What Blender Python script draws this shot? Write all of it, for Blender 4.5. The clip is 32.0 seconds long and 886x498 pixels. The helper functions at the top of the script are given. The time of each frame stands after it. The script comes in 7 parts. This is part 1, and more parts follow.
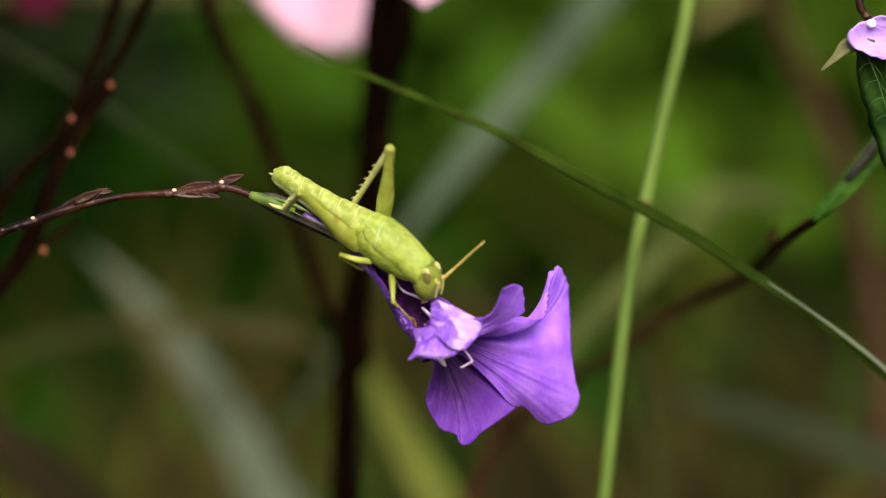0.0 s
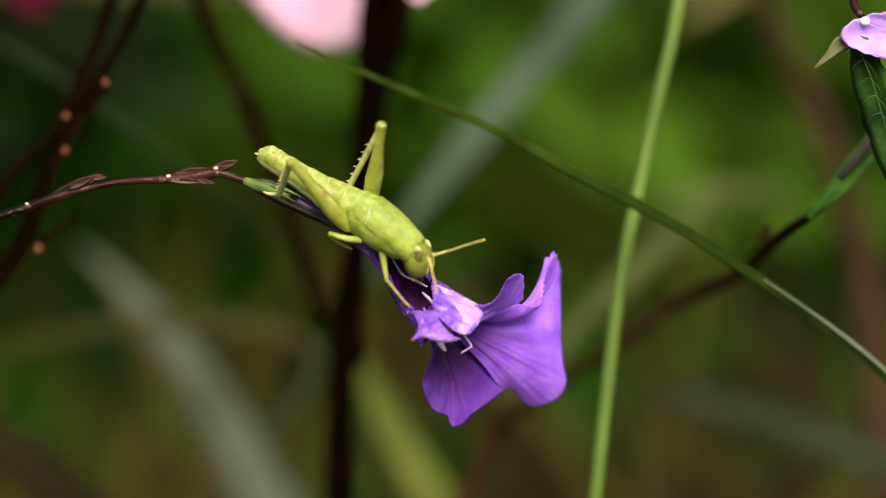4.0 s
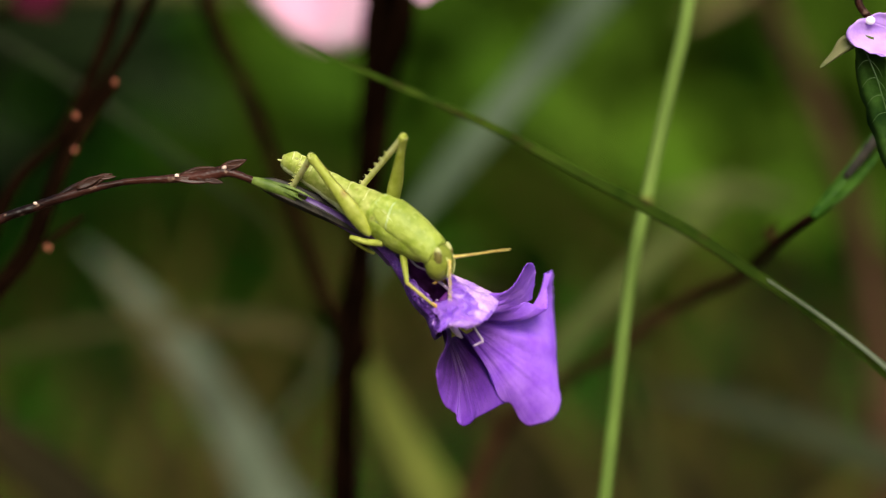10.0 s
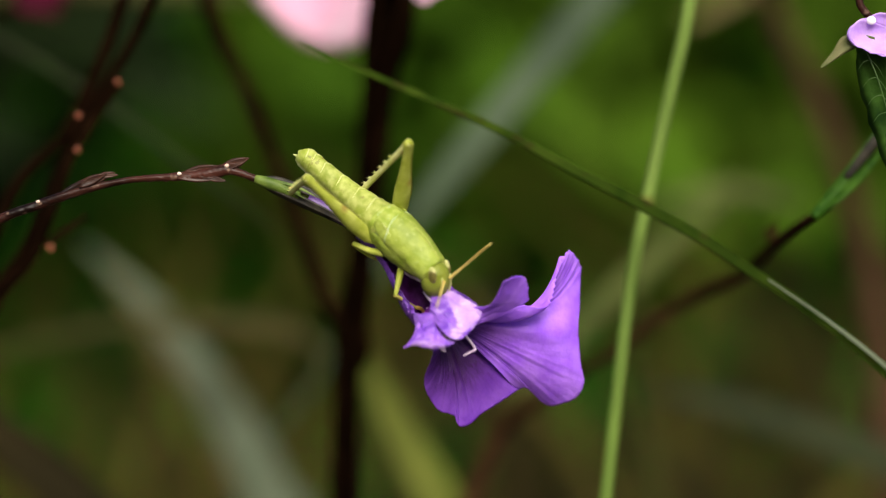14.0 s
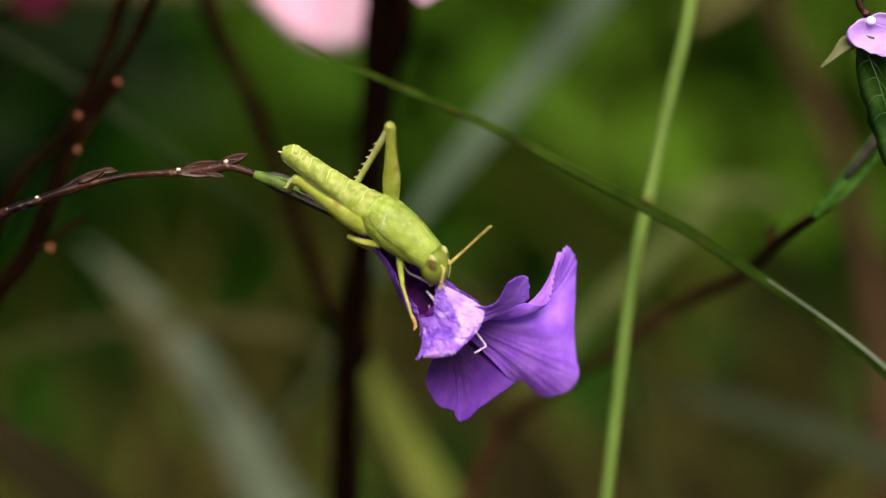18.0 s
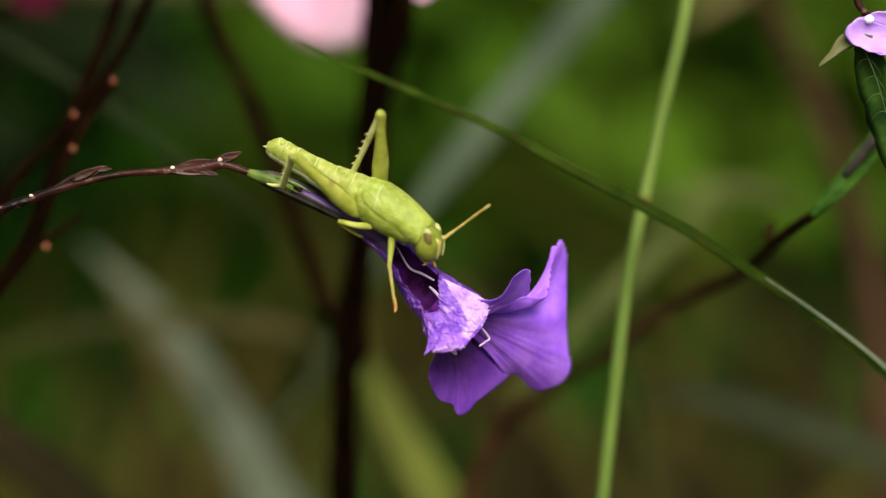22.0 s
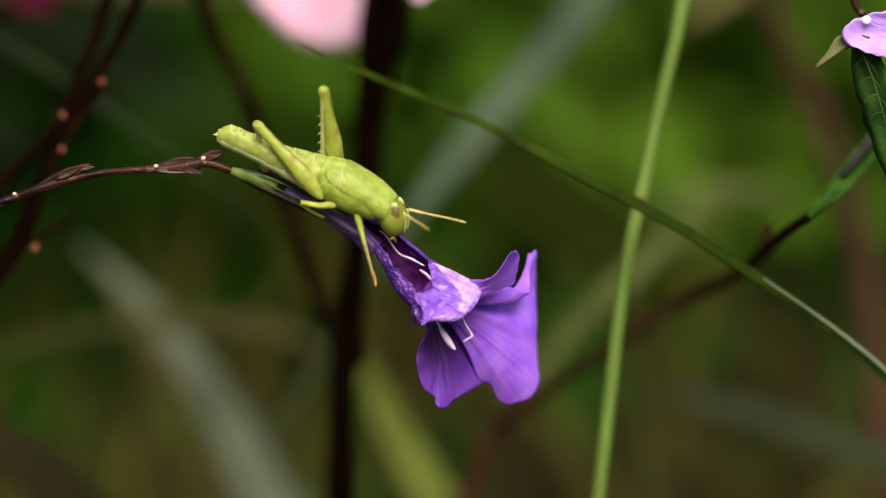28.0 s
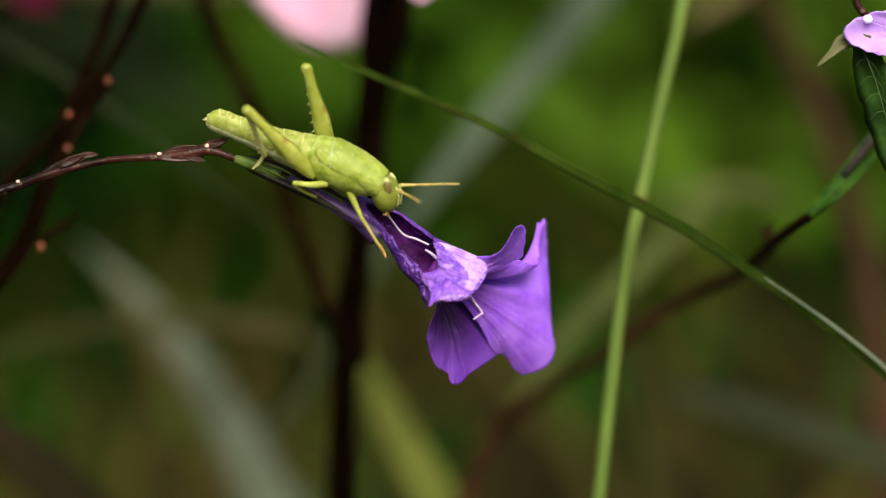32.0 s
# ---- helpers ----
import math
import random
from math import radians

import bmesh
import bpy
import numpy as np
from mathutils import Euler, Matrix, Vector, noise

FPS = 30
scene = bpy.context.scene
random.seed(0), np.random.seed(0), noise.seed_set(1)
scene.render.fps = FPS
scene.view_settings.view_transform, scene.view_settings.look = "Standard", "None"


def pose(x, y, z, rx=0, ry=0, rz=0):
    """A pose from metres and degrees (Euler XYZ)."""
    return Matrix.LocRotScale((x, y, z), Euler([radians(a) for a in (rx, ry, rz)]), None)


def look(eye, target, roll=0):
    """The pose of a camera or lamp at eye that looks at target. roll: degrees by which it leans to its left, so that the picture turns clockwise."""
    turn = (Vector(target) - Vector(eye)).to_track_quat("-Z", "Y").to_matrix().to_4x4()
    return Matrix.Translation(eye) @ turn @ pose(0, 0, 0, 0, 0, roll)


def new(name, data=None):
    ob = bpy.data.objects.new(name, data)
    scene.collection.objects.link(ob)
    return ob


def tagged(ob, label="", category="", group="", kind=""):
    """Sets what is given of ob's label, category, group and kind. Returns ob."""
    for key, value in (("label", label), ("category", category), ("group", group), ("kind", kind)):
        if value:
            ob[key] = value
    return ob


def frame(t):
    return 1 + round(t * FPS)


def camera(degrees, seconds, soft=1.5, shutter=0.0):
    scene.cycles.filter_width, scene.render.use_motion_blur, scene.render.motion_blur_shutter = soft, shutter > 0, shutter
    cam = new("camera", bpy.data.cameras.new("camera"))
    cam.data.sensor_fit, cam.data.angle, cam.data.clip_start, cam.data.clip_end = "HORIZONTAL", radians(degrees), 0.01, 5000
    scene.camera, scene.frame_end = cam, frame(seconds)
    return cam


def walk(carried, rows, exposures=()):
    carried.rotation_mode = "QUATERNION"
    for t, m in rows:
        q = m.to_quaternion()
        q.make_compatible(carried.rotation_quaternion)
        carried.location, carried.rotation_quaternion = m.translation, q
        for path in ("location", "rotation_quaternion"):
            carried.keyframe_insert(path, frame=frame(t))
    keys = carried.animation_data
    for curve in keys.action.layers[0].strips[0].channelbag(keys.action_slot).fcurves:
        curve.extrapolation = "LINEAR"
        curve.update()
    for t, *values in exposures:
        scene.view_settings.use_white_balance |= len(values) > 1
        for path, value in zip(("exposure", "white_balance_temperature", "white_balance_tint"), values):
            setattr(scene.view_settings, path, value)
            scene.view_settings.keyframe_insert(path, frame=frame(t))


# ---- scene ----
EYE = (0, -0.445, 0.6)
cam = camera(20, 32.0, soft=1.2, shutter=0.0)
cam.data.dof.use_dof = True
cam.data.dof.focus_distance = 0.4465
cam.data.dof.aperture_fstop = 5.2
cam.data.dof.aperture_blades = 0
walk(cam, [
    (0, look(EYE, (-0.00020, 0, 0.60051))), (0.5, look(EYE, (-0.00020, 0, 0.60046))), (1, look(EYE, (0.00021, 0, 0.60036))),
    (1.5, look(EYE, (0.00066, 0, 0.60036))), (2, look(EYE, (0.00041, 0, 0.60020))), (2.5, look(EYE, (0.00031, 0, 0.60020))),
    (3, look(EYE, (0.00026, 0, 0.60015))), (3.5, look(EYE, (0.00036, 0, 0.60010))), (5.5, look(EYE, (0.00281, 0, 0.59995))),
    (6, look(EYE, (0.00240, 0, 0.59965))), (6.5, look(EYE, (0.00169, 0, 0.59964))), (7, look(EYE, (0.00097, 0, 0.59975))),
    (7.5, look(EYE, (0.00041, 0, 0.59980))), (8, look(EYE, (0.00015, 0, 0.59995))), (8.5, look(EYE, (0.00005, 0, 0.60000))),
    (9, look(EYE, (-0.00000, 0, 0.60000))), (9.5, look(EYE, (-0.00000, 0, 0.60000))), (10, look(EYE, (-0.00000, 0, 0.60000))),
    (10.5, look(EYE, (-0.00000, 0, 0.60000))), (11, look(EYE, (-0.00000, 0, 0.60000))), (11.5, look(EYE, (-0.00000, 0, 0.60000))),
    (12, look(EYE, (-0.00000, 0, 0.60000))), (12.5, look(EYE, (-0.00000, 0, 0.60000))), (13, look(EYE, (-0.00000, 0, 0.60000))),
    (13.5, look(EYE, (-0.00005, 0, 0.60000))), (14, look(EYE, (-0.00015, 0, 0.60000))), (14.5, look(EYE, (-0.00015, 0, 0.60000))),
    (16.5, look(EYE, (-0.00020, 0, 0.60000))), (17, look(EYE, (-0.00015, 0, 0.60000))), (17.5, look(EYE, (-0.00015, 0, 0.60000))),
    (18, look(EYE, (-0.00010, 0, 0.60000))), (18.5, look(EYE, (-0.00000, 0, 0.59995))), (19, look(EYE, (0.00015, 0, 0.59985))),
    (19.5, look(EYE, (0.00025, 0, 0.59975))), (20, look(EYE, (0.00025, 0, 0.59970))), (20.5, look(EYE, (0.00020, 0, 0.59970))),
    (21, look(EYE, (0.00020, 0, 0.59970))), (21.5, look(EYE, (0.00020, 0, 0.59970))), (22, look(EYE, (0.00020, 0, 0.59975))),
    (22.5, look(EYE, (0.00020, 0, 0.59975))), (23, look(EYE, (0.00015, 0, 0.59970))), (23.5, look(EYE, (0.00051, 0, 0.59970))),
    (24, look(EYE, (0.00041, 0, 0.59970))), (24.5, look(EYE, (0.00071, 0, 0.59954))), (25, look(EYE, (0.00097, 0, 0.59959))),
    (25.5, look(EYE, (0.00092, 0, 0.59964))), (27.5, look(EYE, (0.00082, 0, 0.59980))), (28, look(EYE, (0.00071, 0, 0.59990))),
    (28.5, look(EYE, (0.00010, 0, 0.59995))), (29, look(EYE, (0.00015, 0, 0.59995))), (29.5, look(EYE, (0.00020, 0, 0.60000))),
    (30, look(EYE, (0.00020, 0, 0.59995))), (30.5, look(EYE, (0.00020, 0, 0.59995))), (31, look(EYE, (0.00010, 0, 0.59985))),
    (31.5, look(EYE, (0.00031, 0, 0.59980))), (32, look(EYE, (0.00046, 0, 0.59975)))], [(0, 0.92), (3, 0.91), (6, 0.88), (9, 0.83), (18, 0.80), (32, 0.78)])

# ---- light: a bright overcast day in a garden ----
world = bpy.data.worlds.new("overcast_sky")
scene.world = world
world.use_nodes = True
wn = world.node_tree
sky = wn.nodes.new("ShaderNodeTexSky")
sky.sky_type, sky.sun_disc = "NISHITA", False
sky.sun_elevation, sky.sun_rotation = radians(36), radians(172)
sky.air_density, sky.dust_density, sky.ozone_density = 1.0, 4.0, 1.0
wn.links.new(sky.outputs[0], wn.nodes["Background"].inputs[0])
wn.nodes["Background"].inputs[1].default_value = 0.072
sun = new("sun", bpy.data.lights.new("sun", "SUN"))
sun.data.energy, sun.data.angle, sun.data.color = 2.9, radians(40), (1.0, 0.96, 0.86)
sun.matrix_world = look((0.30, -2.10, 2.15), (0, 0.0, 0.6))


# ---- materials ----
def mat(name, c1, c2, scale=300.0, rough=0.5, bump=0.2, bump_scale=None, stretch=(1, 1, 1), spots=None,
        sheer=0.0, spec=0.4, turn=0.0, detail=4.0, contrast=(0.35, 0.65), rand=0.0, dist=0.0004):
    """Two colours mixed by noise, optional third colour in small spots, fine relief; sheer: share of the light that passes."""
    m = bpy.data.materials.new(name)
    m.use_nodes = True
    t = m.node_tree
    N, L = t.nodes, t.links
    b = N["Principled BSDF"]
    co = N.new("ShaderNodeTexCoord")
    mp = N.new("ShaderNodeMapping")
    mp.vector_type = "TEXTURE"
    mp.inputs["Scale"].default_value = [1 / k for k in stretch]
    mp.inputs["Rotation"].default_value[1] = turn
    L.new(co.outputs["Object"], mp.inputs["Vector"])
    n1 = N.new("ShaderNodeTexNoise")
    n1.inputs["Scale"].default_value, n1.inputs["Detail"].default_value = scale, detail
    L.new(mp.outputs[0], n1.inputs["Vector"])
    r = N.new("ShaderNodeValToRGB")
    r.color_ramp.elements[0].position, r.color_ramp.elements[1].position = contrast
    r.color_ramp.elements[0].color, r.color_ramp.elements[1].color = (*c1, 1), (*c2, 1)
    L.new(n1.outputs["Fac"], r.inputs["Fac"])
    col = r.outputs["Color"]
    # broad variation
    n2 = N.new("ShaderNodeTexNoise")
    n2.inputs["Scale"].default_value, n2.inputs["Detail"].default_value = scale * 0.17, 2.0
    L.new(co.outputs["Object"], n2.inputs["Vector"])
    hs = N.new("ShaderNodeHueSaturation")
    mr = N.new("ShaderNodeMapRange")
    mr.inputs["From Min"].default_value, mr.inputs["From Max"].default_value = 0.3, 0.7
    mr.inputs["To Min"].default_value, mr.inputs["To Max"].default_value = 0.82, 1.15
    L.new(n2.outputs["Fac"], mr.inputs["Value"])
    L.new(mr.outputs[0], hs.inputs["Value"])
    L.new(col, hs.inputs["Color"])
    col = hs.outputs["Color"]
    if rand:
        g = N.new("ShaderNodeNewGeometry")
        h2 = N.new("ShaderNodeHueSaturation")
        m2 = N.new("ShaderNodeMapRange")
        m2.inputs["To Min"].default_value, m2.inputs["To Max"].default_value = 1 - rand, 1 + rand
        L.new(g.outputs["Random Per Island"], m2.inputs["Value"])
        L.new(m2.outputs[0], h2.inputs["Value"])
        L.new(col, h2.inputs["Color"])
        col = h2.outputs["Color"]
    if spots:
        c3, s3, lo, hi = spots
        v = N.new("ShaderNodeTexNoise")
        v.inputs["Scale"].default_value, v.inputs["Detail"].default_value = s3, 1.0
        L.new(co.outputs["Object"], v.inputs["Vector"])
        r3 = N.new("ShaderNodeMapRange")
        r3.inputs["From Min"].default_value, r3.inputs["From Max"].default_value = lo, hi
        L.new(v.outputs["Fac"], r3.inputs["Value"])
        mx = N.new("ShaderNodeMix")
        mx.data_type = "RGBA"
        L.new(r3.outputs[0], mx.inputs["Factor"])
        L.new(col, mx.inputs["A"])
        mx.inputs["B"].default_value = (*c3, 1)
        col = mx.outputs["Result"]
    L.new(col, b.inputs["Base Color"])
    b.inputs["Roughness"].default_value = rough
    b.inputs["Specular IOR Level"].default_value = spec
    if bump:
        n3 = N.new("ShaderNodeTexNoise")
        n3.inputs["Scale"].default_value, n3.inputs["Detail"].default_value = bump_scale or scale * 2, 3.0
        L.new(mp.outputs[0], n3.inputs["Vector"])
        bp = N.new("ShaderNodeBump")
        bp.inputs["Strength"].default_value, bp.inputs["Distance"].default_value = bump, dist
        L.new(n3.outputs["Fac"], bp.inputs["Height"])
        L.new(bp.outputs[0], b.inputs["Normal"])
    if sheer:
        tl = N.new("ShaderNodeBsdfTranslucent")
        L.new(col, tl.inputs["Color"])
        ms = N.new("ShaderNodeMixShader")
        ms.inputs[0].default_value = sheer
        L.new(b.outputs[0], ms.inputs[1])
        L.new(tl.outputs[0], ms.inputs[2])
        L.new(ms.outputs[0], N["Material Output"].inputs["Surface"])
    return m


SKIN = mat("grasshopper_green", (0.190, 0.250, 0.022), (0.305, 0.360, 0.058), 420, 0.5, 0.45, 1300,
           spots=((0.332, 0.385, 0.106), 1500, 0.60, 0.80), dist=0.0004, spec=0.28)
SKIN_MID = mat("grasshopper_mid", (0.215, 0.285, 0.028), (0.335, 0.385, 0.075), 700, 0.55, 0.5, 900,
               spots=((0.339, 0.438, 0.241), 800, 0.62, 0.76), dist=0.0005, spec=0.25, contrast=(0.42, 0.58))
SKIN_PALE = mat("abdomen_green", (0.225, 0.275, 0.032), (0.375, 0.405, 0.100), 700, 0.55, 0.5, 900,
                spots=((0.205, 0.19, 0.0385), 1000, 0.66, 0.80), dist=0.0003, spec=0.25, contrast=(0.36, 0.64), detail=3)
SKIN_LEG = mat("leg_green", (0.235, 0.272, 0.022), (0.36, 0.385, 0.070), 420, 0.5, 0.5, 1100,
               spots=((0.221, 0.155, 0.0295), 260, 0.64, 0.80), spec=0.25, dist=0.0003)
SHIN = mat("shin_pale", (0.40, 0.42, 0.10), (0.56, 0.56, 0.22), 400, 0.45, 0.3, 1100, spots=((0.42, 0.30, 0.08), 700, 0.66, 0.8), spec=0.3, dist=0.0003)
HEAD = mat("head_green", (0.130, 0.155, 0.012), (0.205, 0.232, 0.030), 330, 0.5, 0.35, 1200, spots=((0.221, 0.162, 0.0369), 500, 0.66, 0.82), dist=0.0003, spec=0.28)
SEAM = mat("pale_seam", (0.328, 0.426, 0.18), (0.426, 0.508, 0.279), 600, 0.5, 0.2)
CREST = mat("pale_ridge", (0.459, 0.492, 0.148), (0.541, 0.558, 0.23), 600, 0.45, 0.2)
FEMUR_EDGE = mat("femur_edge", (0.14, 0.135, 0.014), (0.24, 0.235, 0.04), 700, 0.5, 0.2)
EYE_RIM = mat("eye_rim_pale", (0.32, 0.33, 0.10), (0.41, 0.41, 0.16), 600, 0.45, 0.2)
MARK = mat("abdomen_mark", (0.155, 0.165, 0.030), (0.255, 0.265, 0.055), 900, 0.55, 0.3)
BELLY = mat("belly_pale", (0.36, 0.41, 0.16), (0.50, 0.53, 0.27), 700, 0.55, 0.4, 900, spec=0.25, dist=0.0003)
DOT = mat("dot_brown", (0.10, 0.075, 0.014), (0.17, 0.13, 0.03), 900, 0.5, 0.2)
EYE_M = mat("eye_olive", (0.105, 0.090, 0.020), (0.17, 0.145, 0.038), 900, 0.3, 0.1, stretch=(1, 1, 4))
SHANK = mat("fore_shank", (0.30, 0.27, 0.05), (0.42, 0.34, 0.10), 600, 0.5, 0.3, 1100, spec=0.28, dist=0.0003)
ANT = mat("antenna_yellow", (0.451, 0.312, 0.0656), (0.607, 0.492, 0.139), 900, 0.45, 0.2)
FOOT = mat("foot_orange", (0.369, 0.164, 0.041), (0.451, 0.279, 0.0656), 900, 0.5, 0.2)


def petal_mat(name, c1, c2, deep, reach, rough=0.5, sheer=0.35):
    """Petal skin: fine radial veins and a deeper colour near the throat of the flower."""
    m = mat(name, c1, c2, 260, rough, 0.5, 800, sheer=sheer, spec=0.35, detail=6, dist=0.0005)
    t = m.node_tree
    N, L = t.nodes, t.links
    b = N["Principled BSDF"]
    src = b.inputs["Base Color"].links[0].from_socket
    co = N.new("ShaderNodeTexCoord")
    sub = N.new("ShaderNodeVectorMath")
    sub.operation = "SUBTRACT"
    sub.inputs[1].default_value = (0.0330, 0.0046, -0.0276)
    L.new(co.outputs["Object"], sub.inputs[0])
    ln = N.new("ShaderNodeVectorMath")
    ln.operation = "LENGTH"
    L.new(sub.outputs[0], ln.inputs[0])
    nm = N.new("ShaderNodeVectorMath")
    nm.operation = "NORMALIZE"
    L.new(sub.outputs[0], nm.inputs[0])
    veins = N.new("ShaderNodeTexNoise")
    veins.inputs["Scale"].default_value, veins.inputs["Detail"].default_value = 13.0, 5.0
    L.new(nm.outputs[0], veins.inputs["Vector"])
    fine = N.new("ShaderNodeTexNoise")
    fine.inputs["Scale"].default_value, fine.inputs["Detail"].default_value = 26.0, 4.0
    L.new(nm.outputs[0], fine.inputs["Vector"])
    ridge = N.new("ShaderNodeBump")
    ridge.inputs["Strength"].default_value, ridge.inputs["Distance"].default_value = 0.14, 0.0006
    L.new(fine.outputs["Fac"], ridge.inputs["Height"])
    old = b.inputs["Normal"].links[0].from_node
    L.new(ridge.outputs[0], old.inputs["Normal"])
    near = N.new("ShaderNodeMapRange")
    near.inputs["From Min"].default_value, near.inputs["From Max"].default_value = reach * 0.2, reach
    near.inputs["To Min"].default_value, near.inputs["To Max"].default_value = 1.0, 0.0
    L.new(ln.outputs["Value"], near.inputs["Value"])
    vr = N.new("ShaderNodeMapRange")
    vr.inputs["From Min"].default_value, vr.inputs["From Max"].default_value = 0.46, 1.0
    L.new(veins.outputs["Fac"], vr.inputs["Value"])
    ad = N.new("ShaderNodeMath")
    ad.operation = "MULTIPLY_ADD"
    half = N.new("ShaderNodeMath")
    half.operation = "MULTIPLY"
    L.new(vr.outputs[0], half.inputs[0])
    half.inputs[1].default_value = 0.3
    L.new(near.outputs[0], ad.inputs[0])
    L.new(half.outputs[0], ad.inputs[1])
    sc = N.new("ShaderNodeMath")
    sc.operation = "MULTIPLY"
    L.new(vr.outputs[0], sc.inputs[0])
    sc.inputs[1].default_value = 0.07
    p2 = N.new("ShaderNodeMath")
    p2.operation = "POWER"
    L.new(near.outputs[0], p2.inputs[0])
    p2.inputs[1].default_value = 1.5
    a2 = N.new("ShaderNodeMath")
    a2.operation = "ADD"
    L.new(sc.outputs[0], a2.inputs[0])
    L.new(p2.outputs[0], a2.inputs[1])
    L.new(a2.outputs[0], ad.inputs[2])
    cl = N.new("ShaderNodeClamp")
    L.new(ad.outputs[0], cl.inputs[0])
    mx = N.new("ShaderNodeMix")
    mx.data_type = "RGBA"
    L.new(cl.outputs[0], mx.inputs["Factor"])
    L.new(src, mx.inputs["A"])
    mx.inputs["B"].default_value = (*deep, 1)
    L.new(mx.outputs["Result"], b.inputs["Base Color"])
    for n in N:
        if n.type == "BSDF_TRANSLUCENT":
            L.new(mx.outputs["Result"], n.inputs["Color"])
    return m


PETAL = petal_mat("petal_violet", (0.36, 0.115, 0.86), (0.49, 0.205, 0.93), (0.10, 0.020, 0.28), 0.0105, 0.46, 0.30)
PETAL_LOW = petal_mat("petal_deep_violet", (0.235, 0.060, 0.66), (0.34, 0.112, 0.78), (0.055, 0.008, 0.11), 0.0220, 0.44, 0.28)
# tube and lip: the pale lilac spots paint glints into the colour
PETAL_TUBE = mat("tube_violet", (0.065, 0.014, 0.20), (0.24, 0.075, 0.54), 330, 0.36, 1.0, 700, sheer=0.2, spec=0.5, dist=0.0011,
                 spots=((0.64, 0.36, 0.86), 800, 0.62, 0.78))
PETAL_LIP = mat("lip_violet", (0.21, 0.065, 0.60), (0.44, 0.19, 0.80), 330, 0.34, 0.8, 700, sheer=0.3, spec=0.5, dist=0.0008,
                spots=((0.74, 0.50, 0.90), 420, 0.60, 0.80))
FACET = mat("petal_streaked", (0.38, 0.16, 0.74), (0.78, 0.52, 0.86), 260, 0.36, 0.35, 500, sheer=0.25, spec=0.4, dist=0.0004, contrast=(0.30, 0.66), detail=2)
PETAL_PALE = mat("petal_pale", (0.50, 0.25, 0.84), (0.74, 0.50, 0.92), 190, 0.36, 0.5, 700, sheer=0.3, spec=0.45, dist=0.0005, contrast=(0.25, 0.75))
THROAT = mat("throat_purple", (0.045, 0.004, 0.055), (0.135, 0.018, 0.22), 300, 0.55, 0.5, 800, sheer=0.15, spec=0.12, dist=0.0004)
NECK = mat("neck_purple", (0.030, 0.010, 0.060), (0.13, 0.065, 0.24), 260, 0.45, 0.5, 700, stretch=(0.25, 1, 1))
STAMEN = mat("stamen_white", (0.426, 0.295, 0.476), (0.574, 0.443, 0.59), 800, 0.5, 0.2)
BARK = mat("twig_brown", (0.006, 0.0020, 0.0015), (0.058, 0.018, 0.012), 330, 0.36, 0.8, 500, stretch=(0.22, 1, 1), contrast=(0.38, 0.66),
           spots=((0.16, 0.10, 0.07), 620, 0.64, 0.76), dist=0.0006, spec=0.15)
BRACT_M = mat("bract_red_brown", (0.008, 0.0025, 0.002), (0.055, 0.019, 0.010), 420, 0.42, 0.6, 700, stretch=(0.3, 1, 1), spec=0.3)
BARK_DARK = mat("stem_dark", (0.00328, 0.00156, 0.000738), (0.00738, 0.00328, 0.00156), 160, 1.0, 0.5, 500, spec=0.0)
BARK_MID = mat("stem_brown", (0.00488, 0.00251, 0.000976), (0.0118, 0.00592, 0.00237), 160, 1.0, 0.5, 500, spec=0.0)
BARK_WARM = mat("stem_warm_brown", (0.020, 0.0088, 0.0042), (0.040, 0.0185, 0.0085), 160, 1.0, 0.5, 500, spec=0.0)
BUD_SCAR = mat("bud_scar", (0.59, 0.377, 0.295), (0.672, 0.525, 0.426), 900, 0.5, 0.3)
BUD_ORANGE = mat("bud_orange", (0.148, 0.041, 0.018), (0.213, 0.0697, 0.0328), 600, 0.5, 0.3, spec=0.2)
SEPAL = mat("sepal_green", (0.045, 0.085, 0.010), (0.16, 0.225, 0.04), 300, 0.5, 0.4, 900, sheer=0.15, spec=0.2)
SEPAL_BUD = mat("bud_green", (0.020, 0.072, 0.003), (0.062, 0.155, 0.010), 300, 0.5, 0.4, 900, sheer=0.1, spec=0.15)
SEPAL_DARK = mat("sepal_purple", (0.0164, 0.0148, 0.0131), (0.0574, 0.0492, 0.0328), 300, 0.5, 0.4, 900, spec=0.2)
GRASS_M = mat("grass_bright", (0.111, 0.176, 0.0312), (0.156, 0.234, 0.0476), 220, 0.55, 0.3, 800, stretch=(1, 1, 0.1), sheer=0.2, spec=0.1)
BLADE_M = mat("grass_dark", (0.011, 0.024, 0.0016), (0.026, 0.044, 0.004), 160, 0.8, 0.3, 700,
              spots=((0.0223, 0.0184, 0.00459), 260, 0.62, 0.78), sheer=0.05, spec=0.02)
HAZY_M = mat("blade_blue_green", (0.0492, 0.0738, 0.041), (0.082, 0.115, 0.0656), 40, 0.6, 0.3, 300, sheer=0.1, spec=0.1)
PALE_M = mat("blade_greyish", (0.072, 0.088, 0.052), (0.118, 0.142, 0.090), 40, 0.6, 0.3, 300, sheer=0.1, spec=0.1)
OLIVE_M = mat("blade_olive", (0.080, 0.097, 0.014), (0.118, 0.134, 0.022), 40, 0.6, 0.3, 300, sheer=0.15, spec=0.1)
BROWN_BLADE_M = mat("blade_brownish", (0.0328, 0.0295, 0.00738), (0.0508, 0.0451, 0.0115), 40, 0.7, 0.3, 300, sheer=0.1, spec=0.1)
LEAF_VEIN = mat("leaf_vein", (0.022, 0.055, 0.008), (0.038, 0.080, 0.014), 240, 0.6, 0.2)
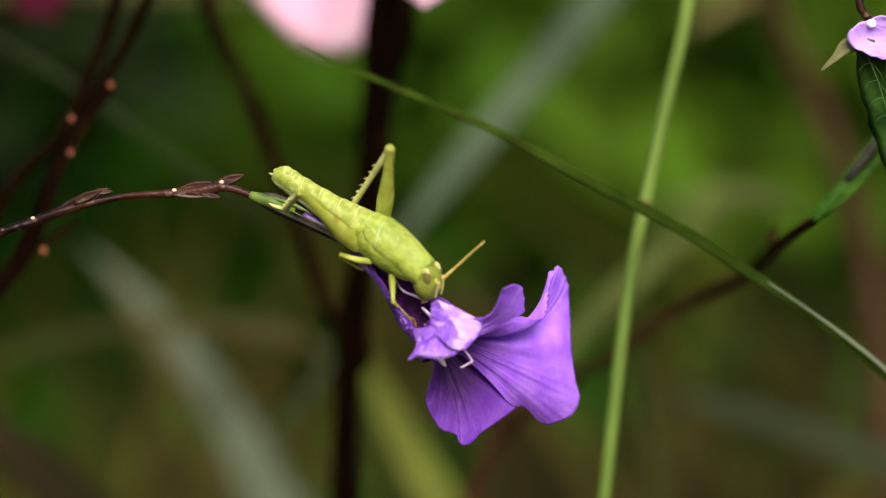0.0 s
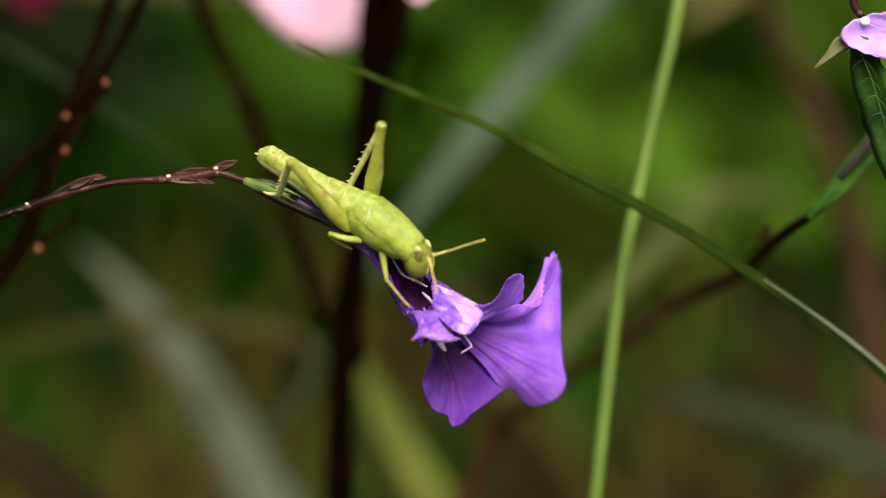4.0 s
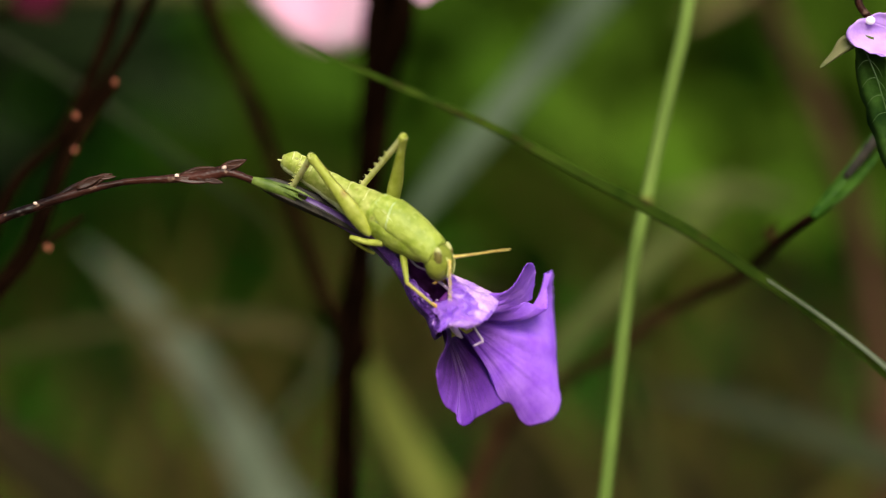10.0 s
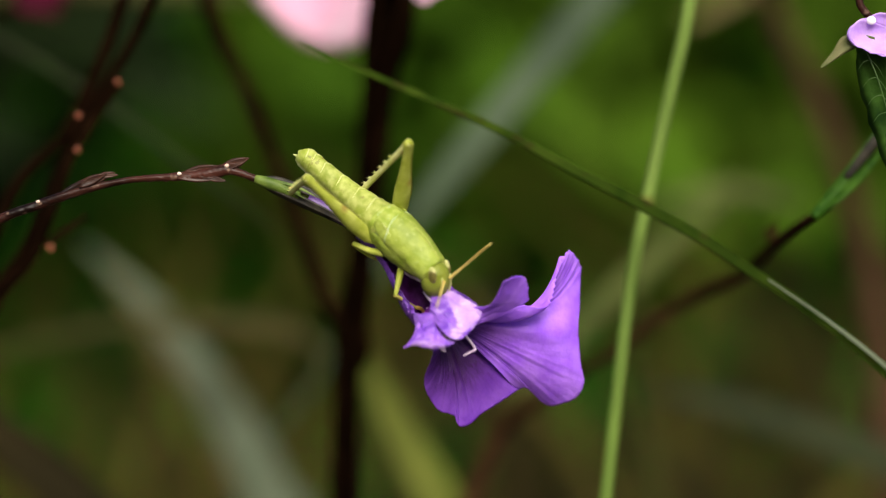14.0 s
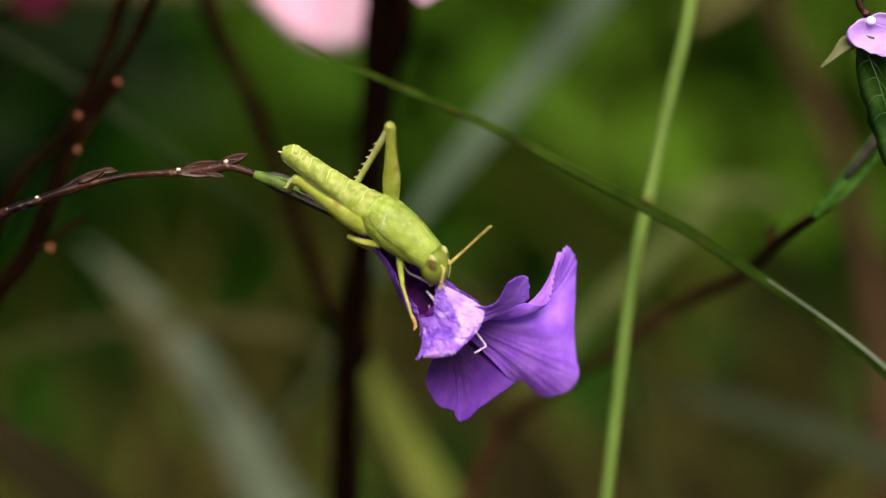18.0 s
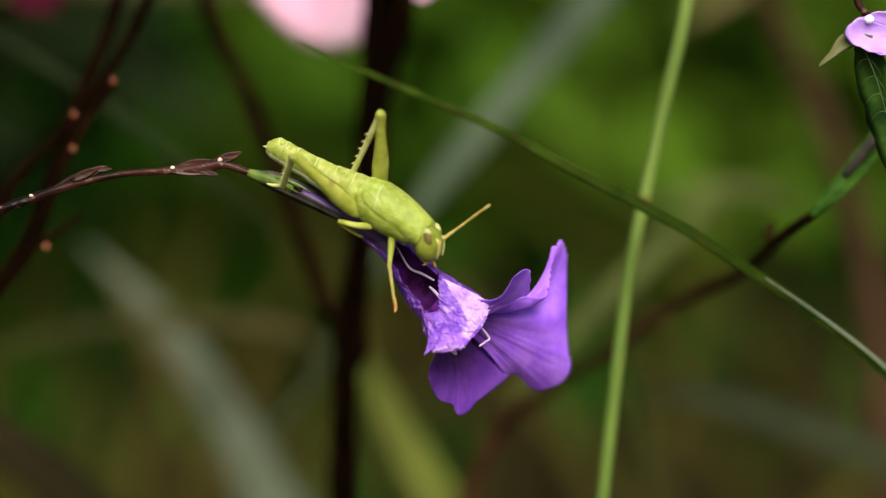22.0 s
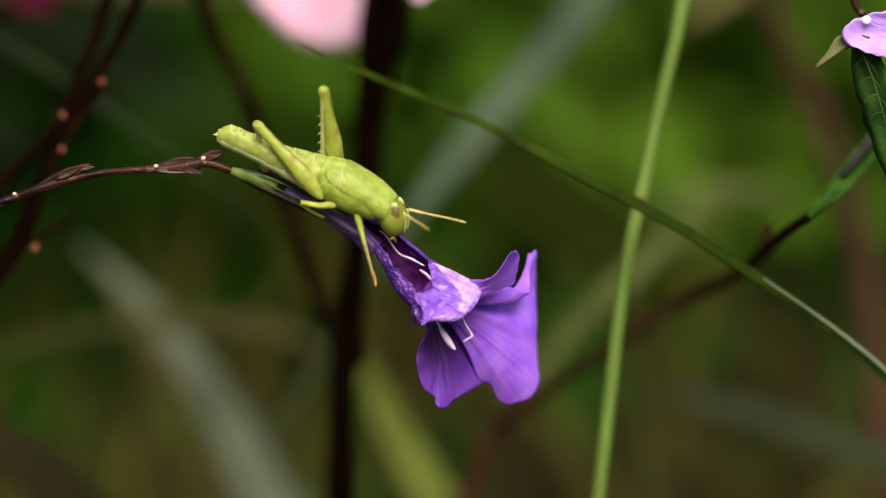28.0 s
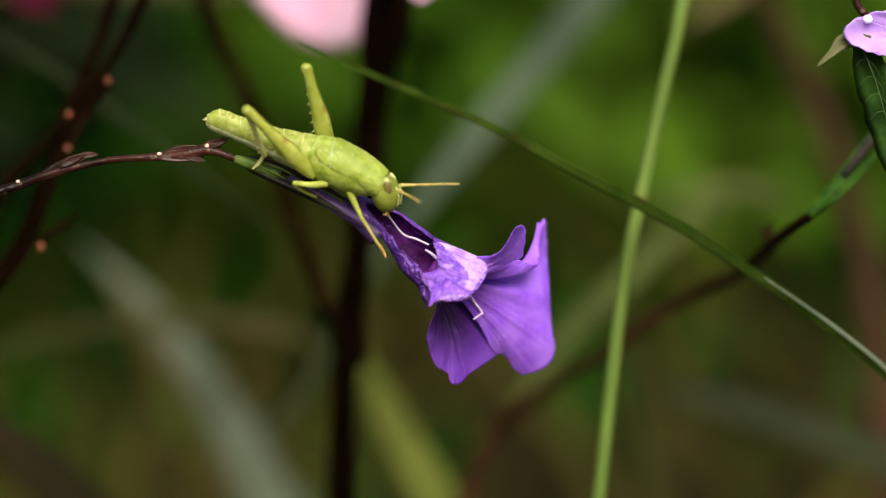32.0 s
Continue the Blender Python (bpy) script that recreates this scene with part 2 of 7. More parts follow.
BRACT_GREEN = mat("bract_olive", (0.085, 0.115, 0.035), (0.17, 0.16, 0.075), 160, 0.6, 0.4, 500, sheer=0.15, spec=0.1)
LEAF_M = mat("leaf_dark", (0.0075, 0.026, 0.003), (0.036, 0.085, 0.011), 240, 0.6, 0.7, 350, sheer=0.08, spec=0.08)
PINK_M = mat("petal_pink", (0.95, 0.43, 0.66), (0.98, 0.70, 0.84), 60, 0.6, 0.3, 300, sheer=0.08, spec=0.1)
CRIMSON_M = mat("petal_crimson", (0.05, 0.0014, 0.012), (0.085, 0.004, 0.022), 60, 0.6, 0.3, 300, sheer=0.2, spec=0.1)
BUSH_M = mat("bush_green", (0.020, 0.112, 0.0060), (0.050, 0.182, 0.010), 8, 0.8, 0.0, sheer=0.2, rand=0.5, spec=0.08)
BUSH_YELLOW_M = mat("bush_yellow_green", (0.038, 0.090, 0.004), (0.070, 0.131, 0.0070), 8, 0.8, 0.0, sheer=0.2, rand=0.35, spec=0.08)
# near-black leaf colour that stands in for deep shade
SHADE_M = mat("shrub_shade", (0.00328, 0.00738, 0.00246), (0.00984, 0.0172, 0.00492), 8, 0.9, 0.0, rand=0.4, spec=0.05)
DRY_M = mat("dry_grass", (0.0350, 0.0300, 0.0048), (0.0610, 0.0505, 0.0080), 8, 0.8, 0.0, sheer=0.1, rand=0.5, spec=0.08)
# darkened copy of the dry grass, with shade painted into the colour
DRY_SHADED_M = mat("dry_grass_shaded", (0.0092, 0.0072, 0.0020), (0.0215, 0.0156, 0.0040), 8, 0.8, 0.0, sheer=0.1, rand=0.5, spec=0.08)
REDSTEM_M = mat("stem_reddish", (0.036, 0.018, 0.010), (0.054, 0.029, 0.016), 40, 0.9, 0.3, 200, spec=0.0)
DULL_GREEN_M = mat("blade_dull_green", (0.0155, 0.021, 0.006), (0.024, 0.031, 0.0095), 40, 0.6, 0.3, 300, sheer=0.1, spec=0.1)
OLIVE_DULL_M = mat("blade_dull_olive", (0.050, 0.064, 0.014), (0.072, 0.090, 0.020), 40, 0.7, 0.3, 300, sheer=0.1, spec=0.1)
WITHER_M = mat("leaf_withered", (0.082, 0.0615, 0.0246), (0.139, 0.107, 0.041), 40, 0.8, 0.3, 200, spec=0.1)
FOLD_WHITE = mat("petal_fold_white", (0.85, 0.78, 0.90), (0.92, 0.88, 0.95), 900, 0.1, 0.0)
SOIL_M = mat("soil", (0.0205, 0.0139, 0.00738), (0.0492, 0.0344, 0.0164), 9, 0.9, 0.6, 60, spots=((0.0246, 0.041, 0.0082), 5, 0.5, 0.65), dist=0.01)


# ---- building tools; plan coordinates in millimetres, the origin 0.6 m above the ground ----
BASE = {}


def V(*a):
    return Vector(a)


def curve(pts, n):
    """Catmull-Rom sheer pts (tuples of any length), n + 1 samples."""
    pts = [np.array(p, float) for p in pts]
    q = [2 * pts[0] - pts[1]] + pts + [2 * pts[-1] - pts[-2]]
    out = []
    for i in range(n + 1):
        u = i / n * (len(pts) - 1)
        k = min(int(u), len(pts) - 2)
        t = u - k
        a, b, c, d = q[k:k + 4]
        out.append(0.5 * (2 * b + (c - a) * t + (2 * a - 5 * b + 4 * c - d) * t * t + (3 * b - a - 3 * c + d) * t ** 3))
    return out


def rod(pts, n=24, sides=10, flat=1.0, rough=0.0, seed=0, cap=True):
    """A swept round body: pts of (x, y, z, radius)."""
    s = curve(pts, n)
    verts, faces = [], []
    nrm = None
    for i, p in enumerate(s):
        t = Vector(s[min(i + 1, n)][:3] - s[max(i - 1, 0)][:3]).normalized()
        if nrm is None:
            nrm = t.orthogonal().normalized()
        nrm = (nrm - t * nrm.dot(t)).normalized()
        b = t.cross(nrm)
        for k in range(sides):
            a = 2 * math.pi * k / sides
            r = max(p[3], 0.01) * (1 + rough * noise.noise(Vector((i * 0.9 + seed, k * 1.7, seed))))
            verts.append(Vector(p[:3]) + nrm * (math.cos(a) * r) + b * (math.sin(a) * r * flat))
    for i in range(n):
        for k in range(sides):
            k2 = (k + 1) % sides
            faces.append((i * sides + k, i * sides + k2, (i + 1) * sides + k2, (i + 1) * sides + k))
    if cap:
        faces.append(tuple(range(sides - 1, -1, -1)))
        faces.append(tuple(n * sides + k for k in range(sides)))
    return verts, faces


def ribbon(pts, n=30, thick=0.25, keel=0.3, face=(0, -1, 0), twist=0.0, wave=0.0, seed=0):
    """A leaf or grass blade with a keel: pts of (x, y, z, half width)."""
    s = curve(pts, n)
    verts, faces = [], []
    for i, p in enumerate(s):
        t = Vector(s[min(i + 1, n)][:3] - s[max(i - 1, 0)][:3]).normalized()
        side = t.cross(Vector(face)).normalized()
        up = side.cross(t).normalized()
        q = Matrix.Rotation(twist * i / n, 3, t)
        side, up = q @ side, q @ up
        w = max(p[3], 0.02)
        w1 = w * (1 + wave * noise.noise(Vector((i * 0.5, seed, 0))))
        w2 = w * (1 + wave * noise.noise(Vector((i * 0.5, seed + 7, 3))))
        c = Vector(p[:3])
        th = min(thick, w * 0.6)
        k = keel * w
        for a, h in ((-1, 0), (-0.5, th - k * 0.5), (0, th * 0.6 - k), (0.5, th - k * 0.5), (1, 0), (0.5, -th - k * 0.5),
                     (0, -th * 1.4 - k), (-0.5, -th - k * 0.5)):
            verts.append(c + side * (a * (w1 if a < 0 else w2)) + up * h)
    m = 8
    for i in range(n):
        for k in range(m):
            k2 = (k + 1) % m
            faces.append((i * m + k, i * m + k2, (i + 1) * m + k2, (i + 1) * m + k))
    faces.append(tuple(range(m - 1, -1, -1)))
    faces.append(tuple(n * m + k for k in range(m)))
    return verts, faces


def sheet(fn, nu, nv, thick=0.16, keep=None):
    """A thin shell over a grid fn(u, v); keep(u, v) leaves out faces."""
    grid = [[fn(i / nu, j / nv) for j in range(nv + 1)] for i in range(nu + 1)]
    front, back = [], []
    for i in range(nu + 1):
        for j in range(nv + 1):
            a = grid[min(i + 1, nu)][j] - grid[max(i - 1, 0)][j]
            b = grid[i][min(j + 1, nv)] - grid[i][max(j - 1, 0)]
            nn = a.cross(b)
            nn = nn.normalized() if nn.length > 1e-9 else Vector((0, -1, 0))
            front.append(grid[i][j] + nn * thick / 2)
            back.append(grid[i][j] - nn * thick / 2)
    N = len(front)
    faces, edges = [], {}
    for i in range(nu):
        for j in range(nv):
            if keep and not keep((i + 0.5) / nu, (j + 0.5) / nv):
                continue
            q = (i * (nv + 1) + j, (i + 1) * (nv + 1) + j, (i + 1) * (nv + 1) + j + 1, i * (nv + 1) + j + 1)
            faces.append(q)
            faces.append(tuple(N + k for k in reversed(q)))
            for a, b in zip(q, q[1:] + q[:1]):
                if (b, a) in edges:
                    del edges[(b, a)]
                else:
                    edges[(a, b)] = 1
    for a, b in edges:
        faces.append((b, a, N + a, N + b))
    return front + back, faces


def ball(c, r, nu=14, nv=10, bumpy=0.0, seed=0, axes=None):
    """An ellipsoid round c with half axes r, along axes (three vectors)."""
    ax = axes or (V(1, 0, 0), V(0, 1, 0), V(0, 0, 1))
    verts, faces = [], []
    for j in range(nv + 1):
        th = math.pi * j / nv
        for i in range(nu):
            ph = 2 * math.pi * i / nu
            d = (math.sin(th) * math.cos(ph), math.sin(th) * math.sin(ph), math.cos(th))
            k = 1 + bumpy * noise.noise(Vector(d) * 1.7 + Vector((seed, 0, 0)))
            verts.append(Vector(c) + ax[0] * (d[0] * r[0] * k) + ax[1] * (d[1] * r[1] * k) + ax[2] * (d[2] * r[2] * k))
    for j in range(nv):
        for i in range(nu):
            i2 = (i + 1) % nu
            faces.append((j * nu + i, (j + 1) * nu + i, (j + 1) * nu + i2, j * nu + i2))
    return verts, faces


def join(*gs):
    verts, faces = [], []
    for v, f in gs:
        k = len(verts)
        verts += v
        faces += [tuple(i + k for i in q) for q in f]
    return verts, faces


def shape(name, g, material, smooth=True, scale=0.001):
    me = bpy.data.meshes.new(name)
    me.from_pydata([tuple(v * scale) for v in g[0]], [], g[1])
    bm = bmesh.new()
    bm.from_mesh(me)
    bmesh.ops.remove_doubles(bm, verts=bm.verts, dist=1e-7)
    bmesh.ops.recalc_face_normals(bm, faces=bm.faces)
    bm.to_mesh(me)
    bm.free()
    me.materials.append(material)
    if smooth:
        me.polygons.foreach_set("use_smooth", [True] * len(me.polygons))
    return me


def thing(name, base, label, category, group="", kind=""):
    """An empty at base (plan millimetres) that carries its parts."""
    ob = new(name)
    ob.empty_display_size = 0.01
    ob.location = (base[0] / 1000, base[1] / 1000, base[2] / 1000 + 0.6)
    BASE[ob] = Vector(base)
    return tagged(ob, label, category, group, kind)


def part(name, g, material, parent, label="", smooth=True):
    """A mesh in plan millimetres under a thing or a part."""
    b = BASE[parent]
    ob = new(name, shape(name, ([v - b for v in g[0]], g[1]), material, smooth))
    ob.parent = parent
    BASE[ob] = b
    return tagged(ob, label)


def piece(name, g, material, parent, at=(0, 0, 0), label="", smooth=True):
    """A mesh in its own millimetres, set at a place in its parent's space."""
    ob = new(name, shape(name, g, material, smooth))
    ob.parent = parent
    ob.location = Vector(at) / 1000
    BASE[ob] = Vector((0, 0, 0))
    return tagged(ob, label)


# ---- ground and the garden behind ----
GROUND = -600


def ground():
    rng = random.Random(4)
    n = 60
    verts, faces = [], []
    for j in range(n + 1):
        for i in range(n + 1):
            u, v = i / n * 2 - 1, j / n * 2 - 1
            x, y = math.copysign(abs(u) ** 3, u) * 400, math.copysign(abs(v) ** 3, v) * 400
            far = math.hypot(x, y)
            verts.append(Vector((x, y, 0.03 * noise.noise(Vector((x * 1.3, y * 1.3, 0))) * (1 if far > 0.6 else 0.2) - 0.005)))
    for j in range(n):
        for i in range(n):
            a = j * (n + 1) + i
            faces.append((a, a + 1, a + n + 2, a + n + 1))
    ob = new("ground", shape("ground", (verts, faces), SOIL_M, scale=1.0))
    tagged(ob, "dark brown garden soil with sparse green patches", "ground", kind="structure")


def leafy(rng, n, box, size, tilt, lumps=0.7):
    """Loose lance leaves scattered in a box (metres)."""
    verts, faces = [], []
    for _ in range(n):
        for _ in range(30):
            a, b, c = (rng.uniform(-1, 1) for _ in range(3))
            if abs(a) ** 3 + abs(b) ** 3 + abs(max(c, -0.4)) ** 3 < 1.25 + lumps * noise.noise(Vector((a * 1.9, b * 1.9 + box[1][0], c * 1.9 + box[0][0]))):
                break
        x, y, z = (lo + (hi - lo) * (k + 1) / 2 for k, (lo, hi) in zip((a, b, c), box))
        s = rng.uniform(*size)
        d = Vector((rng.gauss(0, 0.6), rng.gauss(0, 0.5), rng.gauss(tilt, 0.4))).normalized()
        w = d.cross(Vector((rng.gauss(0, 0.4), -1, rng.gauss(0, 0.5)))).normalized()
        u = w.cross(d)
        k = len(verts)
        c = Vector((x, y, z))
        for a, b, h in ((0, 0, 0), (0.3, 0.13, 0.03), (0.3, -0.13, 0.03), (0.32, 0, -0.01), (0.7, 0.11, 0.0), (0.7, -0.11, 0.0),
                        (0.7, 0, -0.04), (1, 0, -0.09)):
            verts.append(c + d * (a * s) + w * (b * s) + u * (h * s))
        faces += [tuple(k + i for i in q) for q in ((0, 1, 3), (0, 3, 2), (1, 4, 6, 3), (3, 6, 5, 2), (4, 7, 6), (6, 7, 5))]
    return verts, faces


def bush(name, x, y, w, d, z0, z1, n, material, seed, label, size=(0.06, 0.13), lumps=0.7):
    rng = random.Random(seed)
    ob = thing(name, (x * 1000, y * 1000, GROUND), label, "shrub", "shrubs behind")
    for k in range(7):
        a = rng.uniform(-0.4, 0.4) * w
        b = rng.uniform(-0.3, 0.3) * d
        part("stem", rod([((x + a * 0.3) * 1000, (y + b) * 1000, GROUND - 5, 7), ((x + a * 0.6) * 1000, (y + b) * 1000, -300, 5),
                          ((x + a) * 1000, (y + b) * 1000, z1 * 1000 - 750, 2)], 10, 7), BARK_DARK, ob)
    g = leafy(rng, n, ((x - w / 2, x + w / 2), (y - d / 2, y + d / 2), (z0, z1)), size, 0.3, lumps)
    f = part("foliage", ([Vector((v.x * 1000, v.y * 1000, v.z * 1000 - 600)) for v in g[0]], g[1]), material, ob, smooth=False)
    tagged(f, kind="stuff")
    return ob


def grass_clump(name, x, y, n, h, material, seed, label, spread=0.12):
    rng = random.Random(seed)
    ob = thing(name, (x * 1000, y * 1000, GROUND), label, "grass", "grass clumps behind")
    for _ in range(n):
        a, b = rng.gauss(0, spread), rng.gauss(0, spread)
        lean, hh = rng.gauss(0, 0.25), h * rng.uniform(0.7, 1.15)
        x0, y0 = (x + a) * 1000, (y + b) * 1000
        part("blade", ribbon([(x0, y0, GROUND - 4, 4), (x0 + lean * 200, y0, GROUND + hh * 450, 6),
                              (x0 + lean * 500, y0 + 30, GROUND + hh * 800, 4.5), (x0 + lean * 800, y0 + 60, GROUND + hh * 1000, 0.3)],
                             9, 0.4, 0.3, (rng.gauss(0, 0.5), -1, 0)), material, ob)
    return ob


# ---- the ruellia plant with the bitten flower ----
def bract(p, d, length, width, seed):
    d = Vector(d).normalized()
    a, b = Vector(p), Vector(p) + d * length
    m = a + d * length * 0.4
    return ribbon([(*a, width * 0.5), (*m, width), (*(a + d * length * 0.75), width * 0.6), (*b, 0.03)], 8, 0.25, 0.5,
                  (0.3, -1, 0.2), 0.3)


def ruellia_plant():
    pl = thing("ruellia_plant", (-150, 12, GROUND), "violet ruellia with brown twig and one bitten flower", "flowering plant")
    part("main_stem", rod([(-150, 12, GROUND - 5, 3), (-148, 12, -400, 2.8), (-140, 10, -180, 2.4), (-128, 8, -50, 2.0),
                           (-112, 5, -14, 1.6), (-98, 2, -2, 1.3)], 40, 12, rough=0.1), BARK, pl)
    part("twig", rod([(-99.5, 2, -3.2, 0.93), (-80, 0, 5.6, 0.78), (-71.6, 0, 8.8, 0.85), (-63.4, 0, 11.5, 0.73), (-55.7, 0, 13.1, 0.56),
                      (-47.3, 0, 13.7, 0.77), (-42.2, 0, 14.1, 1.07), (-38.6, 0, 14.9, 0.99), (-36.4, 0, 14.5, 0.73), (-33.2, 0, 13.3, 0.62),
                      (-31, 0, 12.5, 0.69)], 120, 12, rough=0.3), BARK, pl, "slender purplish-brown twig with swollen nodes")
    k = 0
    for p, d, ln, w in (((-68.6, -0.5, 9.7), (1, 0, 0.47), 11.4, 1.25), ((-64.5, -0.8, 12.0), (1, 0, 0.46), 5.4, 0.9), ((-61.5, -0.3, 13.4), (1, 0, 0.32), 3.6, 0.7), ((-60.4, -0.6, 13.7), (1, 0, 0.12), 3.0, 0.4),
                        ((-47, -0.9, 13.6), (1, 0, -0.06), 7.4, 0.75), ((-46, -0.5, 14.2), (1, 0, 0.24), 6.4, 0.9), ((-44, 0.5, 14.6), (1, 0, 0.12), 5.0, 0.8),
                        ((-39.5, 0.0, 15.0), (1, 0, 0.40), 5.6, 1.05), ((-40, -0.5, 15.0), (1, -0.1, 0.22), 4.2, 0.8), ((-42, -0.7, 13.6), (1, -0.2, -0.20), 3.8, 0.6)):
        part("bract", bract(p, d, ln, w, k), BRACT_M, pl)
        k += 1
    for c, r in (((-71.7, -0.95, 9.3), 0.4), ((-46.7, -0.85, 14.2), 0.45), ((-38.3, -0.95, 15.6), 0.5)):
        part("bud_scar", ball(c, (r, r * 0.6, r * 0.75), 8, 6, 0.3, c[0]), BUD_SCAR, pl, "pale cream bud scar")
    # calyx: narrow sepals that clasp the tube
    for i, (dy, dz, ln, w, m) in enumerate(((-1.0, 0.85, 7, 0.3, SEPAL), (-1.1, -0.1, 4.5, 0.35, SEPAL), (0.5, 1.0, 19, 0.8, SEPAL_DARK),
                                             (0.2, -1.1, 21, 1.0, SEPAL_DARK), (-0.9, -0.9, 18, 0.8, SEPAL_DARK))):
        part("sepal", ribbon([(-32.5, dy * 0.3, 13.1 + dz * 0.3, w * 0.5), (-28.5, dy * 0.8, 11.9 + dz * 0.9, w),
                              (-28.5 + ln * 0.5, dy * 1.1, 11.9 - ln * 0.22 + dz * 1.3, w * 0.75),
                              (-28.5 + ln * 0.9, dy * 1.2, 11.9 - ln * 0.45 + dz * 1.4, 0.05)], 12, 0.2, 0.4,
                             (0, -1, 0.3 * dz)), m, pl, "narrow green sepal" if m is SEPAL else "dark purplish sepal")
    part("flower_neck", rod([(-24, 0.2, 9.8, 0.9), (-20, 0.2, 7.6, 1.1), (-15.5, 0.4, 5.0, 1.2), (-11, 0.8, 2.2, 1.6), (-8, 1.2, -0.4, 2.0)], 20, 12), NECK, pl,
         "narrow dark violet flower neck")
    part("calyx_cup", rod([(-33.4, 0, 13.4, 0.75), (-31, 0, 12.6, 1.1), (-28.5, 0, 11.7, 1.1), (-25.5, 0, 10.4, 0.95)], 12, 12), SEPAL, pl,
         "light green calyx")
    return pl


TUBE = [(14, 0.6, -8.4, 1.3), (17.5, 0.8, -10.8, 1.8), (21.2, 1.0, -14.0, 2.7), (25, 1.2, -19.0, 3.9), (28.2, 1.4, -22.2, 4.7), (30.3, 1.6, -24.8, 5.7)]
THROAT_AT = Vector((33.0, 4.6, -27.6))


def rough_edge(s, amp, seed):
    """Uneven margin: broad and fine notches along s."""
    return amp * (noise.noise(Vector((s * 22, seed, 0))) + 0.7 * noise.noise(Vector((s * 70, seed, 3))) + 0.35 * noise.noise(Vector((s * 190, seed, 7))))


def crumple(p, amp, seed=0.0):
    """Irregular folds of a torn petal, broad ones with sharp small ones on them."""
    q = p + Vector((seed, 0, seed * 0.7))
    a = 1 - 2 * abs(noise.noise(q * 0.42))
    b = 1 - 2 * abs(noise.noise(q * 1.05))
    return amp * (0.6 * a + 0.45 * b + 0.25 * noise.noise(q * 2.6))


def flared(rim, n, throat, deep, seed, ridges=(), edge=0.16, wave=0.34, start=0.16, bend=None, teeth=None):
    """A petal limb that rises out of the throat and flares to its rim."""
    pts = [Vector(p) for p in curve(rim, n)]
    mids = [Vector(p) for p in curve(bend, n)] if bend else [throat + (p - throat) * 0.36 for p in pts]

    def f(u, v):
        e = pts[round(v * n)]
        d = e - throat
        out = d.normalized()
        e = e + out * rough_edge(v, edge, seed)
        if teeth and teeth[0] < v < teeth[1]:
            e = e + Vector((-0.86, 0, 0.5)) * teeth[2] * abs(math.sin(math.pi * teeth[3] * v + 2.5 * noise.noise(Vector((v * 30, 1, 0))))) * (0.6 + noise.noise(Vector((v * 44, 6, 0))))
        ring = mids[round(v * n)]
        back = throat + deep + out * 1.6
        s = start + (1 - start) * u
        p = back * (1 - s) ** 2 + ring * (2 * s * (1 - s)) + e * s * s
        # fine pleats along the rays, and a gentle unevenness
        lift = 0.05 * math.sin(v * 62 + seed) * math.sin(math.pi * u) + 0.12 * noise.noise(Vector((v * 46, u * 2.0, seed)))
        lift += wave * noise.noise(Vector((p.x * 0.17, 1.3 + seed, p.z * 0.17))) + 0.5 * wave * noise.noise(Vector((p.x * 0.5, 5.3, p.z * 0.5)))
        lift += 0.3 * noise.noise(Vector((v * 24, 2, seed))) * u ** 5
        for at, width, height in ridges:
            k = (v - at) / width
            lift -= height * math.exp(-k * k if k < 0 else -9 * k * k) * math.sin(math.pi * min(1.0, u * 1.05)) ** 0.7
        p.y += lift
        return p
    return f


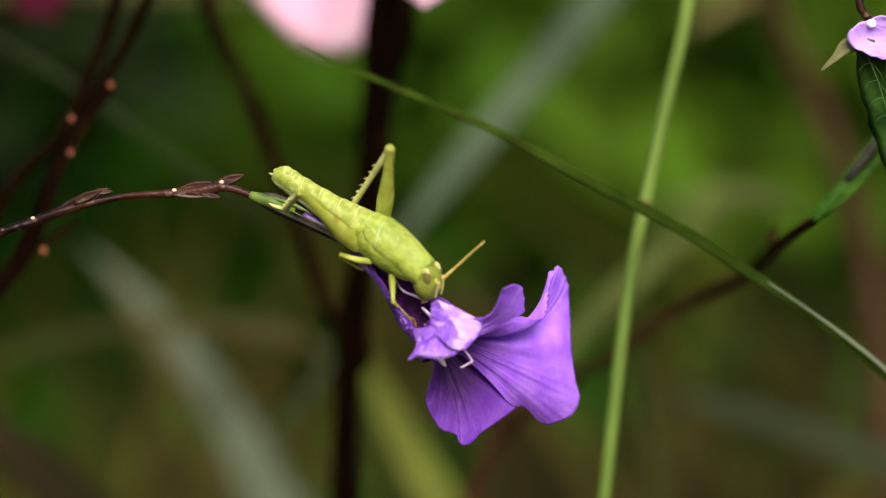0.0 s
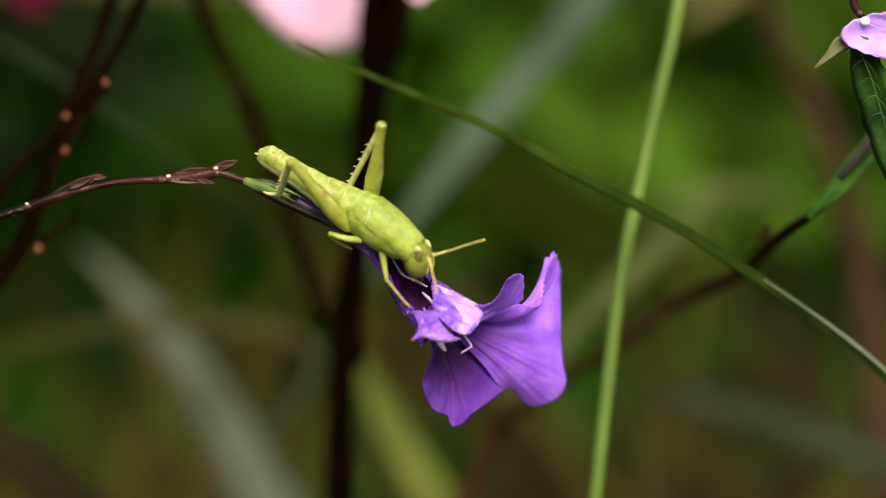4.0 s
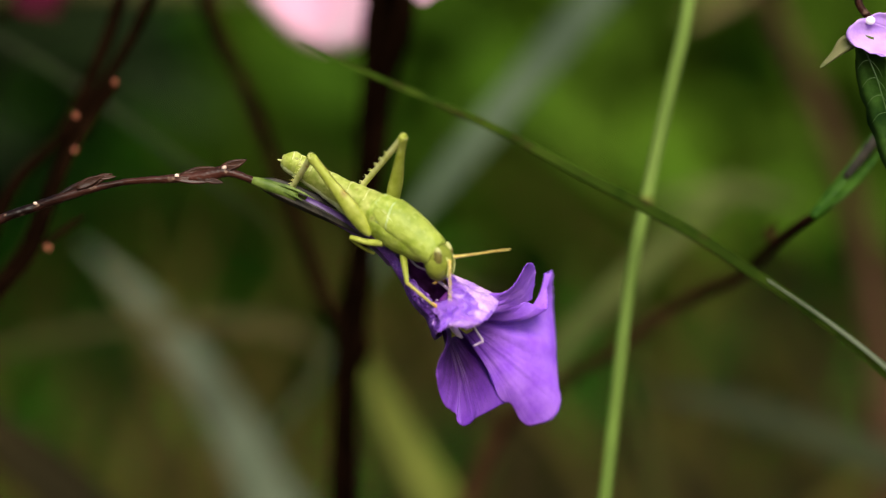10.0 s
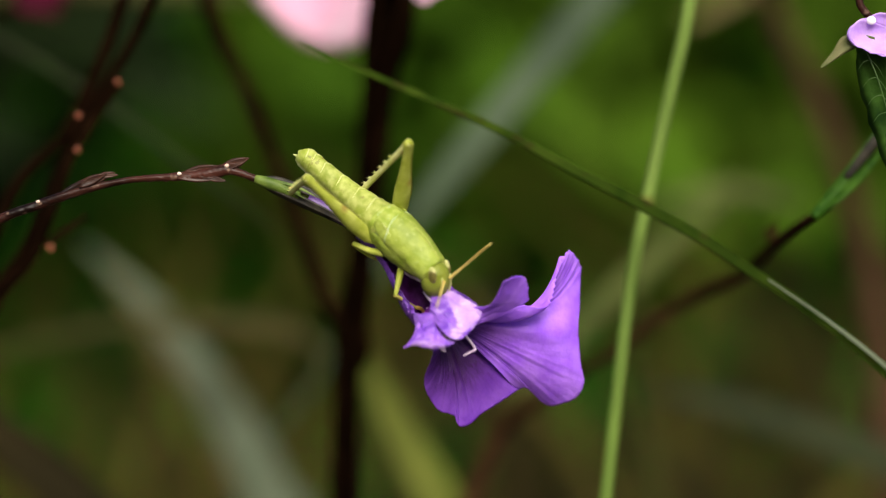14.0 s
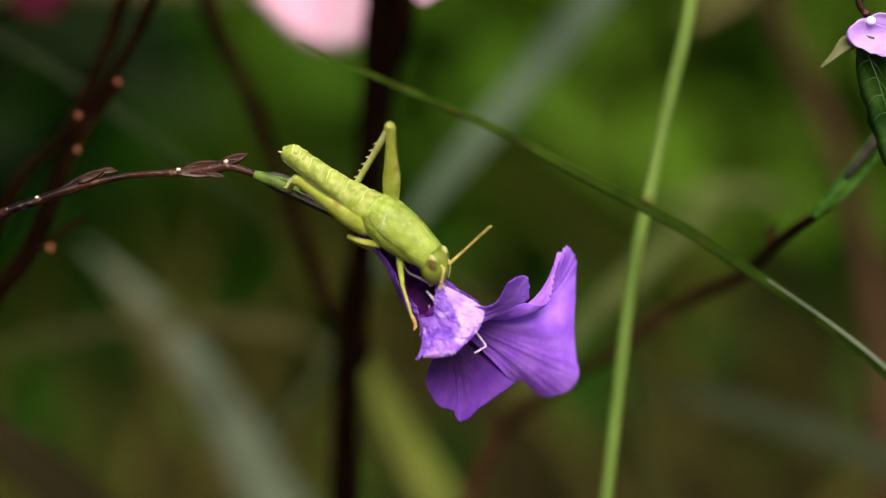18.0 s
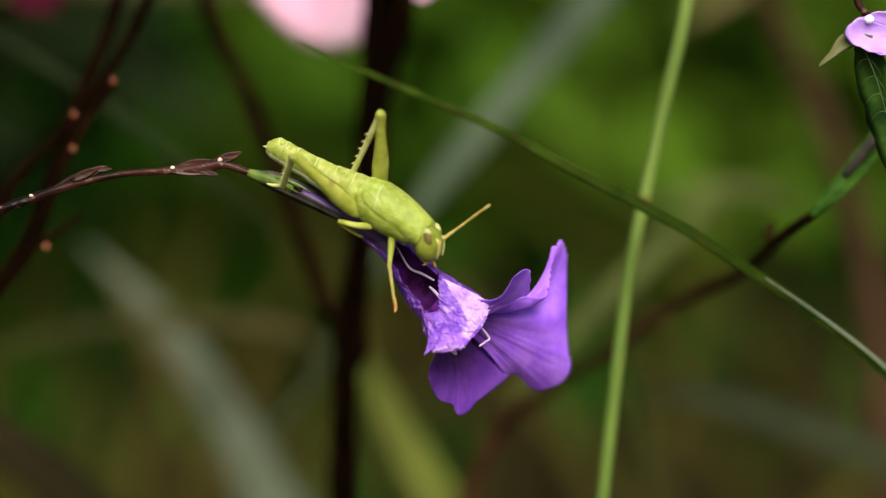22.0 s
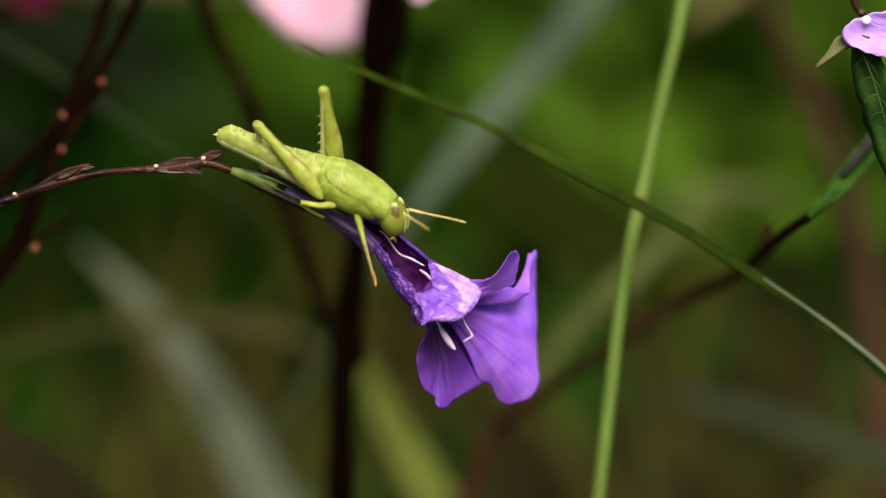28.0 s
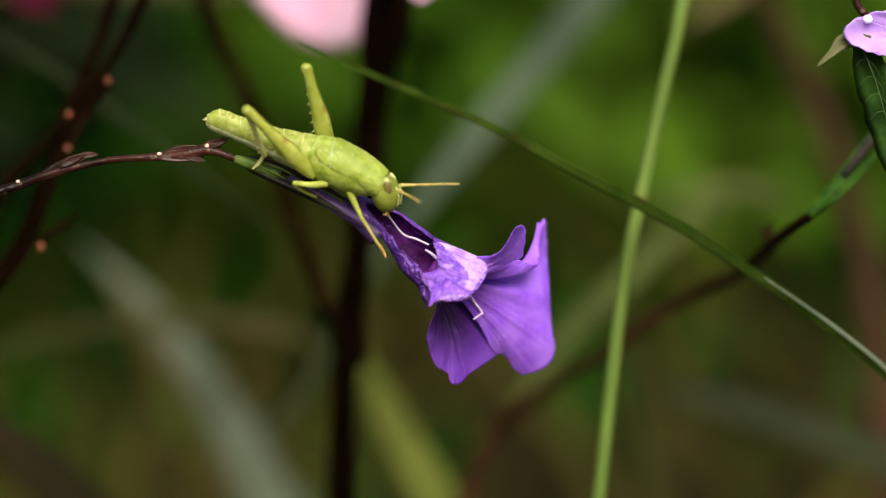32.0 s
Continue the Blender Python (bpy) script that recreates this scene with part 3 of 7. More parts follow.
def corolla(pl):
    """The flower: a tube bitten open on its near side, a crumpled lip below it, and three broad lobes."""
    n = 240
    s = curve(TUBE, n)
    frames = []
    for i, p in enumerate(s):
        t = Vector(s[min(i + 1, n)][:3] - s[max(i - 1, 0)][:3]).normalized()
        up = (Vector((0.68, 0, 0.73)) - t * t.dot(Vector((0.68, 0, 0.73)))).normalized()
        frames.append((Vector(p[:3]), p[3], up, t.cross(up)))
    sg = 1 if frames[106][3].y < 0 else -1

    def wall(u, v):
        c, r, up, out = frames[round(u * n)]
        a = v * 2 * math.pi
        k = 1 + 0.05 * math.sin(5 * a) + 0.09 * noise.noise(Vector((u * 9, math.cos(a) * 1.5, math.sin(a) * 1.5)))
        k += 0.05 * (1 - 2 * abs(noise.noise(Vector((u * 20, math.cos(a) * 4, math.sin(a) * 4)))))
        return c + (up * math.cos(a) + out * math.sin(a)) * r * k

    def keep(u, v):
        a = v * 360 if sg > 0 else 360 - v * 360
        w = noise.noise(Vector((u * 11, v * 17, 2))) * 9 + noise.noise(Vector((u * 40, v * 50, 6))) * 6
        if u > 0.80 and 40 + w < a < 150 + w:
            return False
        mid, half = 88, 47 * max(0.0, 1 - (abs(u - 0.53) / 0.39) ** 3) ** 0.5
        return not abs(a - mid + w) < half

    co = piece("corolla", sheet(wall, n, 400, 0.14, keep), PETAL_TUBE, pl, (0, 0, 0), "violet trumpet flower, tube bitten open")

    def lining(u, v):
        c, r, up, out = frames[round((0.1 + u * 0.9) * n)]
        a = math.pi * (1.3 * v - 0.15)
        o = out * (-sg)
        k = 0.9 + 0.05 * noise.noise(Vector((u * 8, v * 8, 1))) + 0.05 * (1 - 2 * abs(noise.noise(Vector((u * 15, v * 12, 4)))))
        return c + (up * math.cos(a) + o * math.sin(a)) * r * k

    piece("tube_lining", sheet(lining, 50, 40, 0.1), THROAT, co, label="dark purple inside of the tube")

    def collar(u, v):
        c, r, up, out = frames[round((0.74 + 0.26 * u) * n)]
        a = 2 * math.pi * v
        return c + (up * math.cos(a) + out * math.sin(a)) * r * (0.80 + 0.05 * noise.noise(Vector((u * 6, math.cos(a) * 3, math.sin(a) * 3))))

    piece("throat_collar", sheet(collar, 16, 48, 0.1), THROAT, co, label="dark purple throat of the flower")

    right_rim = [(36.1, -1.0, -24.1), (37.8, 0.0, -23.2), (40.3, 0.9, -21.9), (42.1, 1.4, -21.0), (43.3, 1.9, -20.7), (45.4, 3.0, -20.9), (47.3, 4.2, -20.5),
                 (48.2, 5.5, -18.9), (48.5, 6.6, -16.7), (48.8, 8.0, -14.2), (49.4, 9.2, -12.3), (50.6, 10.7, -10.2), (51.6, 14.0, -10.8), (52.3, 16.5, -12.2),
                 (52.4, 16.5, -16.5), (52.4, 15.8, -21.5), (52.5, 16.0, -26.2), (53.0, 17.0, -29.9), (53.6, 17.8, -32.6), (53.2, 18.4, -34.7), (51.7, 18.8, -36.3),
                 (49.6, 19.0, -37.1), (47.7, 19.1, -37.5), (46.0, 18.3, -36.8), (44.7, 17.0, -35.5), (43.3, 15.9, -34.6), (41.8, 15.2, -34.6), (40.3, 13.6, -33.7),
                 (39.0, 12.0, -32.2), (37.5, 10.0, -30.3)]
    # where each ray of the broad lobe bends on its way to the rim
    right_bend = [(34.6, 0.2, -26.0), (35.6, 0.4, -25.8), (37.0, 1.1, -25.5), (38.2, 1.8, -25.4), (39.2, 2.6, -25.4), (40.6, 3.5, -25.6), (41.8, 4.3, -25.8),
                  (43.0, 4.9, -26.0), (44.0, 5.5, -26.1), (44.8, 6.1, -26.2), (45.6, 6.9, -26.3), (46.2, 7.5, -26.4), (46.6, 8.2, -26.5), (46.8, 8.4, -26.6),
                  (46.4, 8.1, -26.6), (46.0, 7.8, -26.7), (45.2, 7.8, -27.0), (44.2, 8.4, -27.7), (43.4, 9.0, -28.4), (42.8, 9.4, -28.9), (42.0, 9.6, -29.3),
                  (41.2, 9.6, -29.7), (40.4, 9.6, -30.0), (39.8, 9.4, -30.2), (39.2, 9.0, -30.2), (38.6, 8.6, -30.2), (38.0, 8.2, -30.2), (37.2, 7.6, -30.0),
                  (36.4, 7.2, -29.6), (35.6, 6.8, -29.0)]
    low_rim = [(47.6, 19.2, -28.0), (46.6, 19.0, -30.4), (45.2, 18.6, -32.4), (43.6, 17.8, -33.6), (42.0, 15.9, -34.9), (40.5, 14.4, -36.2), (37.5, 12.3, -38.5), (35.4, 10.9, -40.1), (34.2, 9.9, -41.5), (32.4, 9.2, -42.3),
               (31.6, 8.9, -41.4), (31.1, 8.4, -40.3), (28.9, 6.6, -39.8), (27.5, 4.8, -38.2), (26.5, 3.0, -36.3), (26.2, 1.8, -34.8), (26.6, 0.8, -33.0), (27.4, 0.2, -31.1),
               (27.6, 0.0, -29.0), (27.0, 0.2, -26.4)]
    into = Vector((-4.5, -0.5, 4.5))
    lobes = [piece("petal", sheet(flared(right_rim, 600, THROAT_AT, into, 3.0, ((0.53, 0.07, 0.5), (0.74, 0.05, 0.25)), 0.2, bend=right_bend, teeth=(0.21, 0.45, 1.1, 58)), 44, 600, 0.12), PETAL, co),
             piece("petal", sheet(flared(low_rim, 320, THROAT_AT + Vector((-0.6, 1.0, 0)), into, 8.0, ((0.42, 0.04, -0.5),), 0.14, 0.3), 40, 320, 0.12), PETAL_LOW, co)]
    hinge = curve([(34.3, -2.0, -25.0), (36.6, -0.6, -23.9), (39.3, 0.4, -22.5), (41.8, 1.3, -21.2), (42.8, 1.6, -20.7), (43.9, 2.3, -19.8)], 60)
    outer = curve([(34.3, -2.6, -21.6), (36.8, -3.6, -21.6), (38.2, -4.8, -20.9), (39.1, -6.0, -19.6), (39.8, -7.2, -18.1), (40.2, -8.0, -17.5)], 60)

    def upper(u, v):
        i = round(u * 60)
        a, c = Vector(hinge[i]), Vector(outer[i])
        q = a + (c - a) * v
        q += Vector((0.35, 0.5, 0.2)) * math.sin(math.pi * v) * 1.3 * (1 - 0.6 * u)
        q += Vector((1.0, 0.1, 2.4)) * math.sin(math.pi * v) * max(0.0, (u - 0.55) / 0.45) ** 2
        q += Vector((0.3, 0.5, 0.5)) * (0.25 * noise.noise(Vector((u * 5, v * 4, 3))) + 0.04 * math.sin(v * 26))
        q += Vector((0.6, 0, 0.7)) * rough_edge(v, 0.4, 5.0) * u ** 8 + Vector((0, 0, 1)) * rough_edge(u, 0.22, 9.0) * v ** 8
        return q

    lobes.append(piece("petal", sheet(upper, 60, 50, 0.12), PETAL, co))
    # near side: a pale streaked facet of the tube, and the torn lip that hangs below it
    top = curve([(27.6, -1.4, -17.6), (30.3, -2.0, -18.8), (33.3, -2.2, -20.3), (35.4, -2.2, -21.6), (36.3, -1.9, -22.2)], 90)
    low = curve([(27.4, -3.2, -23.8), (28.6, -4.4, -25.7), (30.3, -5.2, -27.7), (31.7, -5.3, -28.6), (33.2, -5.0, -28.5)], 90)

    def facet(u, v):
        i = round(u * 90)
        a, c = Vector(top[i]), Vector(low[i])
        p = a + (c - a) * v
        p.x += 0.9 * math.sin(math.pi * v) * u ** 3 + rough_edge(v, 0.35, 2.0) * (1 - u) ** 8 + rough_edge(v, 0.25, 6.0) * u ** 8
        p.y -= 0.7 * math.sin(math.pi * v) + 0.16 * math.sin(v * 24 + 2.2 * u + 1.5 * noise.noise(Vector((u * 3, v * 3, 0)))) * (0.4 + 0.6 * math.sin(math.pi * u))
        p.y += crumple(p, 0.32, 4.0)
        return p

    def pale(u, v):
        edge = 0.08 + 0.80 * v ** 1.1 + 0.09 * noise.noise(Vector((v * 6, 3, 0))) + 0.05 * noise.noise(Vector((v * 19, 8, 0)))
        return u > edge and not (v > 0.42 and u > 0.97 - 0.1 * v)

    flap = [piece("petal", sheet(facet, 90, 100, 0.14, pale), FACET, co, label="pale pinkish streaked side of the near petal"),
            piece("petal", sheet(facet, 90, 100, 0.14, lambda u, v: not pale(u, v)), PETAL_LIP, co, label="crumpled violet fold of the near petal")]
    brow = curve([(23.8, 0.5, -23.2), (25.5, -2.0, -24.0), (27.4, -3.0, -23.8), (28.6, -4.2, -25.7), (30.3, -5.0, -27.7), (31.7, -5.2, -28.5), (32.8, -5.0, -28.5)], 70)
    hem = curve([(24.4, -5.5, -31.5), (25.8, -6.5, -30.7), (27.8, -7.2, -31.1), (30.2, -7.4, -30.7), (31.4, -7.0, -30.1), (32.2, -6.3, -29.3), (32.9, -5.2, -28.5)], 70)

    def torn(u, v):
        i = round(v * 70)
        a, c = Vector(brow[i]), Vector(hem[i])
        p = a + (c - a) * u
        near = math.sin(math.pi * min(1.0, u)) * (1 - v * 0.5)
        p.x += 1.3 * math.sin(math.pi * u) * (1 - v) ** 3
        p.y -= 0.6 * near + (0.5 * math.sin(v * 19 + 2 * u)) * u * (1 - v * 0.6)
        p.y += crumple(p, 0.9, 1.0) * min(1.0, u * 3) * (1 - v * 0.5)
        p += Vector((0.4, 0, 0.8)) * rough_edge(v, 0.55, 4.0) * u ** 3
        p += Vector((0.5, 0.3, 0.2)) * crumple(p, 0.35, 7.0) * u
        return p

    lip = [piece("petal", sheet(torn, 40, 70, 0.14), PETAL_LIP, co, label="torn violet petal lip")]

    def roll(u, v):
        """The hem curls outwards and shows its pale inside."""
        x = 25.9 + 5.6 * u
        h = (math.sin(math.pi * u) ** 0.5) * (1 + 0.6 * noise.noise(Vector((u * 7, 1, 0))) + 0.3 * noise.noise(Vector((u * 25, 1, 0))))
        z = -31.0 + 0.7 * u * u + 1.7 * h * v + 0.3 * noise.noise(Vector((u * 11, 9, 0)))
        p = Vector((x, -7.3 - 0.8 * math.sin(math.pi * min(1, v * 1.15)) + 0.9 * v, z))
        p.y += crumple(p, 0.5, 2.0)
        return p

    lip.append(piece("curled_hem", sheet(roll, 60, 18, 0.12), FACET, co, label="pale pinkish curled petal hem"))
    for pts in (((19.5, 0.2, -11.4, 0.14), (20.6, 0.0, -12.4, 0.16), (22.5, -0.6, -15.8, 0.2), (24.8, -0.8, -17.0, 0.24), (26.9, -0.8, -18.2, 0.16)),
                ((26.0, -1.6, -19.3, 0.2), (27.1, -2.2, -20.5, 0.28), (28.6, -2.4, -22.4, 0.26))):
        piece("stamen", rod(list(pts), 24, 8), STAMEN, co, label="whitish stamen")
    hook = piece("stamen", rod([(32.9, -1.2, -23.2, 0.2), (34.1, -0.5, -25.2, 0.2), (35.1, 0.5, -26.7, 0.2), (36.5, 1.5, -28.6, 0.24), (35.9, 1.1, -29.2, 0.22), (34.6, 0.6, -30.0, 0.2)], 24, 8), STAMEN, co, label="whitish hooked stamen")
    anther = piece("stamen", join(rod([(28.7, -0.5, -28.9, 0.2), (29.0, -0.65, -29.6, 0.2), (29.3, -0.8, -30.4, 0.2), (30.1, -1.4, -32.7, 0.22)], 20, 8),
                                  rod([(30.0, -1.4, -32.5, 0.2), (30.5, -1.5, -33.6, 0.5), (31.2, -1.7, -35.0, 0.6), (31.9, -1.9, -36.2, 0.45), (32.4, -2.0, -36.8, 0.15)], 16, 10)),
                   STAMEN, co, label="white stamen with a long anther")
    return co, lobes, lip, flap, anther, hook


# ---- the grasshopper: x forward, y to its left, z up from its back ----
def rings(st, n, sides, belly=1.0, seg=0.0, seg_n=0, lump=0.0, slant=0.0):
    """A lofted body: stations of (x, half width, half height, centre z); slant: how far the hind end leans back over its height."""
    s = curve(st, n)
    verts, faces = [], []
    for i, (x, w, h, cz) in enumerate(s):
        k = 1 + seg * (0.5 - (seg_n * i / n) % 1.0) if seg_n else 1
        for j in range(sides):
            a = 2 * math.pi * j / sides
            y, z = math.cos(a), math.sin(a)
            z = z * (belly if z < 0 else 1)
            ridge = 0.08 * max(0, math.sin(a)) ** 8
            q = Vector((x, y * w, cz + z * h))
            kk = k * (1 + lump * (noise.noise(q * 0.55) + 0.6 * noise.noise(q * 1.3 + Vector((5, 0, 0)))))
            verts.append(Vector((x - slant * (1 - i / n) * z * h, y * w * kk, cz + (z + ridge) * h * kk)))
    for i in range(n):
        for j in range(sides):
            j2 = (j + 1) % sides
            faces.append((i * sides + j, i * sides + j2, (i + 1) * sides + j2, (i + 1) * sides + j))
    faces.append(tuple(range(sides - 1, -1, -1)))
    faces.append(tuple(n * sides + j for j in range(sides)))
    return verts, faces


def femur_shape(L, root):
    return rings([(root, 0.25, 0.3, 0), (root + 1.2, 0.7, 0.9, 0), (root * 0.35 + 1.6, 1.0, 1.36, 0.08), (3.2, 1.1, 1.52, 0.1), (5.2, 0.98, 1.36, 0.1), (8.5, 0.76, 1.0, 0.05),
                  (L - 2.8, 0.60, 0.78, 0), (L - 1.3, 0.66, 0.86, 0), (L - 0.3, 0.72, 0.98, -0.05), (L + 0.4, 0.55, 0.72, -0.1), (L + 0.7, 0.25, 0.3, -0.1)], 44, 16)


def tibia_shape(L):
    return rod([(-0.4, 0, 0, 0.74), (0.6, 0, 0, 0.66), (L * 0.5, 0, 0, 0.52), (L - 0.4, 0, 0, 0.56), (L, 0, 0, 0.4)], 20, 10)


def spine_shape():
    return rod([(0, 0, 0.2, 0.15), (0.16, 0, 0.65, 0.11), (0.4, 0, 1.1, 0.02)], 5, 6)


ABDOMEN = [(-21.1, 0.35, 0.3, -3.0), (-20.7, 1.15, 1.1, -2.5), (-19.6, 1.7, 1.6, -2.15), (-18.0, 1.85, 1.72, -2.0), (-15, 2.0, 1.75, -1.9), (-10, 2.35, 2.0, -1.65),
           (-5, 2.95, 2.5, -1.25), (-1, 3.5, 2.95, -0.85), (2.5, 3.75, 3.25, -0.7)]


def grasshopper():
    gh = thing("grasshopper", (0, -5, 0), "light green young grasshopper feeding on the violet flower", "grasshopper")
    BASE[gh] = Vector((0, 0, 0))
    part("abdomen", rings(ABDOMEN, 150, 32, 1.3, 0.06, 10, 0.035), SKIN_PALE, gh, "pale green ringed abdomen")
    for y in (-0.5, 0.5):
        part("cercus", rod([(-20.2, y, -2.5, 0.4), (-21.0, y * 1.3, -2.9, 0.26), (-21.7, y * 1.5, -3.1, 0.05)], 6, 8), CREST, gh, "short pointed pale cercus")
    part("anal_plate", ball((-20.5, 0, -2.2), (0.9, 0.8, 0.5), 12, 8, 0.1, 3), SKIN_PALE, gh)
    for k, (x, w, h, cz) in enumerate(curve(ABDOMEN, 10)[3:10]):
        arc = [(x - 0.5 + 0.75 * abs(a) ** 0.8, w * 1.0 * math.sin(a), cz + h * 1.015 * math.cos(a), 0.135 - 0.04 * abs(a)) for a in (-1.4, -0.9, -0.45, 0, 0.45, 0.9, 1.4)]
        part("abdomen_ring", rod(arc, 26, 6, rough=0.9, seed=k), CREST, gh)
        part("abdomen_mark", ball((x + 0.9, w * 0.995 * math.sin(-0.5), cz + h * 0.995 * math.cos(-0.5)), (0.62, 0.5, 0.1), 14, 8, 0.25, k,
                                  (V(1, 0, 0), V(0, math.cos(0.5), math.sin(0.5)), V(0, -math.sin(0.5), math.cos(0.5)))), MARK, gh, "olive-brown blotch")
        for a in (-0.16, 0.34):
            part("abdomen_dot", ball((x + 0.75, w * math.sin(a), cz + h * 1.0 * math.cos(a)), (0.30, 0.20, 0.13), 10, 8, 0.3, k + a), DOT, gh, "small brown dot")
    part("belly", rings([(x, w * 0.86, h * 0.8, cz - h * 0.56) for x, w, h, cz in ABDOMEN[1:8]], 90, 24, 1.1, 0.06, 8, 0.03), BELLY, gh, "whitish-green underside of the abdomen")
    part("thorax", rings([(-2.0, 3.1, 2.9, -1.5), (1, 3.7, 3.5, -1.5), (4, 3.75, 3.7, -1.65), (8, 3.4, 3.4, -1.6), (10.6, 2.8, 3.0, -1.4)], 60, 40, lump=0.04), SKIN, gh)
    part("middle_back", rings([(-1.6, 3.2, 2.6, -0.7), (-0.9, 3.5, 3.0, -0.6), (1.2, 3.75, 3.3, -0.5), (3.6, 3.85, 3.4, -0.4)], 40, 48, 0.9, lump=0.05), SKIN_MID, gh, "wrinkled pale middle of the back")
    part("pronotum", rings([(3.0, 3.65, 3.25, -0.35), (3.4, 3.95, 3.5, -0.35), (6, 3.8, 3.45, -0.5), (8.6, 3.55, 3.3, -0.8), (10.8, 3.25, 3.05, -1.15), (12.3, 3.0, 2.8, -1.4), (12.6, 2.75, 2.55, -1.45)],
                           60, 48, 0.9, lump=0.02, slant=0.36), SKIN, gh, "smooth saddle-shaped pronotum")
    for x, w in ((3.15, 0.13),):
        k = 1.0
        arc = [(x - 1.22 * math.cos(a) + 0.1 * math.cos(5 * a), 3.92 * k * math.sin(a), -0.36 + 3.49 * k * math.cos(a), w) for a in (-1.75, -1.2, -0.6, 0, 0.6, 1.2, 1.75)]
        part("pronotum_seam", rod(arc, 24, 6, rough=0.6, seed=x), SEAM, gh)
    part("pronotum_keel", rod([(2.0, 0, 3.3, 0.10), (6, 0, 3.16, 0.13), (9, 0, 2.66, 0.12), (12.2, 0, 1.6, 0.1)], 20, 6, rough=0.3), SKIN_PALE, gh)
    for s in (-1, 1):
        part("wing_pad", ball((1.9, s * 3.42, 0.4), (2.4, 0.30, 1.3), 18, 12, 0.08, s, (V(0.94, 0, -0.34), V(0, 0.97, s * 0.25), V(0.34, -0.25 * s, 0.94))), SKIN, gh, "small blunt wing bud")
        part("wing_pad_vein", rod([(3.7, s * 3.6, 0.9, 0.05), (1.8, s * 3.5, 1.45, 0.07), (-0.2, s * 3.2, 1.45, 0.05)], 10, 6, rough=0.4, seed=s), CREST, gh)
    ax = V(0.52, 0, -0.854)
    fr = V(0.854, 0, 0.52)
    head = part("head", join(ball((13.5, 0, -2.5), (3.35, 2.7, 2.6), 24, 18, 0.03, 1, (ax, V(0, 1, 0), fr)),
                             ball((13.0, 0, -1.35), (2.4, 2.55, 1.95), 20, 14)), HEAD, gh, "rounded green head")
    for s in (-1, 1):
        part("eye_rim", ball((13.36, s * 1.98, -0.55), (1.5, 0.5, 0.84), 18, 12, 0, 0, (ax, V(0, 1, 0), fr)), EYE_RIM, head, "pale ring round the eye")
        part("eye", ball((13.60, s * 2.06, -0.78), (1.42, 0.56, 0.86), 18, 12, 0, 0, (ax, V(0, 1, 0), fr)), EYE_M, head, "oval olive eye")
        part("cheek_ridge", rod([(14.9, s * 1.2, -0.3, 0.14), (15.9, s * 1.15, -1.7, 0.16), (16.4, s * 1.1, -3.6, 0.12)], 10, 6), CREST, head)
        part("palp", rod([(14.5, s * 0.7, -4.6, 0.28), (15.0, s * 0.9, -5.5, 0.25), (14.5, s * 0.9, -6.1, 0.12)], 8, 6), FOOT, head)
    part("mandible", ball((14.5, 0, -4.6), (1.0, 1.25, 0.9), 14, 10), SKIN_LEG, head)
    # the trunk leans over away from the near legs
    lean = Matrix.Translation((0, 0, -0.0015)) @ Matrix.Rotation(radians(-22), 4, "X") @ Matrix.Translation((0, 0, 0.0015))
    for ob in gh.children_recursive:
        ob.data.transform(lean)
    legs = {}
    for s, k, L, TL in ((-1, "r", 14.8, 11.4), (1, "l", 14.6, 18.0)):
        fe = piece("hind_femur", femur_shape(L, -2.4 if s < 0 else -6.0), SKIN_LEG, gh, (0, s * 4, -1.5), "thick yellow-green jumping thigh")
        piece("femur_ridge", rod([(1, 0, 1.35, 0.08), (4, 0, 1.76, 0.1), (8.5, 0, 1.22, 0.09), (L - 1, 0, 0.88, 0.08)], 16, 6), FEMUR_EDGE, fe, label="darker upper edge")
        ti = piece("hind_tibia", tibia_shape(TL), SHIN, gh, (-12, s * 4, 4), "slim spiny shin")
        for i in range(7):
            x = TL * (0.28 + 0.1 * i)
            for side in (-0.35, 0.35):
                g = spine_shape()
                m = Matrix.Rotation(math.pi + side * 1.2, 3, "X")
                sp = piece("spine", ([m @ v + Vector((x + side * 0.4, 0, 0)) for v in g[0]], g[1]), SHIN, ti)
        piece("tarsus", join(rod([(TL - 0.3, 0, 0, 0.4), (TL + 0.7, 0, -0.8, 0.36), (TL + 1.6, 0, -2.0, 0.3), (TL + 1.9, 0, -2.9, 0.12)], 10, 8)), SHIN, ti)
        legs["femur_" + k], legs["tibia_" + k] = fe, ti
    # middle legs keep to the body
    for s in (-1, 1):
        part("middle_leg", join(rod([(3.5, s * 3.2, -3.2, 0.7), (1.2, s * 4.2, -4.1, 0.6), (-1.2, s * 4.9, -4.5, 0.48), (-2.0, s * 5.1, -4.7, 0.46)], 16, 10),
                                rod([(-1.9, s * 5.1, -4.7, 0.42), (-0.8, s * 4.6, -5.7, 0.33), (1.0, s * 3.6, -6.8, 0.3), (2.2, s * 2.8, -7.4, 0.25)], 14, 8)),
             SKIN_LEG, gh)
    legs["fore_femur"] = piece("fore_femur", rod([(-0.6, 0, 0, 0.6), (1.5, 0, 0, 0.62), (4, 0, 0, 0.45), (5.1, 0, 0, 0.4)], 14, 10), SKIN_LEG, gh, (7.5, -2.6, -3.4))
    ft = piece("fore_tibia", rod([(-0.2, 0, 0, 0.4), (2, 0, 0, 0.32), (5, 0, 0, 0.28), (6.2, 0, 0, 0.25)], 14, 10), SHANK, gh, (7.5, -4.6, -7.4))
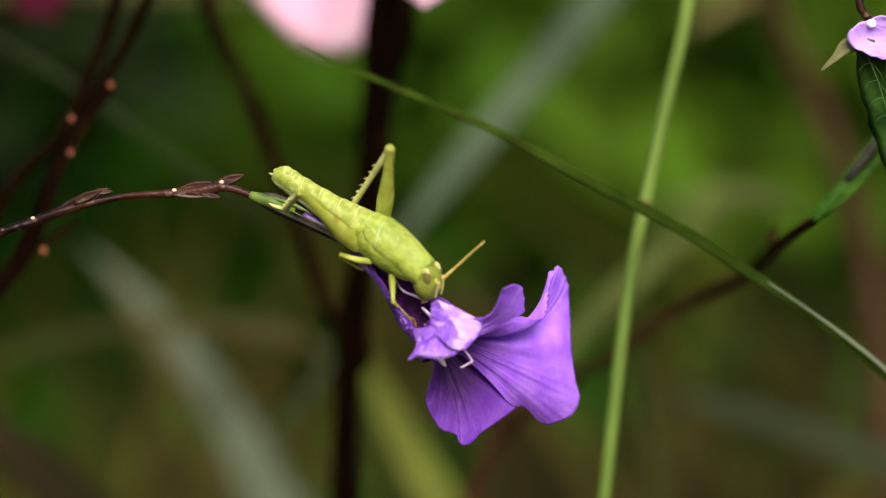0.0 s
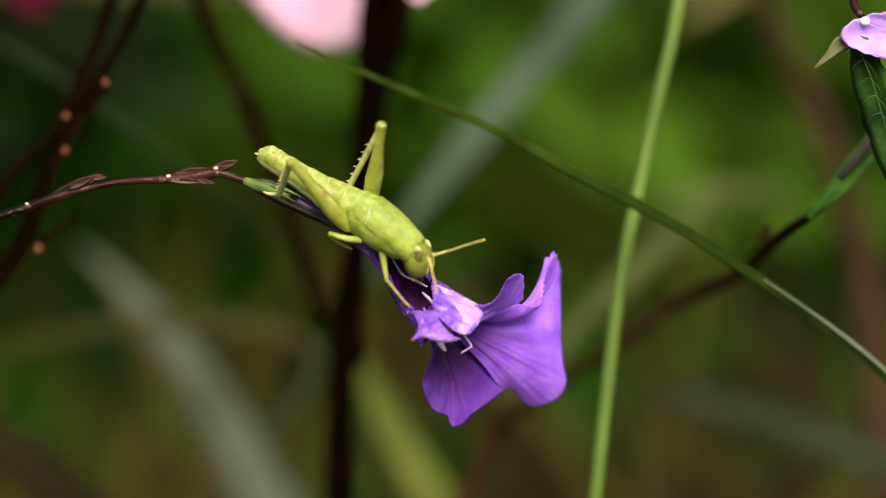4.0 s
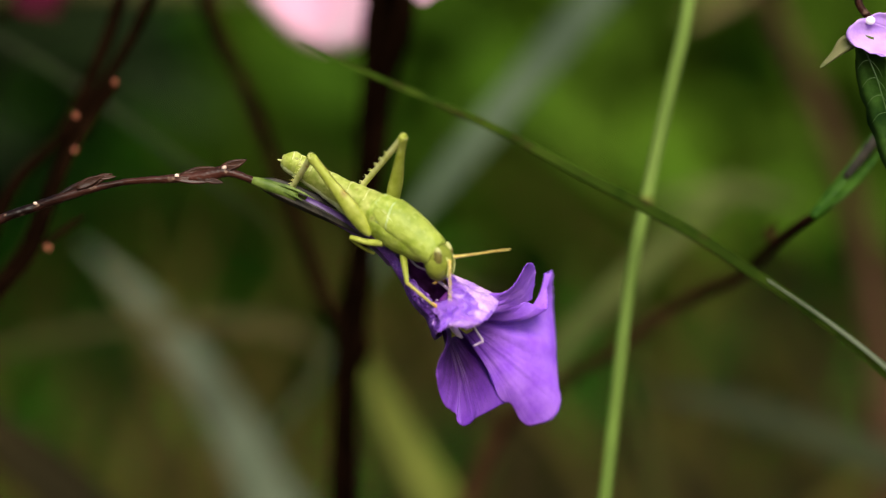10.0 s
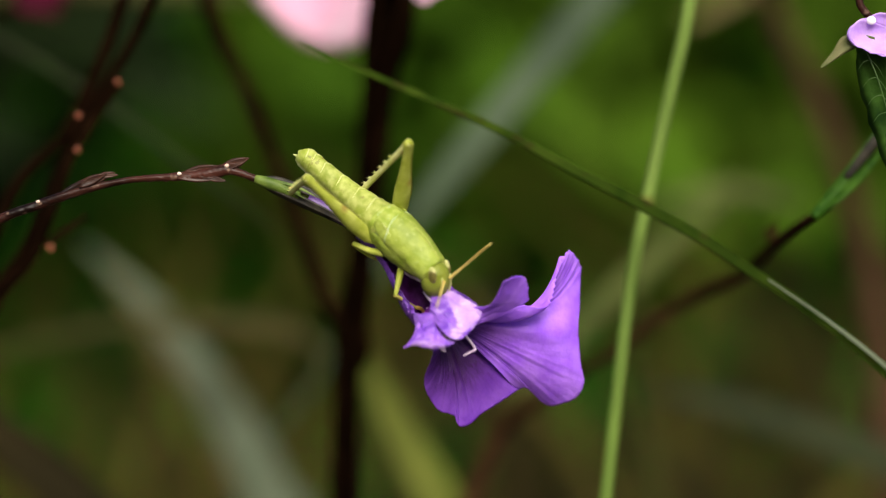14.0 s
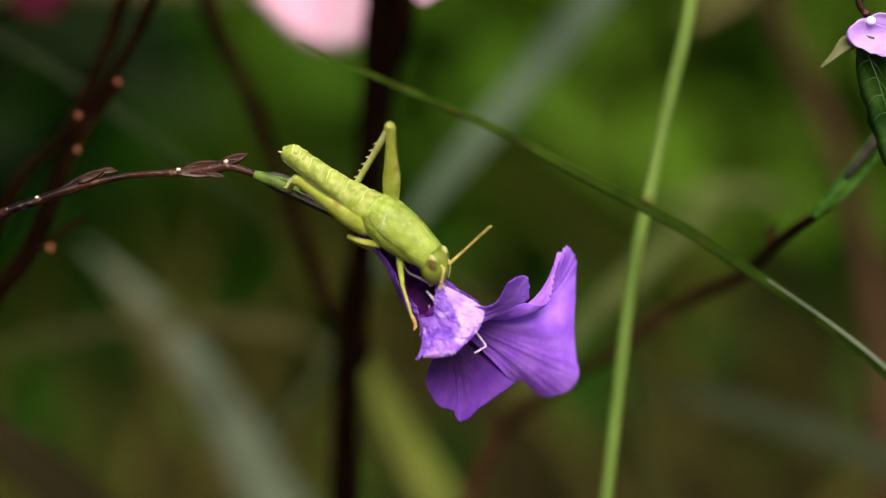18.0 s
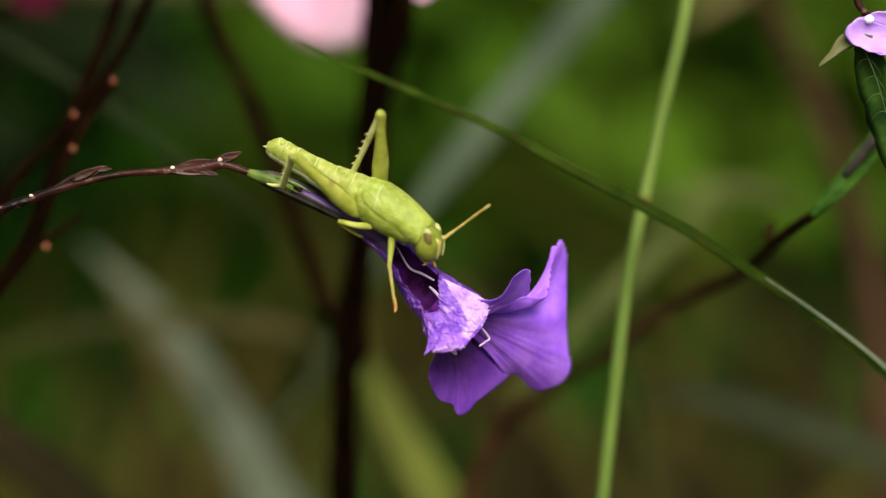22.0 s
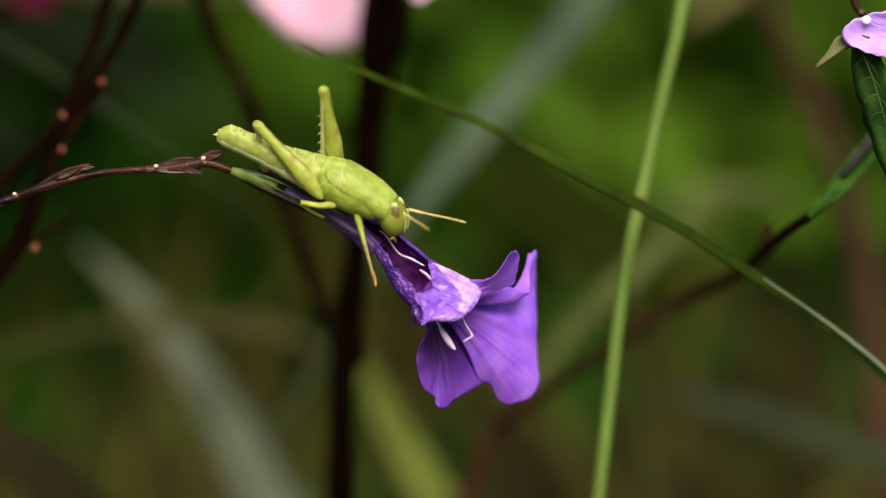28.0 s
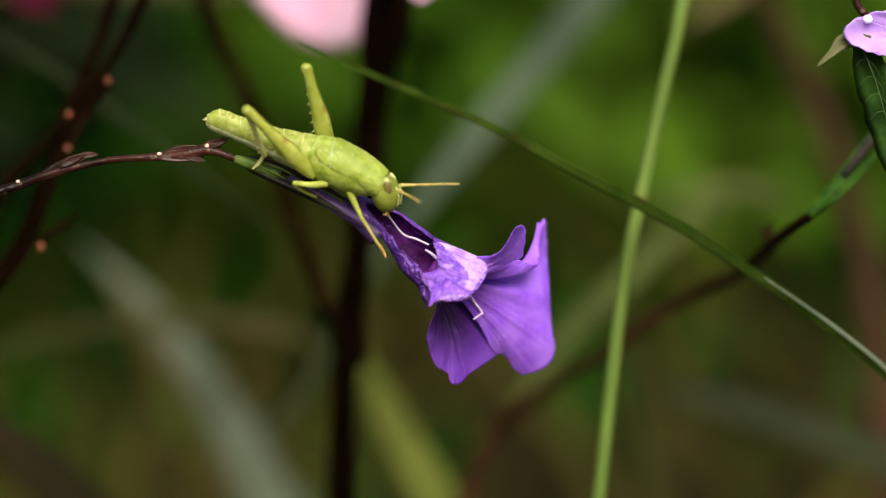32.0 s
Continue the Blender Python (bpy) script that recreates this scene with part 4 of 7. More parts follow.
    piece("tarsus", rod([(5.6, 0, 0, 0.33), (6.6, 0, -0.3, 0.36), (7.6, 0, -0.2, 0.3), (8.2, 0, 0.5, 0.15)], 10, 8), FOOT, ft, label="orange-brown foot")
    legs["fore_tibia"] = ft
    part("far_fore_leg", join(rod([(8.5, 2.4, -3.4, 0.7), (11.0, 3.2, -5.0, 0.55), (12.0, 3.3, -6.0, 0.45)], 10, 8),
                              rod([(12.0, 3.3, -6.0, 0.42), (13.5, 2.6, -8.0, 0.34), (15.0, 2.2, -9.4, 0.3)], 10, 8)), FOOT, gh)
    for s, k in ((1, "l"), (-1, "r")):
        legs["antenna_" + k] = piece("antenna", rod([(-0.3, 0, 0, 0.34), (0.8, 0, 0, 0.27), (3, 0, 0, 0.19), (7, 0, 0.1, 0.17), (9.6, 0, 0.05, 0.14), (10.1, 0, 0, 0.06)],
                                                    40, 8, rough=0.35), ANT, gh, (15.3, s * 0.9, -0.2), "short yellow antenna")
    return gh, legs


# ---- other plants near the flower ----
def left_shrub():
    ob = thing("bare_shrub", (-60, 40, GROUND), "dark bare shrub twigs with orange leaf scars", "shrub")
    def back(x, y, z, *r):
        """Set back along the line of sight, but for the roots."""
        k = (465 + y) / (445 + y) if z > -200 else 1.0
        return (x * k, y + 20, z * k, *r)

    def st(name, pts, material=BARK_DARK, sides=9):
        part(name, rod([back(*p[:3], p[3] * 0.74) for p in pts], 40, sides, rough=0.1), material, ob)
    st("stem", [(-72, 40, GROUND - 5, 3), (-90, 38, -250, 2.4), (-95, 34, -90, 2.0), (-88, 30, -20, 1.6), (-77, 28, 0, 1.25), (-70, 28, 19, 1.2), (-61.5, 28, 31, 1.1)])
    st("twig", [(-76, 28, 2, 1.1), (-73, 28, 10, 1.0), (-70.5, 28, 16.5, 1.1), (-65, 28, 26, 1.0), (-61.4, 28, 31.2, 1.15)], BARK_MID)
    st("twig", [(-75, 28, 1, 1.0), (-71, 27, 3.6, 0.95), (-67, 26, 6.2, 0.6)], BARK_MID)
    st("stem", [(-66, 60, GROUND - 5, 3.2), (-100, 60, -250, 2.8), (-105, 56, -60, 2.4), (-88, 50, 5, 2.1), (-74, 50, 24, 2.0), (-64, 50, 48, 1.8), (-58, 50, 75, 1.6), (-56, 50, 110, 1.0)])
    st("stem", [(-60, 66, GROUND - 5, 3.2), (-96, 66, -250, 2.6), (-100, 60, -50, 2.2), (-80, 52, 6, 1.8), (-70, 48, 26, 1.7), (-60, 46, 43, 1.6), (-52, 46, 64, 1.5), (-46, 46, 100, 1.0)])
    for c in ((-61.6, 26.9, 31.3), (-69.0, 26.9, 25.0), (-69.2, 26.9, 18.6), (-74.2, 26.9, 0.2)):
        part("leaf_scar", ball(back(*c), (0.64, 0.5, 0.74), 10, 8, 0.35, c[0]), BUD_ORANGE, ob, "orange-brown leaf scar")
    return ob


def dark_plant():
    """The tall dark stem behind, with its side branch."""
    ob = thing("dark_stem_plant", (-24, 115, GROUND), "tall dark brown plant stem with a forked joint", "plant stem")
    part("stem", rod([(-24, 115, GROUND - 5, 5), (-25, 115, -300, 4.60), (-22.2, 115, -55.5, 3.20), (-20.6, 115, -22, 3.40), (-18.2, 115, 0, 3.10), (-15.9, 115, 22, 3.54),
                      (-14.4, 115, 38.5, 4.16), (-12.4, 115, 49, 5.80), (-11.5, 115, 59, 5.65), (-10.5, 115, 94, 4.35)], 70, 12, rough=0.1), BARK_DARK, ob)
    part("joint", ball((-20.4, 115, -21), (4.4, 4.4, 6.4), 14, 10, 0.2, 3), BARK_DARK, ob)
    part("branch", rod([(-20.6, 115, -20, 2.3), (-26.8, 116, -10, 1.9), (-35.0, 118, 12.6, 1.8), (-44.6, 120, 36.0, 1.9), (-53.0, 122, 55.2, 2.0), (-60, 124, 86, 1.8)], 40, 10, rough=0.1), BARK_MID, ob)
    return ob


def grass_stem():
    ob = thing("tall_grass", (20, 40, GROUND), "bright green upright grass stalk", "grass")
    part("stalk", rod([(-8, 40, GROUND - 5, 1.6), (-4, 40, -450, 1.6), (6, 40, -300, 1.6), (20, 40, -150, 1.4), (31.0, 40, -50, 1.3), (35.9, 40, -8, 1.28), (39.1, 40, 9, 1.28), (43.7, 40, 30, 1.32),
                       (47.5, 40, 48, 1.36), (53, 40, 90, 1.4), (60, 40, 150, 0.8)], 80, 14), GRASS_M, ob)
    part("node", rod([(38.8, 40, 7.6, 1.3), (39.1, 40, 8.8, 1.5), (39.4, 40, 10.2, 1.3)], 6, 14), OLIVE_M, ob, "slightly swollen olive joint")
    part("sheath", rod([(-8, 40, GROUND - 5, 2.6), (-6, 40, GROUND + 70, 2.2), (-3, 40, GROUND + 150, 1.7)], 8, 10), GRASS_M, ob)
    return ob


def crossing_blade():
    ob = thing("grass_plant", (160, 20, GROUND), "thin dark green arching grass blade", "grass")
    part("leaf", ribbon([(160, 20, GROUND - 5, 1.6), (162, 20, -420, 1.7), (160, 20, -260, 1.8), (150, 20, -140, 1.9), (128, 20, -78, 2.18), (104, 20, -45.5, 1.51), (83, 20, -23.6, 1.30),
                         (67, 21, -10.8, 1.13), (54.5, 22, -2.4, 1.18), (47, 23, 2.6, 1.22), (37, 24, 8.2, 1.26), (24.8, 23, 14.4, 1.09), (12.4, 26, 21.3, 0.92), (0, 30, 27.2, 0.84),
                         (-15.3, 35, 34.0, 0.59), (-27.9, 40, 40.3, 0.17)], 130, 0.4, 0.4, (0.1, -1, 0.35), 0.1), BLADE_M, ob)
    part("midrib", ribbon([(112, 18.6, -54.4, 0.4), (96, 18.6, -36.2, 0.5), (83, 18.6, -23.0, 0.5), (72, 19.4, -14.0, 0.4), (60, 20.4, -5.6, 0.2)], 40, 0.2, 0.2, (0.1, -1, 0.35)), PALE_M, ob,
         "pale stripe along the blade")
    part("sheath", rod([(160, 20, GROUND - 5, 2.4), (161, 20, GROUND + 60, 2.0), (162, 20, GROUND + 130, 1.5)], 8, 10), BLADE_M, ob)
    return ob


def right_plant():
    ob = thing("ruellia_plant", (0, 45, GROUND), "ruellia stem with a green flower bud", "flowering plant")
    part("stem", rod([(-10, 45, GROUND - 5, 3), (-9, 60, -400, 2.8), (-6, 100, -220, 2.6), (-3, 140, -126, 2.4), (3.6, 150, -71, 2.3), (11.5, 148, -46, 2.1), (24.6, 138, -32.6, 1.9),
                      (40.6, 118, -21.0, 1.75), (53.2, 106, -11.4, 1.6), (62.4, 82, -5.2, 1.4), (66.4, 58, 0.9, 1.2), (68.2, 38, 4.3, 0.95), (70.2, 28, 6.4, 0.85)], 110, 10, rough=0.1), BARK_WARM, ob)
    for d, ln in (((0.25, 0, 1), 4.5), ((-0.3, 0, 1), 3.2), ((1, 0, 0.2), 4)):
        part("bract", bract((65.6, 58, 1.6), d, ln, 0.8, 1), BARK_WARM, ob)
    part("calyx", rod([(69.52, 28.0, 5.93, 0.9), (72.57, 28.0, 9.08, 1.45), (76.04, 28.0, 13.04, 1.55), (79.49, 28.0, 17.29, 1.1), (82.94, 28.0, 22.71, 0.4)], 24, 12), SEPAL_BUD, ob, "green flower bud")
    part("bud_tip", rod([(75.54, 26.8, 13.33, 0.8), (79.49, 26.8, 18.37, 1.1), (83.44, 26.8, 23.70, 0.9), (86.90, 27.0, 28.64, 0.4)], 16, 10), SEPAL_DARK, ob, "dark purplish petal tip in the bud")
    for dz, m in ((1.4, SEPAL_BUD), (-1.4, SEPAL_BUD)):
        part("sepal", ribbon([(71.09, 27.0, 7.30, 0.5), (75.05, 26.6, 11.85 + dz, 0.9), (79.98, 26.6, 17.78 + dz * 1.6, 0.7), (84.42, 26.8, 23.70 + dz * 1.8, 0.05)], 14, 0.25, 0.4, (0, -1, 0)), m, ob)
    return ob


def right_flower():
    ob = thing("ruellia_plant", (110, 6, GROUND), "ruellia with a pale violet flower and dark leaf", "flowering plant")
    part("stem", rod([(110, 6, GROUND - 5, 3), (112, 6, -300, 2.4), (108, 6, -60, 1.8), (94, 5, 20, 1.3), (84, 5, 37, 1.0)], 60, 10), BARK, ob)
    part("twig", rod([(82, 6, 38, 0.7), (75.4, 5, 42.5, 0.7), (74.2, 5, 48, 0.7), (73, 6, 70, 0.6)], 20, 8), BARK, ob)
    part("leaf", ribbon([(74.0, 3, 36.4, 0.6), (76.0, 3, 33.5, 2.8), (78.6, 4, 26, 3.6), (82, 5, 15, 3.0), (86, 6, 2, 0.2)], 30, 0.3, 0.5, (-0.5, -1, 0.1), 0.2, 0.15), LEAF_M, ob,
         "dark green toothed leaf")
    part("midrib", rod([(75.0, 1.6, 35.4, 0.13), (77.2, 1.5, 30, 0.12), (79.4, 2.3, 23, 0.09), (82.4, 3.7, 13, 0.06), (85.4, 5.3, 3, 0.04)], 24, 6), LEAF_VEIN, ob, "light green leaf vein")
    for k in range(4):
        x, z = 75.9 + 0.95 * k, 33.6 - 3.1 * k
        for s in (-1, 1):
            part("vein", rod([(x, 1.5 + 0.12 * k, z, 0.07), (x + s * 1.3, 1.55 + 0.12 * k, z - 0.9 - 0.5 * s, 0.06), (x + s * 2.3, 2.05 + 0.12 * k, z - 2.4 - 0.6 * s, 0.03)], 8, 5), LEAF_VEIN, ob)
    part("bract", ribbon([(76.4, 0.6, 37.0, 0.6), (73.6, 0.6, 37.0, 1.2), (71.4, 0.6, 36.4, 1.45), (69.6, 0.8, 34.6, 0.8), (67.4, 1, 32.6, 0.35), (66.9, 1, 32.2, 0.1)], 22, 0.25, 0.4, (0, -1, -0.3), 0.3), BRACT_GREEN, ob, "small olive-green bract with a pale tip")

    def lobe(cx, cz, r1, r2, ang, tilt):
        def f(u, v):
            a = (v - 0.5) * 2.2 + ang
            q = Vector((cx + math.cos(a) * r1 * u, 2.0 + tilt * u * u + 0.5 * noise.noise(Vector((u * 3, v * 6, ang))) * u, cz + math.sin(a) * r2 * u * (1 + 0.06 * math.sin(v * 40))))
            return q
        return f
    for a, ti in ((2.5, -2), (1.2, 1), (0.0, -1), (-1.1, -3), (3.6, -3)):
        part("petal", sheet(lobe(84.0, 38.0, 12.6, 4.4, a, ti), 20, 24, 0.2), PETAL_PALE, ob)
    # a small white ball stands in for a white fold of the petal
    part("petal_fold", ball((75.6, -0.6, 40.4), (0.9, 0.6, 0.8), 12, 8), FOLD_WHITE, ob, "small white petal fold")
    return ob


def broad_blade(pts, material, label, face=(0, -1, 0), twist=0.0):
    """A rooted grass plant with one broad leaf, which leaves a short sheath."""
    x, y = pts[0][0], pts[0][1]
    ob = thing("grass_plant", (x, y, GROUND), label, "grass", "broad grass behind")
    part("leaf", ribbon(pts, 70, 0.4, 0.3, face, twist), material, ob)
    part("sheath", rod([(x, y, GROUND - 5, 3.2), (x, y, GROUND + 40, 2.8), (x * 0.5 + pts[1][0] * 0.5, y, GROUND * 0.5 + pts[1][2] * 0.5, 1.2)], 10, 10), OLIVE_M, ob)
    return ob


def far_flower(x, y, z, r, material, label, seed, way, tilt=0.0):
    """A soft five-lobed blossom, turned aside by tilt, on its stem, which runs through the points of way."""
    ob = thing("garden_flower", (way[0][0], way[0][1], GROUND), label, "flower", "flowers behind")
    part("stem", rod([(way[0][0], way[0][1], GROUND - 5, 2.2)] + [(*w, 1.5) for w in way] + [(x, y + 3, z, 1.2)], 50, 8), BARK_DARK, ob)
    for k in range(5):
        a0 = k * 2 * math.pi / 5 + seed
        reach = r * (1 + tilt * math.cos(a0 - seed)) / (1 + tilt)

        def f(u, v, a0=a0, reach=reach):
            a = a0 + (v - 0.5) * 1.9
            rr = reach * u * (0.86 + 0.14 * math.cos((v - 0.5) * 6))
            return Vector((x + math.cos(a) * rr, y - 6 * u * (1 - u) * r / 15 + 1.2 * k * 0.3, z + math.sin(a) * rr))
        part("petal", sheet(f, 10, 12, 0.3), material, ob)
    return ob


ground()
bush("green_bush", -0.12, 1.30, 1.3, 0.4, 0.30, 1.30, 1900, BUSH_M, 11, "dense green shrub behind the flowers", (0.08, 0.17), 0.45)
bush("yellow_green_bush", 0.40, 1.10, 1.0, 0.35, 0.625, 1.28, 1900, BUSH_YELLOW_M, 12, "yellow-green shrub behind the flowers", (0.08, 0.16), 0.25)
# the dark bush is added to fill the shaded left of the background
bush("dark_bush", -0.345, 0.80, 0.34, 0.3, 0.625, 1.05, 650, SHADE_M, 13, "dark shrub, shade put into its leaf colour", (0.06, 0.12))
for hx in (-2.2, -0.75, 0.75, 2.2):
    bush("hedge", hx, 2.6, 1.6, 0.5, 0.0, 2.2, 1500, BUSH_M, 40 + int(hx * 2), "tall green garden hedge", (0.16, 0.3))
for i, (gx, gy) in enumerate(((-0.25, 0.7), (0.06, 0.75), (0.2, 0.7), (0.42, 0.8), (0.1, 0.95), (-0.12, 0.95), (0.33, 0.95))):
    # the withered ones are the same dry grass in its shade-darkened colour
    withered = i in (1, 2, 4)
    grass_clump("grass_clump", gx, gy, 80 if withered else 50, 0.54 if withered else 0.585, DRY_SHADED_M if withered else DRY_M, 30 + i,
                "clump of dark brown dry grass, darkened for shade" if withered else "clump of olive-brown dry grass")
plant = ruellia_plant()
flower, lobes, lip, flap, anther, hook = corolla(plant)
hopper, limbs = grasshopper()
shrub = left_shrub()
dark_plant()
stalk = grass_stem()
blade = crossing_blade()
right_plant()
right_flower()


def back_blade(y, pts, root, material, label, face=(0, -1, 0.3), twist=0.0):
    """A blade y mm behind the flower: pts of (x, z, half width) on the flower's plane, seen along the line of sight."""
    k = (445 + y) / 445
    x0, z0 = pts[0][0] * k, pts[0][1] * k
    foot = [(root, y, GROUND - 5, pts[0][2] * k * 0.6), (root, y, GROUND + 150, pts[0][2] * k * 0.8), ((root + x0) / 2, y, (GROUND + z0) / 2 + 60, pts[0][2] * k)]
    return broad_blade(foot + [(x * k, y, z * k, w * k) for x, z, w in pts], material, label, face, twist)


# broad blades: greyish ones below and above, olive ones by the dark stem
back_blade(300, [(-24, -62, 5.4), (-31, -44, 4.9), (-38, -30, 4.3), (-45, -19, 3.2), (-52, -10, 2.0), (-58, -4, 1.0), (-64, 1, 0.2)], 20, PALE_M, "broad greyish-green grass blade", (0.2, -1, 0.3))
back_blade(300, [(-30.5, -58, 1.3), (-36, -44, 1.4), (-42, -31, 1.2), (-48, -21, 1.0), (-55, -11, 0.6), (-61, -3, 0.1)], 12, WITHER_M, "narrow withered brown grass blade", (0.2, -1, 0.3))
back_blade(230, [(-40, -60, 0.4), (-22, -22, 0.3), (-12, -4, 0.6), (-5, 6, 1.6), (3, 16, 2.9), (13, 28, 3.2), (26, 43, 3.6), (42, 61, 2.9), (56, 76, 0.3)], -60, HAZY_M,
           "broad greyish-green grass blade", (-0.2, -1, 0.3))
back_blade(230, [(7, -66, 4.2), (0.5, -48, 4.2), (-6, -36, 3.7), (-10.5, -27, 2.7), (-14, -17.5, 0.3)], 20, OLIVE_M, "yellowish-green grass blade tip", (0, -1, 0.2))
back_blade(260, [(-120, -60, 0.8), (-100, -28, 0.7), (-78, -18, 0.8), (-58, -13.5, 1.3), (-40, -13, 2.1), (-27, -14.5, 1.9), (-20, -19, 0.3)], -240, BROWN_BLADE_M, "arched brownish grass blade", (0, -1, 0.8))
back_blade(280, [(130, -70, 4.0), (98, -46, 3.8), (72, -35, 3.6), (52, -28, 2.8), (36, -25, 0.4)], 230, DULL_GREEN_M, "dull dark green grass blade", (0, -1, 0.6))
back_blade(210, [(2, -70, 0.3), (8, -38, 0.4), (17, -23, 1.3), (27, -11, 2.3), (37, -2, 2.3), (47, 7, 1.6), (54, 12, 0.3)], 6, OLIVE_DULL_M, "dull olive slanting grass blade", (0, -1, 0.3))
back_blade(260, [(38, -52, 0.3), (34, -20, 0.3), (36, 4, 0.5), (43, 9.5, 1.5), (53, 10.5, 1.9), (64, 8, 0.3)], 60, OLIVE_DULL_M, "arched olive grass blade", (0, -1, 0.6))


def reddish_plant():
    y, k = 330, 775 / 445
    ob = thing("reddish_stem_plant", (142, y, GROUND), "tall reddish-brown plant stem with few leaves", "plant stem")
    part("stem", rod([(142, y, GROUND - 5, 9), (142, y, -300, 8)] + [(x * k, y, z * k, r * k) for x, z, r in (
        (80, -62, 4.2), (79, -30, 3.6), (76, -8, 2.6), (71, 14, 2.0), (64, 31, 1.8), (58, 44, 1.7), (52, 60, 1.5), (46, 90, 1.0))], 60, 10, rough=0.1), REDSTEM_M, ob)
    part("leaf", ribbon([(98, y, 84, 0.8), (91, y - 2, 79, 2.2), (82, y - 3, 74, 2.3), (74, y - 2, 69, 0.3)], 16, 0.4, 0.3, (0, -1, 0.5)), WITHER_M, ob, "withered brownish leaf")
    return ob


reddish_plant()
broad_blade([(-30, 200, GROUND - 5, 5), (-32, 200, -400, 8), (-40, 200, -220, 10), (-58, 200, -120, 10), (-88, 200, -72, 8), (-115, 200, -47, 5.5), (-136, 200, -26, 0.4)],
            DRY_SHADED_M, "broad dark brownish leaf low behind", (0.2, -1, 0.3))
# a pale leaf high behind, and a thin brown culm that droops across the shade
broad_blade([(-230, 300, GROUND - 5, 3), (-230, 300, -300, 3), (-222, 300, -50, 4), (-200, 300, 40, 5), (-165, 300, 74, 5.5), (-120, 300, 80, 5.5), (-80, 300, 79, 5), (-50, 300, 75, 0.4)],
            BROWN_BLADE_M, "dull olive leaf arching high behind", (0, -1, 0.4))
broad_blade([(-200, 140, GROUND - 5, 2), (-200, 140, -300, 1.8), (-190, 140, -50, 1.6), (-165, 140, 40, 0.8), (-130, 140, 58, 0.7), (-98, 140, 46, 0.6), (-60, 140, 20, 0.6), (-38, 140, 4, 0.2)],
            DULL_GREEN_M, "thin drooping brown grass culm", (0, -1, 0.2))
BEHIND = ((-21, 92, -400), (-20.8, 92, -200), (-20.7, 92, -54), (-19.4, 92, -20), (-17.7, 92, 0), (-15.8, 92, 21), (-14.4, 92, 38), (-12.0, 92, 49), (-11.2, 88, 62))
far_flower(-31.0, 150, 77, 31.0, PINK_M, "pale pink garden blossom in soft light", -1.30, BEHIND, 0.62)
far_flower(-4.0, 80, 56, 4.6, PINK_M, "small pale pink garden blossom", 0.9, BEHIND)
far_flower(-99, 170, 63.5, 7.2, CRIMSON_M, "deep crimson garden blossom", 0.2, ((-150, 170, -400), (-150, 170, -150), (-145, 170, 0), (-128, 170, 46)))


